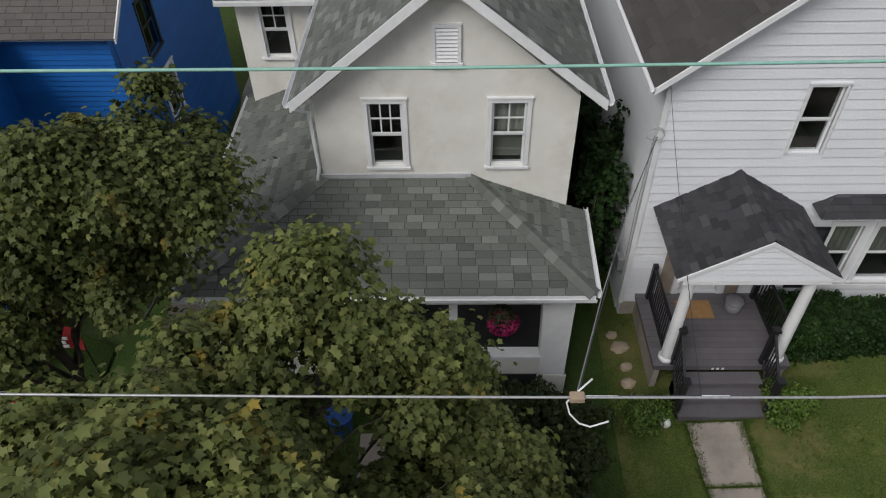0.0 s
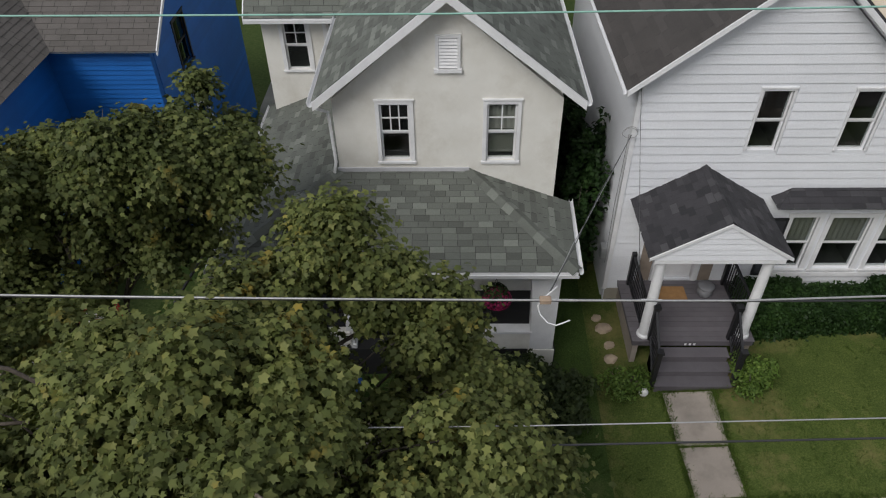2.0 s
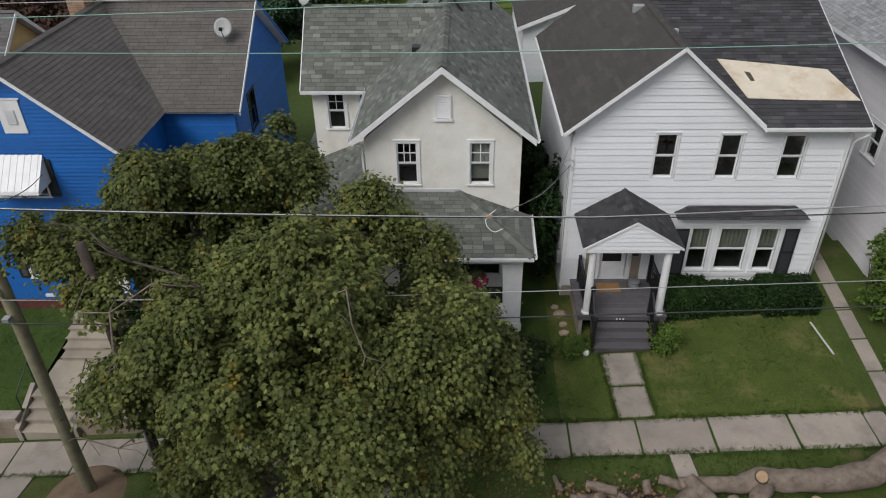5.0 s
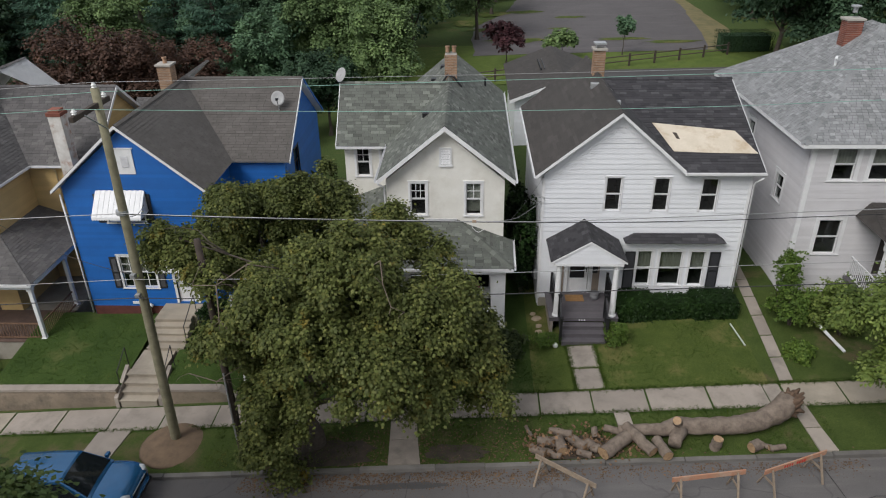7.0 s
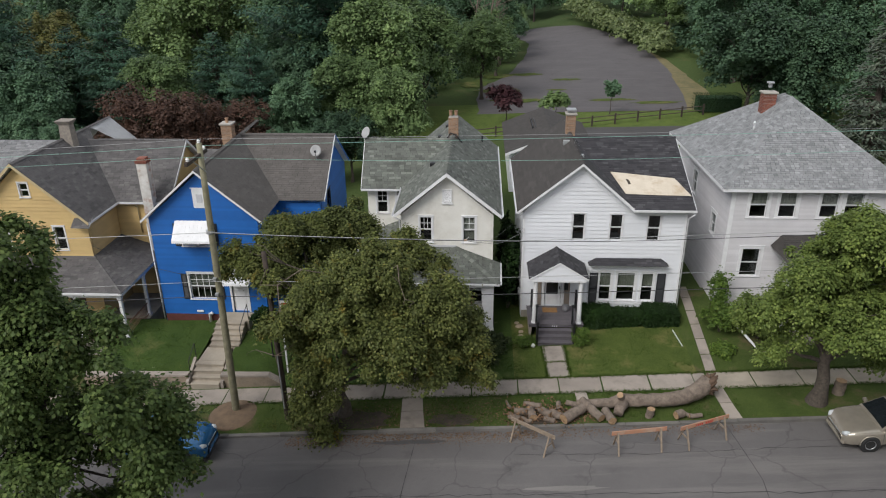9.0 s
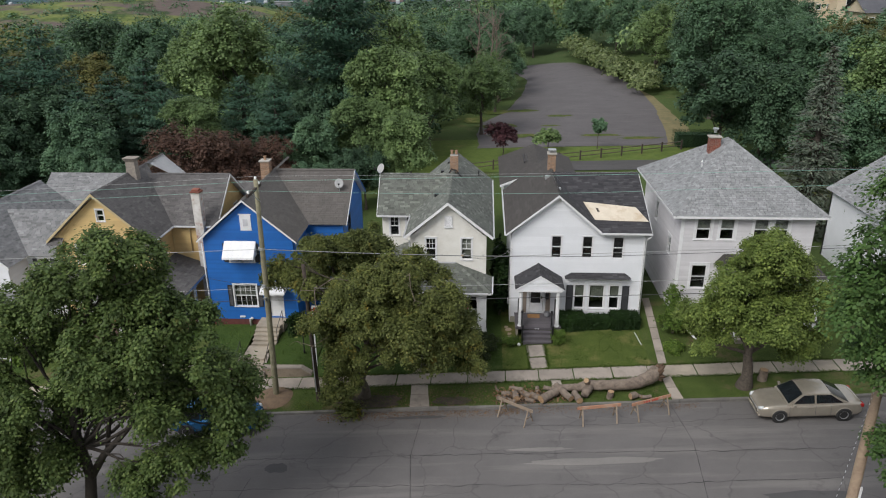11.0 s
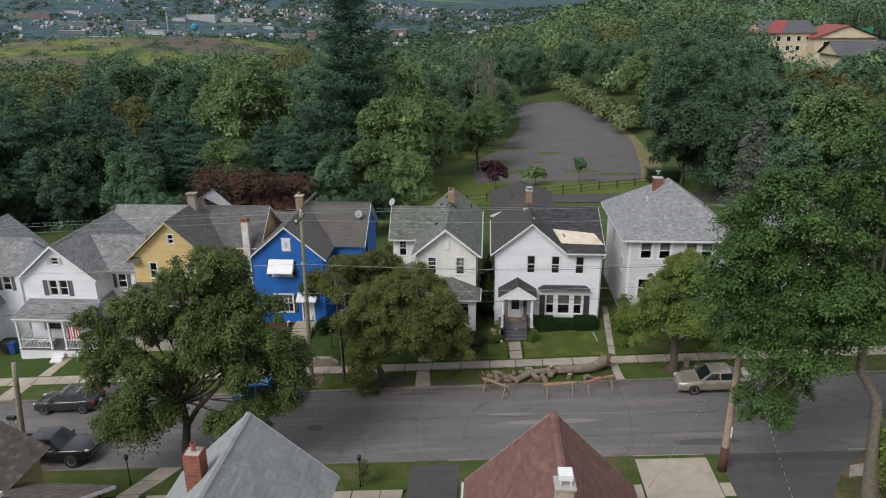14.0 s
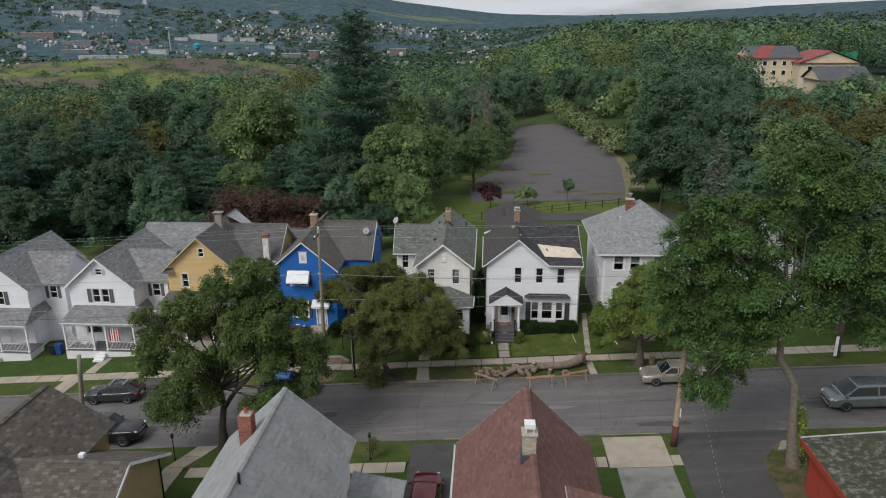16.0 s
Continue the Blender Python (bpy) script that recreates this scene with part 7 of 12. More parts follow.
plain_house("side_house", "white-sided house half hidden behind the corner trees", 26.5, 33.5, 11.5, 20.0, 1.6, 6.6, 9.0, WHITE_SIDING, H_SHINGLE)
plain_house("back_shed", "low grey-roofed outbuilding behind the blue house", -18.8, -12.8, 24.0, 28.5, 0.2, 3.6, 5.0, GREY_SIDING, Y_SHINGLE, "x")
plain_house("rear_house", "grey-roofed rear wing behind the porch house", -33.0, -24.5, 21.5, 28.0, -1.5, 3.6, 6.0, WHITE_SIDING, L_SHINGLE, "x")

# ---- houses on the camera's side ----
def grey_roof_house():
    X0, X1, Y0, Y1 = -9.4, -3.4, -28.0, -16.2
    h = shell("grey_roof_house", "near house with a weathered pale grey gable roof and brick chimney", X0, X1, Y0, Y1)
    zg = SZ(-6.4)
    plain_walls(h, WHITE_SIDING, X0, X1, Y0, Y1, zg, 5.85, ("left", "right", "front"), course=0.2)
    b = side("back", Y1)
    tops = gable_tops(X0, -6.4, X1, 5.85, 8.75)
    ws = [(-8.6, -7.9, 3.6, 5.0), (-5.0, -4.3, 3.6, 5.0)]
    part("wall", wall_geo(Geo(), b, tops, zg, ws), WHITE_SIDING, h)
    siding(b, tops, zg + 0.2, [(a - 0.1, c - 0.0 + 0.1, d - 0.1, e + 0.1) for a, c, d, e in ws], 0.2, WHITE_SIDING, h)
    for a in ws:
        window(h, b, *a)
    E, R, YF = 5.72, 9.02, -15.95
    roof_plane(h, [(-3.05, YF, E), (-3.05, Y0 - 0.3, E), (-6.42, Y0 - 0.3, R), (-6.42, YF - 0.5, R)], GR_SHINGLE, tab=0.5)
    roof_plane(h, [(-9.75, Y0 - 0.3, E), (-9.75, YF, E), (-6.42, YF - 0.5, R), (-6.42, Y0 - 0.3, R)], GR_SHINGLE, tab=0.5)
    ridge_cap(h, (-6.42, YF - 0.5, R), (-6.42, Y0, R), GR_SHINGLE)
    rake(h, (-3.05, YF, E), (-6.42, YF - 0.5, R), TRIM, 0.18, 0.035, (0, 1, 0))
    rake(h, (-9.75, YF, E), (-6.42, YF - 0.5, R), TRIM, 0.18, 0.035, (0, 1, 0))
    chimney(h, -7.35, -19.6, 7.4, 9.35, 0.62, 0.62, BRICK_RED, cap=False, pots=1)
    part("vent_pipe", Geo().cyl(-6.2, -24.0, 8.3, 9.3, 0.06), BLACK_METAL, h)
    # porch roof at the right front and lower roof at the left
    part("porch_wall", Geo().box(-3.2, -0.8, -20.0, -15.7, zg - 0.1, 2.85), WHITE_SIDING, h)
    roof_plane(h, [(-0.55, -15.35, 2.95), (-0.55, -20.2, 2.95), (-3.4, -20.2, 3.45), (-3.4, -15.35, 3.45)], GR_SHINGLE, tab=0.5)
    part("fascia", Geo().box(-3.3, -0.52, -15.36, -15.3, 2.78, 2.92), TRIM, h)
    part("dormer_wall", Geo().box(-3.9, -3.3, -19.0, -17.6, 2.9, 5.6), WHITE_SIDING, h)
    plain_walls(h, WHITE_SIDING, -12.6, -9.4, -26, -20.4, zg, 4.6, ("left", "back"))
    roof_plane(h, [(-9.6, -20.1, 4.4), (-12.8, -20.1, 4.4), (-12.8, -22.6, 5.4), (-9.6, -22.6, 5.4)], GR_SHINGLE, tab=0.5)
    return h


grey_roof_house()


def red_roof_house():
    X0, X1, Y0, Y1 = 2.6, 8.7, -29.0, -16.4
    h = shell("red_roof_house", "near house with a red-brown shingle roof and pale brick chimney", X0, X1, Y0, Y1)
    zg = SZ(5.6)
    plain_walls(h, TAN_TRIM, X0, X1, Y0, Y1, zg, 6.0, ("left", "right", "front"))
    b = side("back", Y1)
    tops = gable_tops(X0, 5.65, X1, 6.0, 9.1)
    ws = [(3.4, 4.1, 3.8, 5.2), (7.2, 7.9, 3.8, 5.2)]
    part("wall", wall_geo(Geo(), b, tops, zg, ws), TAN_TRIM, h)
    siding(b, tops, zg + 0.2, [(a - 0.1, c + 0.1, d - 0.1, e + 0.1) for a, c, d, e in ws], 0.2, WHITE_SIDING, h)
    for a in ws:
        window(h, b, *a)
    E, R, YF, M = 5.85, 9.42, -16.1, 5.65
    roof_plane(h, [(9.05, YF, E), (9.05, Y0 - 0.3, E), (M, Y0 - 0.3, R), (M, YF - 0.35, R)], RR_SHINGLE, tab=0.3)
    roof_plane(h, [(2.2, Y0 - 0.3, E), (2.2, YF, E), (M, YF - 0.35, R), (M, Y0 - 0.3, R)], RR_SHINGLE, tab=0.3)
    ridge_cap(h, (M, YF - 0.35, R + 0.01), (M, Y0, R + 0.01), RR_SHINGLE, 0.15)
    rake(h, (9.05, YF, E), (M, YF - 0.35, R), TRIM, 0.16, 0.03, (0, 1, 0))
    rake(h, (2.2, YF, E), (M, YF - 0.35, R), TRIM, 0.16, 0.03, (0, 1, 0))
    gutter(h, (2.14, Y0, E - 0.02), (2.14, YF, E - 0.02))
    c = chimney(h, 5.5, -22.0, 8.7, 10.25, 0.55, 0.55, surface("pale_weathered_brick", (0.45, 0.38, 0.31), (0.34, 0.28, 0.22), 0.9, 3, 50, island=0.3), cap=True)
    part("metal_cowl", Geo().box(5.28, 5.72, -22.22, -21.78, 10.55, 10.75).box(5.32, 5.36, -22.18, -22.14, 10.33, 10.55).box(5.64, 5.68, -22.18, -22.14, 10.33, 10.55), TRIM, c)
    part("flashing", Geo().box(5.15, 5.85, -22.35, -21.65, 8.7, 9.35), surface("tar_flashing_blue", (0.06, 0.07, 0.09)), h)
    roof_plane(h, [(9.9, -22.6, 7.4), (9.9, -29.3, 7.4), (7.0, -29.3, 8.2), (7.0, -22.6, 8.2)], RR_SHINGLE, tab=0.3)
    return h


red_roof_house()


def brown_roof_house():
    h = shell("brown_roof_house", "near house with brown tab shingles and tan side walls", -24, -14.5, -27, -14)
    zg = SZ(-18)
    WALL = surface("olive_tan_stucco", (0.36, 0.28, 0.14), (0.3, 0.23, 0.12), 0.85, 2, 60)
    # long wing whose ridge runs towards the right, seen from its gable end
    plain_walls(h, WALL, -24.0, -14.6, -22.0, -14.4, zg, 3.5, ("left", "back", "front"))
    part("wall", wall_geo(Geo(), side("right", -14.6), [(-22.0, 3.4), (-18.2, 5.3), (-14.4, 3.4)], zg), WALL, h)
    roof_plane(h, [(-14.1, -14.0, 3.35), (-24.2, -14.0, 3.35), (-24.2, -18.2, 5.55), (-14.1, -18.2, 5.55)], BR_SHINGLE, tab=0.3, course=0.18)
    roof_plane(h, [(-24.2, -22.4, 3.35), (-14.1, -22.4, 3.35), (-14.1, -18.2, 5.55), (-24.2, -18.2, 5.55)], BR_SHINGLE, tab=0.3, course=0.18)
    rake(h, (-14.1, -14.0, 3.35), (-14.1, -18.2, 5.55), TRIM, 0.18, 0.04, (1, 0, 0))
    rake(h, (-14.1, -22.4, 3.35), (-14.1, -18.2, 5.55), TRIM, 0.18, 0.04, (1, 0, 0))
    ridge_cap(h, (-24.2, -18.2, 5.56), (-14.1, -18.2, 5.56), BR_SHINGLE, 0.16)
    # front block with its ridge across the street's line
    roof_plane(h, [(-25.6, -22, 4.2), (-25.6, -12.4, 4.2), (-21.8, -12.4, 6.6), (-21.8, -22, 6.6)], BR_SHINGLE, tab=0.3, course=0.18)
    roof_plane(h, [(-18.0, -12.4, 4.2), (-18.0, -22, 4.2), (-21.8, -22, 6.6), (-21.8, -12.4, 6.6)], BR_SHINGLE, tab=0.3, course=0.18)
    ridge_cap(h, (-21.8, -22, 6.62), (-21.8, -12.4, 6.62), BR_SHINGLE, 0.18)
    part("wall", wall_geo(Geo(), side("back", -12.8), [(-25.2, 4.2), (-21.8, 6.3), (-18.4, 4.2)], zg), WALL, h)
    plain_walls(h, WALL, -25.2, -18.4, -22.0, -12.8, zg, 4.3, ("left", "right"))
    part("roof_vent", Geo().box(-17.3, -17.0, -17.4, -17.1, 5.1, 5.35), TRIM, h, bevel=0.03)
    part("flat_roof", Geo().box(-24.6, -20.6, -21.8, -18.6, 6.25, 6.45), surface("membrane_roof", (0.16, 0.17, 0.19), (0.12, 0.13, 0.145), 0.7, 2, 40), h)
    return h


brown_roof_house()


def corner_building():
    h = shell("corner_building", "low corner building with a mossy flat roof and red fascia", 21.2, 30, -22, -12.4)
    zg = SZ(25)
    RED = surface("red_painted_wood", (0.34, 0.05, 0.03), (0.26, 0.035, 0.022), 0.6, 2, 40)
    MOSS = surface("lichen_and_moss_on_shingles", (0.06, 0.064, 0.036), (0.034, 0.034, 0.027), 0.95, 1.3, 40, bumps=0.5, stain=(0.22, 0.225, 0.2), stain_scale=3.0)
    plain_walls(h, RED, 21.6, 30.0, -22.0, -12.8, zg, 4.2, ("left", "right", "back", "front"), course=0.2, sid=RED)
    roof_plane(h, [(21.2, -12.4, 4.4), (21.2, -22.3, 4.4), (30.2, -22.3, 5.4), (30.2, -12.4, 5.4)], MOSS, tab=0.3, deck_mat=RED, thick=0.16)
    part("fascia", Geo().box(21.12, 21.2, -22.3, -12.4, 4.05, 4.38), RED, h)
    part("edge_trim", Geo().prism([(21.15, -12.38, 4.3), (30.2, -12.38, 5.3), (30.2, -12.38, 5.45), (21.15, -12.38, 4.45)], (0, 0.05, 0)), GREY_TRIM, h)
    return h


corner_building()

# ---- trees ----
def leaf_arrays(rs, pts, out, size, shape, droop=0.25, tip=None, loose=0.42):
    """Leaves at pts, facing mostly outwards and up: an array of points. shape: flat outline of one leaf, with a fold. tip: where the leaves point."""
    n = len(pts)
    nrm = out + rs.normal(0, loose, (n, 3)) + np.array([0, 0, 0.3])
    nrm /= np.linalg.norm(nrm, axis=1, keepdims=True) + 1e-9
    a = rs.normal(0, 1, (n, 3)) if tip is None else tip + rs.normal(0, 0.45, (n, 3))
    a[:, 2] -= droop
    a -= nrm * (a * nrm).sum(1, keepdims=True)
    a /= np.linalg.norm(a, axis=1, keepdims=True) + 1e-9
    b = np.cross(nrm, a)
    s = size * rs.uniform(0.65, 1.3, (n, 1, 1))
    sh = np.array(shape)
    v = pts[:, None, :] + s * (sh[None, :, 0:1] * a[:, None, :] + sh[None, :, 1:2] * b[:, None, :] + sh[None, :, 2:3] * nrm[:, None, :])
    return v.reshape(-1, 3)


DIAMOND = [(-0.5, 0, 0), (0.05, 0.38, -0.12), (0.6, 0, 0.0), (0.05, -0.38, -0.12)]
CLUMP = [(-0.55, -0.1, 0), (-0.1, 0.5, -0.15), (0.55, 0.12, 0.05), (0.1, -0.5, -0.15)]
MAPLE_LEAF = [(-0.4, 0, 0), (-0.4, 0.27, -0.09), (-0.14, 0.25, 0.0), (0.07, 0.5, -0.14), (0.22, 0.2, 0.02), (0.6, 0, -0.14), (0.22, -0.2, 0.02), (0.07, -0.5, -0.14), (-0.14, -0.25, 0.0), (-0.4, -0.27, -0.09)]
NEEDLE = [(-0.6, 0, 0), (0.0, 0.22, -0.04), (0.7, 0, -0.06), (0.0, -0.22, -0.04)]


def leaf_mesh(pts, out, size, shape, rs, droop=0.25, tip=None, loose=0.42):
    v = leaf_arrays(rs, pts, out, size, shape, droop, tip, loose)
    k = len(shape)
    return v, np.arange(len(v)).reshape(-1, k)


def spray_points(rs, blobs, n, cluster=12, spread=0.2, spokes=15, fray=0.15, droop=0.2):
    """Leaves in small tufts along twigs that reach out from the middle of each lobe to uneven lengths and hang at their tips."""
    blobs = np.array(blobs, float)
    w = blobs[:, 3] * blobs[:, 4] + blobs[:, 4] * blobs[:, 5] + blobs[:, 3] * blobs[:, 5]
    w = w / w.sum()
    C, D = [], []
    for i, bl in enumerate(blobs):
        m = max(6, int(n * w[i] / cluster))
        ks = max(9, int(spokes * rs.uniform(0.85, 1.2)))
        d = rs.normal(0, 1, (ks, 3))
        d[:, 2] += 0.2
        d /= np.linalg.norm(d, axis=1, keepdims=True)
        ln = rs.uniform(0.6, 1.22, ks)
        pick = rs.choice(ks, m, p=ln / ln.sum())
        u = 0.3 + 0.7 * rs.uniform(0, 1, m) ** 0.62
        p = d[pick] * (ln[pick] * u)[:, None] + rs.normal(0, fray, (m, 3))
        p[:, 2] -= droop * (u * ln[pick]) ** 2 * (1 - 0.6 * np.clip(d[pick, 2], 0, 1))
        C.append(bl[:3] + p * bl[3:6])
        D.append(d[pick])
    c, d = np.concatenate(C), np.concatenate(D)
    deep = np.zeros(len(c), int)
    for bl in blobs:
        deep += (((c - bl[:3]) / (bl[3:6] * 0.6)) ** 2).sum(1) < 1
    keep = (deep == 0) | (rs.uniform(0, 1, len(c)) < 0.55)
    c, d = c[keep], d[keep]
    ax = d * 0.55 + np.array([0, 0, 0.7])
    ax /= np.linalg.norm(ax, axis=1, keepdims=True)
    ax, cc = np.repeat(ax, cluster, 0), np.repeat(c, cluster, 0)
    sz = np.repeat(rs.uniform(0.6, 1.4, (len(c), 1)), cluster, 0) * spread
    v = rs.normal(0, 1, cc.shape)
    v -= ax * (v * ax).sum(1, keepdims=True)
    v /= np.linalg.norm(v, axis=1, keepdims=True) + 1e-9
    q = np.sqrt(rs.uniform(0, 1, (len(cc), 1)))
    pts = cc + sz * (v * q * 1.3 + ax * (0.45 - 0.9 * q * q + rs.normal(0, 0.25, q.shape)))
    return pts, ax * 0.5 + v * q * 0.8


def plume_points(rs, blobs, n, plume, fill=0.14):
    """Leaves on rounded plumes that cover each lobe of a crown and hang over one another, with some leaves inside: places, facings and tips."""
    blobs = np.array(blobs, float)
    centres, sizes, ways = [], [], []
    for bl in blobs:
        r = np.maximum(bl[3:6] - 0.38 * plume, 0.45 * bl[3:6])
        m = max(9, int(4.6 * (r[0] * r[1] + r[1] * r[2] + r[0] * r[2]) / 3 / plume ** 2))
        d = rs.normal(0, 1, (m, 3)) + np.array([0, 0, 0.25])
        d /= np.linalg.norm(d, axis=1, keepdims=True)
        c = bl[:3] + d * r * rs.uniform(0.6, 1.06, (m, 1))
        inside = np.zeros(m, int)
        for other in blobs:
            inside += (((c - other[:3]) / (other[3:6] * 0.6)) ** 2).sum(1) < 1
        ok = inside == 0
        ok[:3] = True
        centres.append(c[ok])
        ways.append(d[ok])
        sizes.append(plume * np.exp(rs.normal(-0.12, 0.33, ok.sum())))
    c, w, z = np.concatenate(centres), np.concatenate(ways), np.concatenate(sizes)
    k = rs.choice(len(c), int(n * (1 - fill)), p=z ** 2 / (z ** 2).sum())
    e = rs.normal(0, 1, (len(k), 3)) + 0.9 * w[k] + np.array([0, 0, 0.55])
    e /= np.linalg.norm(e, axis=1, keepdims=True)
    q = rs.uniform(0, 1, (len(k), 1)) ** 0.42 * (1 + 0.24 * rs.normal(0, 1, (len(k), 1)))
    p = c[k] + e * q * z[k, None] * np.array([1.08, 1.08, 0.8])
    flat = (e[:, :2] ** 2).sum(1)
    p[:, 2] -= 0.45 * z[k] * flat * q[:, 0]
    out = e * 0.75 + np.array([0, 0, 0.45])
    tip = e * np.array([1.0, 1.0, 0.3]) - np.array([0, 0, 0.45])
    b = blobs[rs.choice(len(blobs), int(n * fill), p=blobs[:, 3] ** 2 / (blobs[:, 3] ** 2).sum())]
    d = rs.normal(0, 1, (len(b), 3))
    d /= np.linalg.norm(d, axis=1, keepdims=True)
    p2 = b[:, :3] + d * b[:, 3:6] * rs.uniform(0.2, 0.65, (len(b), 1))
    return np.concatenate([p, p2]), np.concatenate([out, d]), np.concatenate([tip, d - np.array([0, 0, 0.5])])


def limb(g, a, b, r0, r1, rs, bend=0.12, n=5, sides=7):
    a, b = np.array(a, float), np.array(b, float)
    k = np.linalg.norm(b - a)
    path = [a + (b - a) * i / n + (rs.normal(0, bend * k / n, 3) if 0 < i < n else 0) + np.array([0, 0, 0.10 * k * math.sin(math.pi * i / n)]) for i in range(n + 1)]
    g.tube(path, [r0 + (r1 - r0) * i / n for i in range(n + 1)], sides)
    return path


def broadleaf(name, label, base, trunk_h, r, blobs, leaves, size, mat, shape=DIAMOND, seed=1, bark=None, lean=(0, 0), twigs=3, group="", flare=1.5, plume=0.5, spine=None, loose=0.34):
    """A tapered trunk that forks into limbs towards each lobe of the crown, twigs, and a crown of leaves in bunches."""
    rs = np.random.RandomState(seed)
    t = thing(name, label, "tree", base, group)
    bark = bark or BARK
    b = np.array(base, float)
    fork = b + np.array([lean[0], lean[1], trunk_h])
    top = max(q[2] for q in blobs) - b[2]
    # the leader goes on through the crown, ever thinner
    crown_c = np.mean([q[:3] for q in blobs], 0)
    tip = np.array([crown_c[0], crown_c[1], b[2] + top * 0.92])
    if spine is None:
        spine = [b + (fork - b) * k / 4 + (rs.normal(0, 0.05, 3) if 0 < k < 4 else 0) for k in range(5)] + [fork + (tip - fork) * k / 3 + rs.normal(0, 0.02 * top, 3) * (1, 1, 0) for k in (1, 2, 3)]
    spine = np.array(spine, float)
    hz = (spine[:, 2] - b[2]) / (spine[-1, 2] - b[2])
    fat = [r * max(0.12, (1 - 0.9 * k)) * (flare if i == 0 else 1.0) for i, k in enumerate(hz)]
    g = Geo()
    g.tube([spine[0] - np.array([0, 0, 0.3])] + list(spine), [r * flare * 1.05] + fat, 12)
    part("trunk", g, bark, t, smooth=True)
    for bl in blobs:
        g = Geo()
        c = np.array(bl[:3], float)
        zs = min(spine[-1, 2] - 0.3, max(b[2] + trunk_h * 0.75, b[2] + (c[2] - b[2]) * rs.uniform(0.5, 0.68)))
        start = np.array([np.interp(zs, spine[:, 2], spine[:, 0]), np.interp(zs, spine[:, 2], spine[:, 1]), zs])
        thick = float(np.interp(zs, spine[:, 2], fat)) * 0.45
        tip = c + np.array([0, 0, 0.2 * bl[5]])
        p = limb(g, start, tip, thick, max(0.015, r * 0.08), rs)
        for _ in range(twigs):
            d = rs.normal(0, 1, 3)
            d[2] = abs(d[2]) * 0.6
            d /= np.linalg.norm(d)
            limb(g, p[rs.randint(2, 5)], c + d * np.array(bl[3:6]) * 0.85, r * 0.12, r * 0.02, rs, n=4, sides=5)
        part("limb", g, bark, t, smooth=True)
    pts, out, aim = plume_points(rs, blobs, leaves, plume)
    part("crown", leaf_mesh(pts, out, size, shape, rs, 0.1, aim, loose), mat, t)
    return t


def lobes(seed, c, rx, ry, rz, n, f=0.5):
    """Lobes of uneven size scattered through a rounded crown."""
    rs = np.random.RandomState(seed)
    out = [(c[0], c[1], c[2] + 0.1 * rz, rx * 0.62, ry * 0.62, rz * 0.72)]
    for i in range(n):
        a = 2 * math.pi * (i + rs.uniform(-0.3, 0.3)) / n * 2.4
        h = rs.uniform(-0.75, 0.8)
        k = math.sqrt(max(0.05, 1 - h * h)) * rs.uniform(0.55, 0.8)
        s = rs.uniform(0.75, 1.2) * f
        out.append((c[0] + rx * k * math.cos(a), c[1] + ry * k * math.sin(a), c[2] + rz * h * 0.75, rx * s, ry * s, rz * s * 0.85))
    return out


def conifer(name, label, base, h, r, mat, seed, layers=22, per=9, leaf=0.5, ragged=0.3, shape=NEEDLE, bare=0.12, droop=0.25, group="", n_leaf=14, point=1.0, spray=0.3, puff=0.09, lift=0.0):
    """A straight trunk with whorls of boughs that carry needles in flat sprays."""
    rs = np.random.RandomState(seed)
    t = thing(name, label, "tree", base, group)
    b = np.array(base, float)
    g = Geo().tube([b - np.array([0, 0, 0.3]), b + np.array([0, 0, h * 0.5]), b + np.array([0, 0, h])], [r * 0.07 + 0.08, r * 0.05 + 0.05, 0.03], 8)
    part("trunk", g, BARK, t, smooth=True)
    br, pts, out, aim = Geo(), [], [], []
    for i in range(layers):
        f = bare + (0.985 - bare) * i / (layers - 1)
        reach = r * (1 - f) ** point + 0.06 * r
        low = rs.uniform(0.75, 1.0)
        for j in range(per):
            a = 2 * math.pi * (j + rs.uniform(-0.4, 0.4)) / per + i * 0.7
            k = reach * low * rs.uniform(1 - ragged, 1.0)
            z = h * f + rs.normal(0, 0.2)
            s = b + np.array([0, 0, z])
            e = s + np.array([math.cos(a) * k, math.sin(a) * k, -droop * k * 0.4 + 0.25 * k * (f - 0.3) + lift * k])
            br.tube([s, (s + e) / 2 + np.array([0, 0, (0.04 - 0.3 * lift) * k]), e], [0.05, 0.03, 0.012], 4)
            m = max(5, int(n_leaf * (k / r) ** 1.3) + 4)
            q = rs.uniform(0.12, 1.0, m)[:, None] ** 0.6
            side_ = np.array([-math.sin(a), math.cos(a), 0.0])
            w = side_ * rs.normal(0, spray * k ** 0.6, (m, 1)) * (0.35 + q) + rs.normal(0, puff, (m, 3)) * np.array([1, 1, 1.4])
            pts.append(s + (e - s) * q + w - np.array([0, 0, 1.2 * lift * k]) * q * (1 - q))
            out.append(np.repeat([[math.cos(a) * 0.4, math.sin(a) * 0.4, 0.9]], m, 0))
            aim.append((e - s) / max(k, 0.1) + 0.5 * np.sign(rs.normal(0, 1, (m, 1))) * side_)
    part("branch", br, BARK, t, kind="stuff")
    pts, out, aim = np.concatenate(pts), np.concatenate(out), np.concatenate(aim)
    part("foliage", leaf_mesh(pts, out, leaf, shape, rs, 0.1, aim, 0.3), mat, t, kind="stuff")
    return t


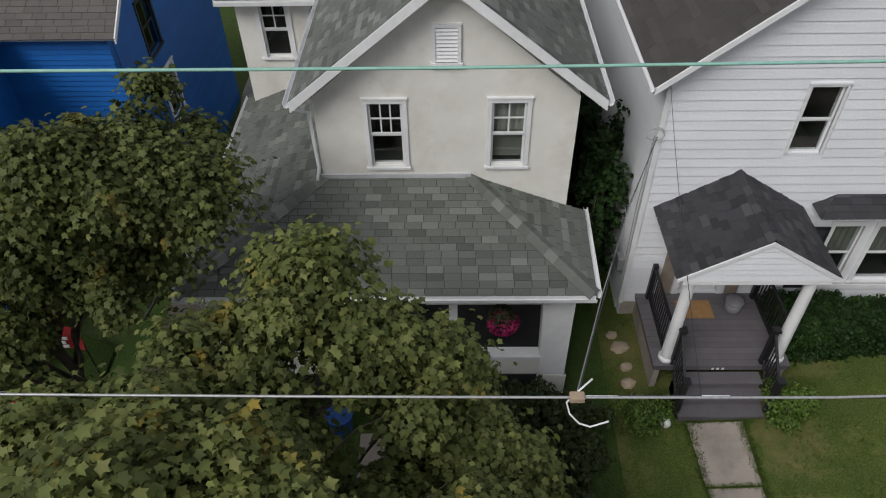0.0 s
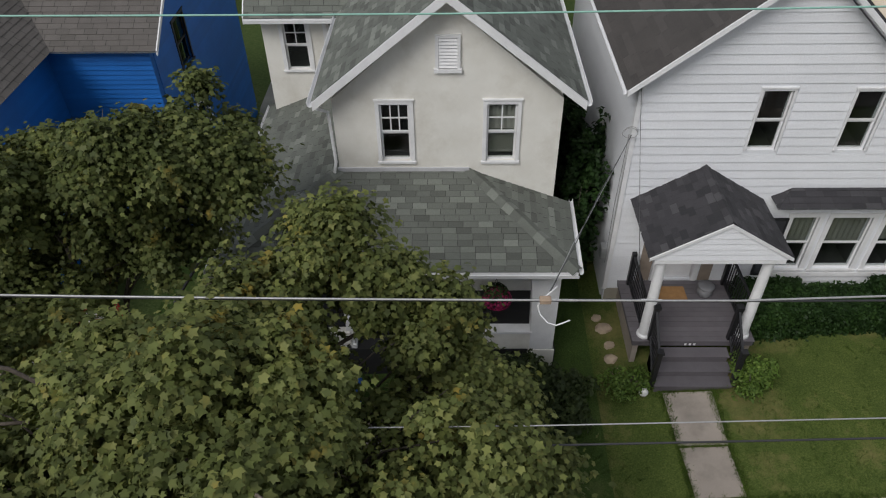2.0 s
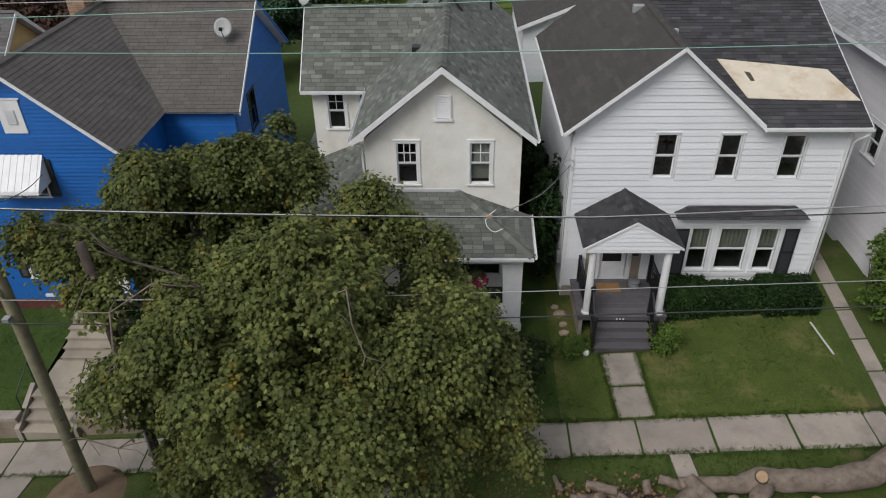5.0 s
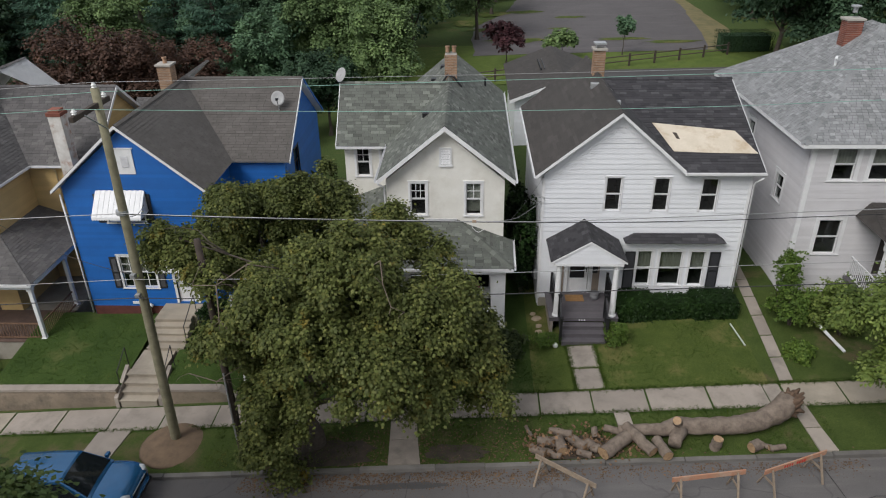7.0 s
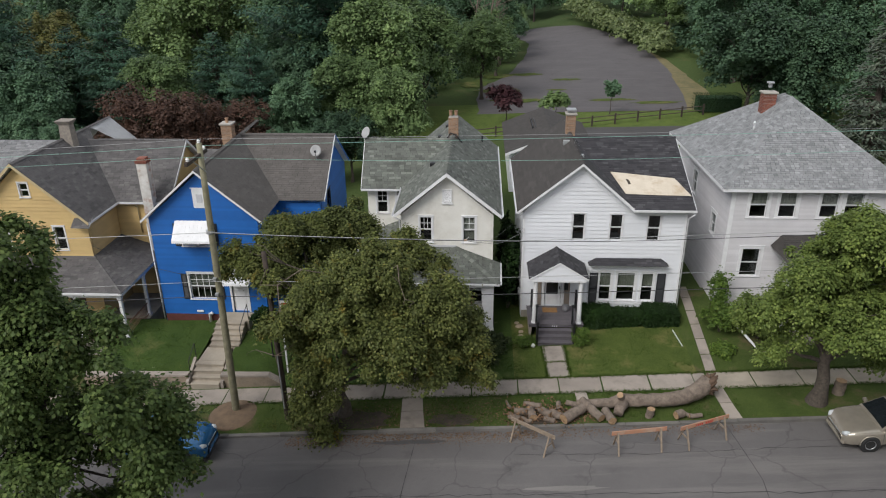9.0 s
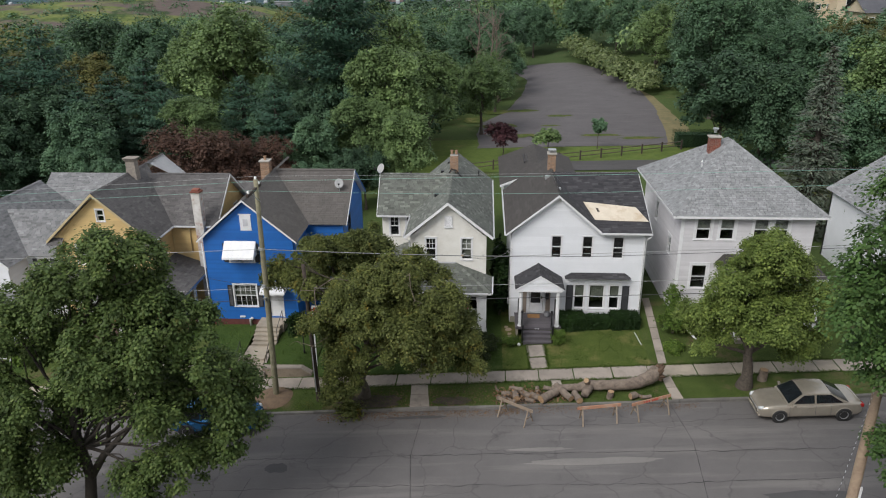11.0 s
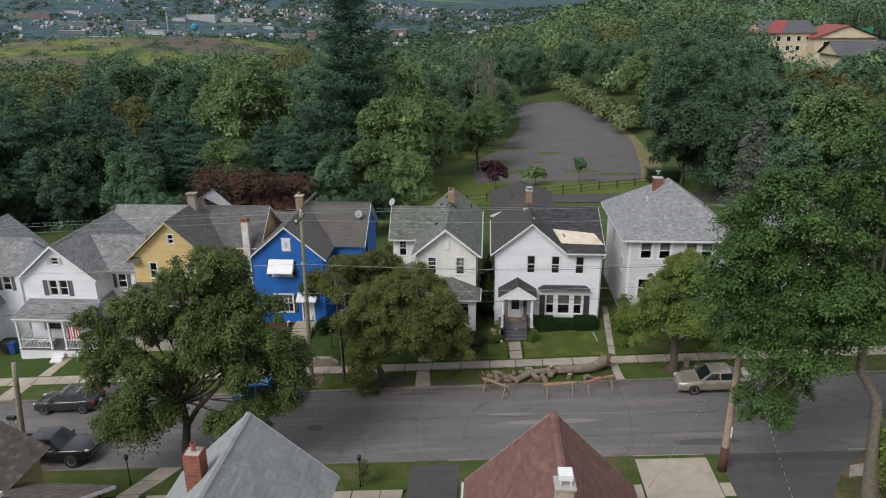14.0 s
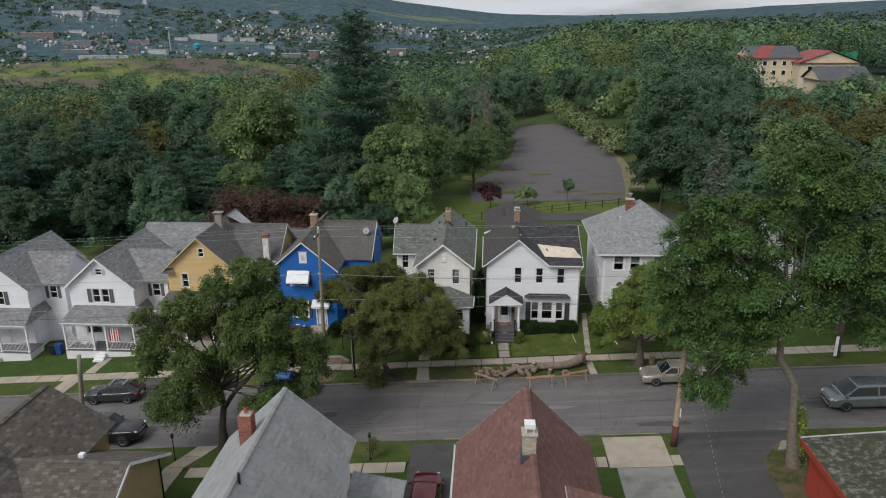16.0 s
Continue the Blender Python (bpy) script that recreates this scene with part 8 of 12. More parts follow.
def shrub(name, label, x, y, rx, ry, h, mat, leaves, size, seed, z=None, category="shrub", n=7, group=""):
    rs = np.random.RandomState(seed)
    z = lawn(x, y) if z is None else z
    t = thing(name, label, category, (x, y, z), group)
    g = Geo()
    for _ in range(7):
        d = rs.uniform(-0.6, 0.6, 2)
        limb(g, (x + 0.1 * d[0], y + 0.1 * d[1], z - 0.05), (x + d[0] * rx, y + d[1] * ry, z + h * rs.uniform(0.5, 0.85)), 0.025, 0.006, rs, n=3, sides=5)
    part("stem", g, BARK, t, kind="stuff")
    bl = lobes(seed, (x, y, z + h * 0.52), rx, ry, h * 0.52, n, 0.55)
    pts, out = spray_points(rs, bl, leaves, 8, 0.09, 18, 0.2, 0.1)
    pts[:, 2] = np.maximum(pts[:, 2], z + 0.02)
    part("foliage", leaf_mesh(pts, out, size, DIAMOND, rs), mat, t, kind="stuff")
    return t


# the big street maple before the stucco house, and the second one behind it towards the blue house
maple = broadleaf("maple_tree", "large dull-green street maple with yellowing tips before the stucco house", (-4.3, 3.1, SZ(-4.3) + 0.1), 2.2, 0.24,
          [(-4.2, 2.6, 5.8, 1.8, 1.6, 1.6), (-2.4, 2.4, 6.4, 1.6, 1.6, 1.5), (-0.5, 2.7, 5.3, 1.5, 1.4, 1.3), (0.7, 3.2, 3.6, 1.2, 1.3, 1.3), (0.0, 5.0, 4.5, 1.0, 1.0, 1.0), (-2.9, 4.0, 6.0, 1.1, 0.9, 1.1),
           (-5.6, 3.2, 3.6, 1.2, 1.3, 1.4), (-5.0, 1.5, 2.2, 1.3, 1.0, 1.3), (-2.6, 1.0, 4.2, 1.6, 1.2, 1.4), (-3.6, 0.8, 5.2, 1.3, 1.0, 1.2), (-0.6, 2.0, 3.2, 1.4, 1.1, 1.0), (-5.4, 4.2, 5.2, 1.1, 1.0, 1.1), (0.6, 4.2, 2.8, 1.0, 1.0, 0.9), (-2.0, 5.2, 6.5, 0.9, 0.9, 0.75), (-0.8, 5.0, 5.9, 0.9, 0.9, 0.85), (-1.5, 5.3, 6.6, 0.7, 0.7, 0.6),
           (0.05, 4.4, 4.5, 0.9, 0.9, 0.9), (0.4, 3.5, 4.6, 0.8, 0.9, 0.8), (-2.2, 3.3, 3.4, 1.4, 1.2, 1.2), (-6.1, 1.9, 4.9, 1.0, 1.0, 0.9), (-7.3, 3.5, 6.0, 1.0, 0.9, 0.8), (-5.3, 1.5, 0.9, 0.9, 0.8, 1.1), (-5.6, 1.5, 2.5, 0.9, 0.8, 0.9), (-8.5, 4.0, 6.9, 0.6, 0.6, 0.5), (1.5, 3.0, 2.3, 0.9, 0.9, 0.8), (-2.1, 4.5, 5.0, 0.7, 0.7, 0.7)],
          175000, 0.106, MAPLE, MAPLE_LEAF, 11, twigs=3, plume=0.44, loose=0.46)
rd = np.random.RandomState(77)
for path in ([(-1.9, 1.5, 7.2), (-1.45, 1.0, 7.75), (-1.4, 0.9, 7.1), (-1.2, 0.75, 6.5), (-0.85, 0.75, 6.35)], [(-4.6, 2.6, 6.6), (-5.4, 2.3, 6.9), (-6.4, 2.3, 6.2), (-7.1, 2.3, 6.2)], [(-6.4, 2.3, 6.2), (-6.2, 1.6, 5.5), (-5.7, 1.4, 4.9)], [(-5.4, 1.6, 4.2), (-6.4, 1.1, 3.7), (-7.2, 1.2, 3.9)]):
    g = Geo().tube(path, [0.022] + [0.018 - 0.003 * k for k in range(len(path) - 1)], 6)
    for k in range(5):
        a = np.array(path[1 + k % (len(path) - 1)])
        limb(g, a, a + rd.normal(0, 0.33, 3) + np.array([0, -0.1, -0.15]), 0.011, 0.004, rd, n=3, sides=4)
    part("dead_branch", g, DEADWOOD, maple, "bare grey dead branch", smooth=True)
broadleaf("maple_tree", "dull-green maple with a bushy crown beside the blue house", (-6.4, 6.9, lawn(-6.4, 6.9)), 2.4, 0.18,
          [(-7.5, 7.4, 5.7, 1.5, 1.3, 1.2), (-5.9, 7.7, 6.3, 1.3, 1.2, 1.1), (-5.3, 7.5, 6.9, 1.0, 0.9, 0.75), (-4.6, 8.5, 6.7, 1.0, 1.0, 0.9), (-4.2, 7.9, 5.8, 0.95, 0.95, 0.9), (-9.0, 6.8, 4.9, 1.1, 1.1, 0.9), (-5.2, 7.0, 5.2, 0.9, 0.8, 0.8), (-6.9, 6.2, 4.9, 1.0, 0.9, 0.8), (-9.7, 6.6, 5.3, 0.8, 0.8, 0.7), (-8.1, 6.0, 5.3, 0.9, 0.8, 0.8), (-6.8, 6.9, 6.7, 1.0, 0.9, 0.8)],
          92000, 0.105, MAPLE, MAPLE_LEAF, 12, plume=0.42, loose=0.46)
# across the street
near_maple = broadleaf("maple_tree", "broad dark-green maple with a forked trunk on the near verge", (-13.85, -7.3, SZ(-13.85) + 0.1), 6.4, 0.28,
          [(-10.6, -7.0, 11.2, 1.8, 1.8, 1.5), (-12.9, -6.6, 10.2, 1.8, 1.9, 1.5), (-15.4, -7.0, 9.2, 1.6, 1.7, 1.2), (-9.2, -7.3, 8.9, 1.8, 1.8, 1.6), (-8.2, -7.0, 6.4, 1.5, 1.6, 1.5), (-11.3, -8.2, 8.6, 2.0, 1.7, 1.4), (-17.3, -7.0, 7.4, 1.6, 1.7, 1.1), (-18.2, -7.2, 8.8, 0.8, 0.9, 0.5),
           (-18.1, -7.2, 5.2, 1.2, 1.4, 1.1), (-17.0, -7.4, 3.0, 1.4, 1.3, 1.3), (-14.6, -5.6, 7.4, 1.7, 1.4, 1.2), (-9.8, -5.8, 5.6, 1.4, 1.2, 1.2), (-9.4, -7.8, 3.5, 1.4, 1.3, 1.2), (-7.6, -7.2, 4.7, 1.2, 1.2, 1.1), (-15.0, -8.4, 6.0, 1.5, 1.3, 1.1), (-15.5, -8.0, 2.8, 1.1, 1.0, 1.0), (-11.8, -5.8, 9.0, 1.6, 1.3, 1.2), (-7.5, -6.5, 6.2, 0.9, 0.9, 0.8),
           (-10.8, -8.0, 2.9, 1.1, 1.0, 0.9), (-15.6, -8.2, 4.3, 1.1, 1.0, 0.9), (-10.0, -8.4, 6.4, 1.3, 1.1, 1.1), (-16.6, -7.0, 1.8, 0.8, 0.8, 0.8), (-14.4, -6.0, 4.6, 1.1, 0.9, 0.9), (-11.4, -6.2, 6.2, 1.3, 1.0, 1.0), (-12.9, -8.0, 6.6, 1.2, 1.0, 0.8), (-14.7, -7.9, 3.4, 0.9, 0.8, 0.8)],
          165000, 0.125, MAPLE2, DIAMOND, 13, plume=0.46, loose=0.42, bark=DARK_BARK,
          spine=[(-13.85, -7.3, SZ(-13.85) + 0.1), (-13.8, -7.3, 0.9), (-13.55, -7.3, 2.4), (-13.75, -7.3, 4.4), (-13.7, -7.2, 6.2), (-12.9, -7.0, 8.6), (-11.6, -6.9, 11.2)])
for path, r0 in (([(-13.58, -7.3, 2.2), (-12.8, -7.35, 3.4), (-11.75, -7.4, 4.5), (-10.6, -7.4, 5.9), (-9.6, -7.3, 8.2)], 0.17), ([(-13.6, -7.3, 2.7), (-14.3, -7.4, 4.2), (-15.4, -7.4, 5.6), (-16.8, -7.1, 7.0)], 0.11), ([(-12.6, -7.35, 3.6), (-12.3, -7.1, 5.4), (-11.6, -7.0, 7.2), (-11.0, -7.0, 9.6)], 0.1)):
    part("limb", Geo().tube(path, [r0 * (1 - 0.7 * k / (len(path) - 1)) for k in range(len(path))], 9), DARK_BARK, near_maple, smooth=True)
broadleaf("street_tree", "yellow-green street tree before the grey house", (15.6, 2.95, SZ(15.6) + 0.1), 2.6, 0.3,
          [(15.9, 3.0, 7.9, 1.6, 1.5, 1.3), (14.5, 3.2, 6.4, 1.5, 1.5, 1.4), (16.9, 3.6, 6.9, 1.7, 1.7, 1.5), (18.0, 3.2, 5.6, 1.5, 1.5, 1.3), (14.3, 3.4, 4.4, 1.2, 1.3, 1.1), (16.0, 2.0, 5.0, 1.7, 1.3, 1.2), (17.9, 2.6, 4.0, 1.3, 1.3, 1.1), (16.3, 4.6, 4.8, 1.6, 1.3, 1.3), (12.7, 3.1, 5.0, 0.8, 0.9, 0.7), (13.2, 2.6, 3.2, 0.7, 0.8, 0.7)],
          120000, 0.11, YELLOWGREEN, DIAMOND, 14, plume=0.45, loose=0.46)
corner_tree = broadleaf("street_tree", "tall leafy green tree with a bent trunk on the near corner", (21.95, -10.4, SZ(22) + 0.15), 12.6, 0.33,
          [(18.0, -9.6, 15.4, 2.6, 2.4, 2.2), (20.6, -10.0, 18.4, 2.3, 2.3, 2.2), (22.6, -10.0, 15.2, 2.3, 2.4, 2.2), (16.2, -9.0, 12.4, 2.0, 2.0, 1.7), (18.6, -10.8, 12.0, 2.4, 2.2, 1.8), (23.6, -9.4, 12.4, 1.8, 2.0, 1.4), (15.2, -8.6, 9.8, 1.4, 1.6, 1.3),
           (17.2, -8.8, 8.6, 1.9, 1.8, 1.4), (16.4, -9.4, 5.8, 1.2, 1.3, 1.3), (19.2, -8.6, 10.6, 1.4, 1.3, 1.1), (18.4, -8.2, 6.4, 1.2, 1.2, 1.1), (24.8, -10.4, 14.0, 2.0, 2.0, 1.8), (25.4, -10.0, 10.4, 1.7, 1.8, 1.5), (16.2, -9.4, 15.8, 1.7, 1.7, 1.6), (22.6, -10.0, 18.0, 1.9, 1.9, 1.7), (14.6, -9.2, 13.0, 1.4, 1.5, 1.3), (14.6, -9.0, 11.0, 1.3, 1.4, 1.2), (16.8, -9.2, 11.4, 1.5, 1.4, 1.3), (17.9, -9.2, 13.4, 1.6, 1.5, 1.4), (14.9, -9.2, 15.4, 1.2, 1.3, 1.1), (18.9, -9.6, 9.6, 1.3, 1.2, 1.1), (21.3, -10.6, 12.2, 1.6, 1.3, 1.4), (16.8, -8.8, 5.4, 1.4, 1.3, 1.3)],
          190000, 0.125, BRIGHT, DIAMOND, 15, bark=PALE_BARK, plume=0.5, flare=1.35, spine=[(21.95, -10.4, SZ(22) + 0.15), (21.6, -10.4, 3.6), (21.25, -10.4, 6.7), (20.75, -10.4, 7.5), (20.25, -10.4, 8.2), (20.1, -10.35, 10.2), (20.05, -10.3, 12.0), (19.85, -10.2, 14.8), (19.8, -10.1, 17.6)])

rvn = np.random.RandomState(51)
nv = 1700
zz = np.concatenate([rvn.normal(4.3, 0.75, nv // 2), rvn.uniform(1.6, 5.2, nv - nv // 2)])
vx = np.interp(zz, [1.5, 3.5, 6.2], [22.0, 21.7, 21.35])
va = rvn.uniform(-1.3, 0.9, nv)
vr = 0.22 + np.abs(rvn.normal(0, 0.16, nv)) + 0.35 * np.exp(-((zz - 4.4) / 0.7) ** 2) * rvn.uniform(0, 1, nv)
vo = np.stack([np.cos(va), np.sin(va), 0.3 + 0 * va], 1)
vp = np.stack([vx + vr * np.cos(va), -10.4 + vr * np.sin(va), zz], 1)
part("climbing_vine", leaf_mesh(vp, vo, 0.13, DIAMOND, rvn), YELLOWGREEN, corner_tree, "bright yellow-green vine on the trunk")

# woods behind the houses: a few kinds, each built once and copied at other sizes and turns
def kind_of_tree(name, label, mat, seed, h, r, leaves, size, n=11, plume=0.85):
    return broadleaf(name, label, (0, 0, 0), h * 0.32, 0.02 * h, lobes(seed, (0, 0, h * 0.6), r, r, h * 0.42, n, 0.4), leaves, size, mat, CLUMP, seed, twigs=2, plume=plume)


# the first four stand near the houses and have the finer leaves
KINDS = {
    "near": kind_of_tree("woodland_tree", "mid-green woodland tree behind the houses", WOODS, 61, 12.5, 4.7, 25000, 0.24, 12, 0.75),
    "nearl": kind_of_tree("woodland_tree", "light yellowish-green woodland tree", WOODS_LIGHT, 62, 13.5, 4.6, 26000, 0.235, 13, 0.75),
    "neard": kind_of_tree("woodland_tree", "dark green round-crowned tree", WOODS_DARK, 63, 11.5, 4.7, 25000, 0.24, 12, 0.75),
    "maroon": kind_of_tree("copper_beech", "spreading maroon-leaved tree behind the yellow house", MAROON, 35, 8.2, 5.6, 30000, 0.19, 15, 0.6),
    "dec": kind_of_tree("woodland_tree", "mid-green woodland tree behind the houses", WOODS, 31, 13.0, 4.6, 19000, 0.24),
    "dec2": kind_of_tree("woodland_tree", "mid-green woodland tree behind the houses", WOODS, 37, 12.0, 5.0, 19000, 0.24, 13),
    "decl": kind_of_tree("woodland_tree", "light yellowish-green woodland tree", WOODS_LIGHT, 32, 14.0, 4.6, 19000, 0.235),
    "dmap": kind_of_tree("woodland_tree", "dark green round-crowned tree", WOODS_DARK, 33, 11.0, 4.6, 19000, 0.24),
    "brown": kind_of_tree("woodland_tree", "woodland tree turning russet", RUSSET, 34, 12.0, 4.6, 19000, 0.24),
    "willow": kind_of_tree("woodland_tree", "tall feathery grey-green tree beside the parking lot", WOODS, 36, 18.0, 6.2, 46000, 0.22, 24, 0.7),
    "pine": conifer("pine_tree", "tall dark blue-green white pine", (0, 0, 0), 16.0, 7.4, NEEDLES, 41, 14, 8, 0.37, 0.5, bare=0.04, droop=0.1, n_leaf=420, point=0.6, spray=0.34, puff=0.15, lift=0.12),
}
PLACES = [
    ("pine", -48, 50, 1.0), ("pine", -56.4, 46, 0.92), ("pine", -60, 40, 0.8), ("pine", -41.8, 52, 0.7), ("pine", -40, 42, 0.68), ("pine", -33, 46, 0.62), ("pine", -66, 52, 1.0), ("pine", -52, 41, 0.6),
    ("pine", -25.5, 50, 0.7), ("pine", -20.0, 44, 0.62),
    ("maroon", -24.6, 33, 1.0), ("maroon", -20.2, 35, 0.85), ("decl", -31.7, 66, 1.35), ("decl", -38.8, 72, 1.15), ("dec", -50, 78, 1.15), ("dmap", -61.8, 95, 1.45), ("dec2", -65, 80, 1.05), ("brown", -56, 72, 1.0), ("brown", -79.7, 90, 1.0),
    ("dec", -85, 85, 1.05), ("decl", -72, 70, 0.9), ("dmap", -44, 88, 1.25), ("dec2", -30, 92, 1.2), ("decl", -22, 84, 1.15), ("dec", -24, 58, 0.85), ("dmap", -35, 54, 0.75),
    ("decl", -8.8, 48, 1.0), ("decl", -4.9, 56, 0.95), ("decl", 1.5, 64, 0.78), ("decl", -11, 42, 0.72), ("dec2", -15, 40, 0.72), ("decl", -5.2, 35, 0.64), ("dmap", -9.0, 33.0, 0.55), ("dec", -21, 46, 0.6), ("dec", -13.5, 52, 0.9),
    ("dec", 5.0, 98, 0.85), ("decl", 3.5, 80, 0.72), ("decl", 5.6, 106, 0.7), ("dec2", -0.5, 110, 1.2), ("dec", -7.5, 90, 1.15), ("decl", -12.8, 80, 1.2), ("dmap", 2.0, 128, 1.3), ("dec", 6.0, 140, 1.1),
    ("dec", 14.2, 162, 0.95), ("dmap", 8.0, 170, 1.2), ("dec2", 24.8, 157, 1.1), ("dec", 31.9, 142, 1.05), ("dec", 38, 128, 1.1), ("decl", 34.5, 112, 1.05), ("dmap", 40, 105, 1.1), ("dec2", 46, 118, 1.15),
    ("willow", 33.6, 72, 1.12), ("willow", 42.3, 85, 1.0), ("willow", 38.0, 63, 0.85), ("dmap", 27.6, 49, 1.08), ("dmap", 31.0, 46, 0.9), ("dec", 50, 95, 1.0), ("brown", 52, 75, 1.05), ("brown", 56.3, 68, 1.05), ("brown", 66.6, 75, 1.05),
    ("dec", 79, 110, 1.0), ("dec2", 43, 60, 1.1), ("decl", 43.4, 45, 1.05), ("dec", 35.2, 38, 0.82), ("dmap", 49, 52, 1.0), ("dec", 60, 52, 1.0), ("brown", 62, 60, 0.95), ("decl", 53, 40, 0.95), ("dec2", 68, 95, 1.1), ("dec", 58, 110, 1.15), ("dmap", 90, 95, 1.1),
    ("dec", 36.5, 19, 1.0), ("dmap", 41, 15, 1.1), ("dec2", 46, 24, 1.1), ("dmap", 34.0, 10.5, 1.15), ("dec", 52, 30, 1.0), ("dmap", 47, 8, 1.05),
    ("dec", -30, 30, 0.55), ("dec2", -36, 34, 0.6), ("dmap", -44, 34, 0.6), ("dec", -13.0, 30.5, 0.5), ("dec2", 4.4, 92, 0.5), ("decl", 7.5, 116, 0.55),
    ("dmap", 32.5, 7.4, 0.95), ("dmap", 38.5, 6.5, 1.0), ("dmap", -47, 40, 0.9), ("dec", -38, 38, 0.8), ("dmap", -54, 35, 0.8), ("dmap", -43.5, 46, 1.0), ("decl", -29, 44, 0.75), ("dmap", -62, 46, 1.0), ("pine", -36, 49, 0.85), ("pine", -53.5, 50, 0.95), ("dmap", -17.5, 50, 0.8),
]
rt = random.Random(21)
first = set()
for k, x, y, s in PLACES:
    if y < 62:
        k = {"dec": "near", "dec2": "near", "decl": "nearl", "dmap": "neard"}.get(k, k)
    m = Matrix.Translation((x, y, land(x, y) - 0.1)) @ Matrix.Rotation(rt.uniform(0, 6.28), 4, "Z")
    if k not in first:
        first.add(k)
        KINDS[k].matrix_basis = m
        KINDS[k].scale = (s, s, s * rt.uniform(0.95, 1.05))
    else:
        c = copy_thing(KINDS[k], m)
        c.scale = (s, s, s * rt.uniform(0.92, 1.08))
conifer("pine_tree", "very tall white pine rising over the woods", (-15.3, 56, land(-15.3, 56)), 27.4, 11.5, NEEDLES, 42, 16, 7, 0.42, 0.62, bare=0.1, droop=0.0, n_leaf=1250, point=0.5, spray=0.36, puff=0.24, lift=0.3)
conifer("spruce_tree", "grey-green spruce with a brown tip behind the grey house", (27.2, 25.1, land(27.2, 25.1)), 14.2, 4.3, SPRUCE, 43, 26, 12, 0.3, 0.25, bare=0.05, n_leaf=80, spray=0.26)


def bare_tree(label, x, y, h, seed):
    """A dead tree: a pale leaning trunk, bare limbs and twigs."""
    rs = np.random.RandomState(seed)
    z = land(x, y)
    t = thing("dead_tree", label, "tree", (x, y, z), "dead trees beside the lot")
    g = Geo()
    trunk = limb(g, (x, y, z - 0.3), (x + rs.normal(0, 0.5), y, z + h), 0.2, 0.04, rs, 0.06, 8)
    part("trunk", g, DEADWOOD, t, smooth=True)
    for k in range(11):
        g = Geo()
        a = trunk[3 + k % 5]
        d = np.array([rs.normal(0, 1), rs.normal(0, 0.6), rs.uniform(0.7, 1.6)])
        e = a + d / np.linalg.norm(d) * rs.uniform(0.18, 0.34) * h
        p = limb(g, a, e, 0.07, 0.025, rs, 0.15, 5, 5)
        for _ in range(4):
            q = p[rs.randint(2, 6)]
            limb(g, q, q + rs.normal(0, 0.5, 3) + np.array([0, 0, 0.7]), 0.03, 0.01, rs, 0.15, 3, 4)
        part("limb", g, DEADWOOD, t)


for k_, (x, y, h_) in enumerate(((0.5, 82.0, 15.0), (2.6, 86.0, 14.0), (4.0, 90.0, 12.5))):
    bare_tree("bare pale dead tree among the woods beside the lot", x, y, h_, 301 + k_)


# farther woods: crowns by the thousand
def forest(name, label, mat, spots, seed, leaf, per):
    rs = np.random.RandomState(seed)
    P, O = [], []
    for x, y, z, r, h in spots:
        d = rs.normal(0, 1, (per, 3))
        d[:, 2] = np.abs(d[:, 2]) * 0.9 - 0.15
        d /= np.linalg.norm(d, axis=1, keepdims=True)
        lump = 1 + 0.25 * np.sin(d[:, 0:1] * 5 + x) * np.cos(d[:, 1:2] * 5 + y)
        P.append(np.array([x, y, z + h * 0.5]) + d * lump * np.array([r, r, h * 0.5]) * rs.uniform(0.8, 1.0, (per, 1)))
        O.append(d)
    P, O = np.concatenate(P), np.concatenate(O)
    sz = np.repeat([s[3] for s in spots], per)[:, None, None]
    v = leaf_arrays(rs, P, O, 1.0, CLUMP)
    v = (v.reshape(-1, 4, 3) - P[:, None, :]) * (leaf * sz) + P[:, None, :]
    ob = part(name, (v.reshape(-1, 3), np.arange(len(P) * 4).reshape(-1, 4)), mat, None, label, kind="stuff")
    return tagged(ob, "", "woods")


rf = random.Random(8)
SPOTS = {0: [], 1: [], 2: [], 3: []}
NEARER = {0: [], 1: [], 2: [], 3: []}
for i in range(4200):
    close = i < 1300
    b, r = rf.uniform(-0.72, 0.72), (150 + 260 * rf.uniform(0, 1) ** 0.8 if close else 390 + 760 * rf.uniform(0, 1) ** 1.3)
    x, y = b * r, math.sqrt(1 - b * b * 0.6) * r - 48
    if y < 100 or (x > 0 and x < 34 and y < 155) or (y < 235 and 0.36 < x / (y + 48) < 0.62 and y > 130):
        continue
    if math.hypot((x + 260) / 190.0, (y - 450) / 150.0) < 1.05:
        continue
    s = rf.uniform(3.4, 6.0) * (1 + r / 1400)
    kind = rf.choice((0, 0, 0, 1, 1, 2, 2, 3) if noise.noise((x * 0.02, y * 0.02, 0)) > -0.1 else (0, 2, 2, 2, 1))
    (NEARER if close else SPOTS)[kind].append((x, y, land(x, y) - 1, s, rf.uniform(1.9, 2.7) * s))
for k, (name, label, mat) in enumerate((("woods_mid", "mid-green woods on the slope", WOODS), ("woods_light", "lighter green woods on the slope", WOODS_LIGHT), ("woods_dark", "dark green woods on the slope", WOODS_DARK), ("woods_russet", "scattered russet crowns in the woods", RUSSET))):
    forest(name, label, mat, NEARER[k], 61 + k, 0.105, 620)
    forest(name + "_beyond", label.replace("slope", "far slope"), mat, SPOTS[k], 51 + k, 0.3, 60)
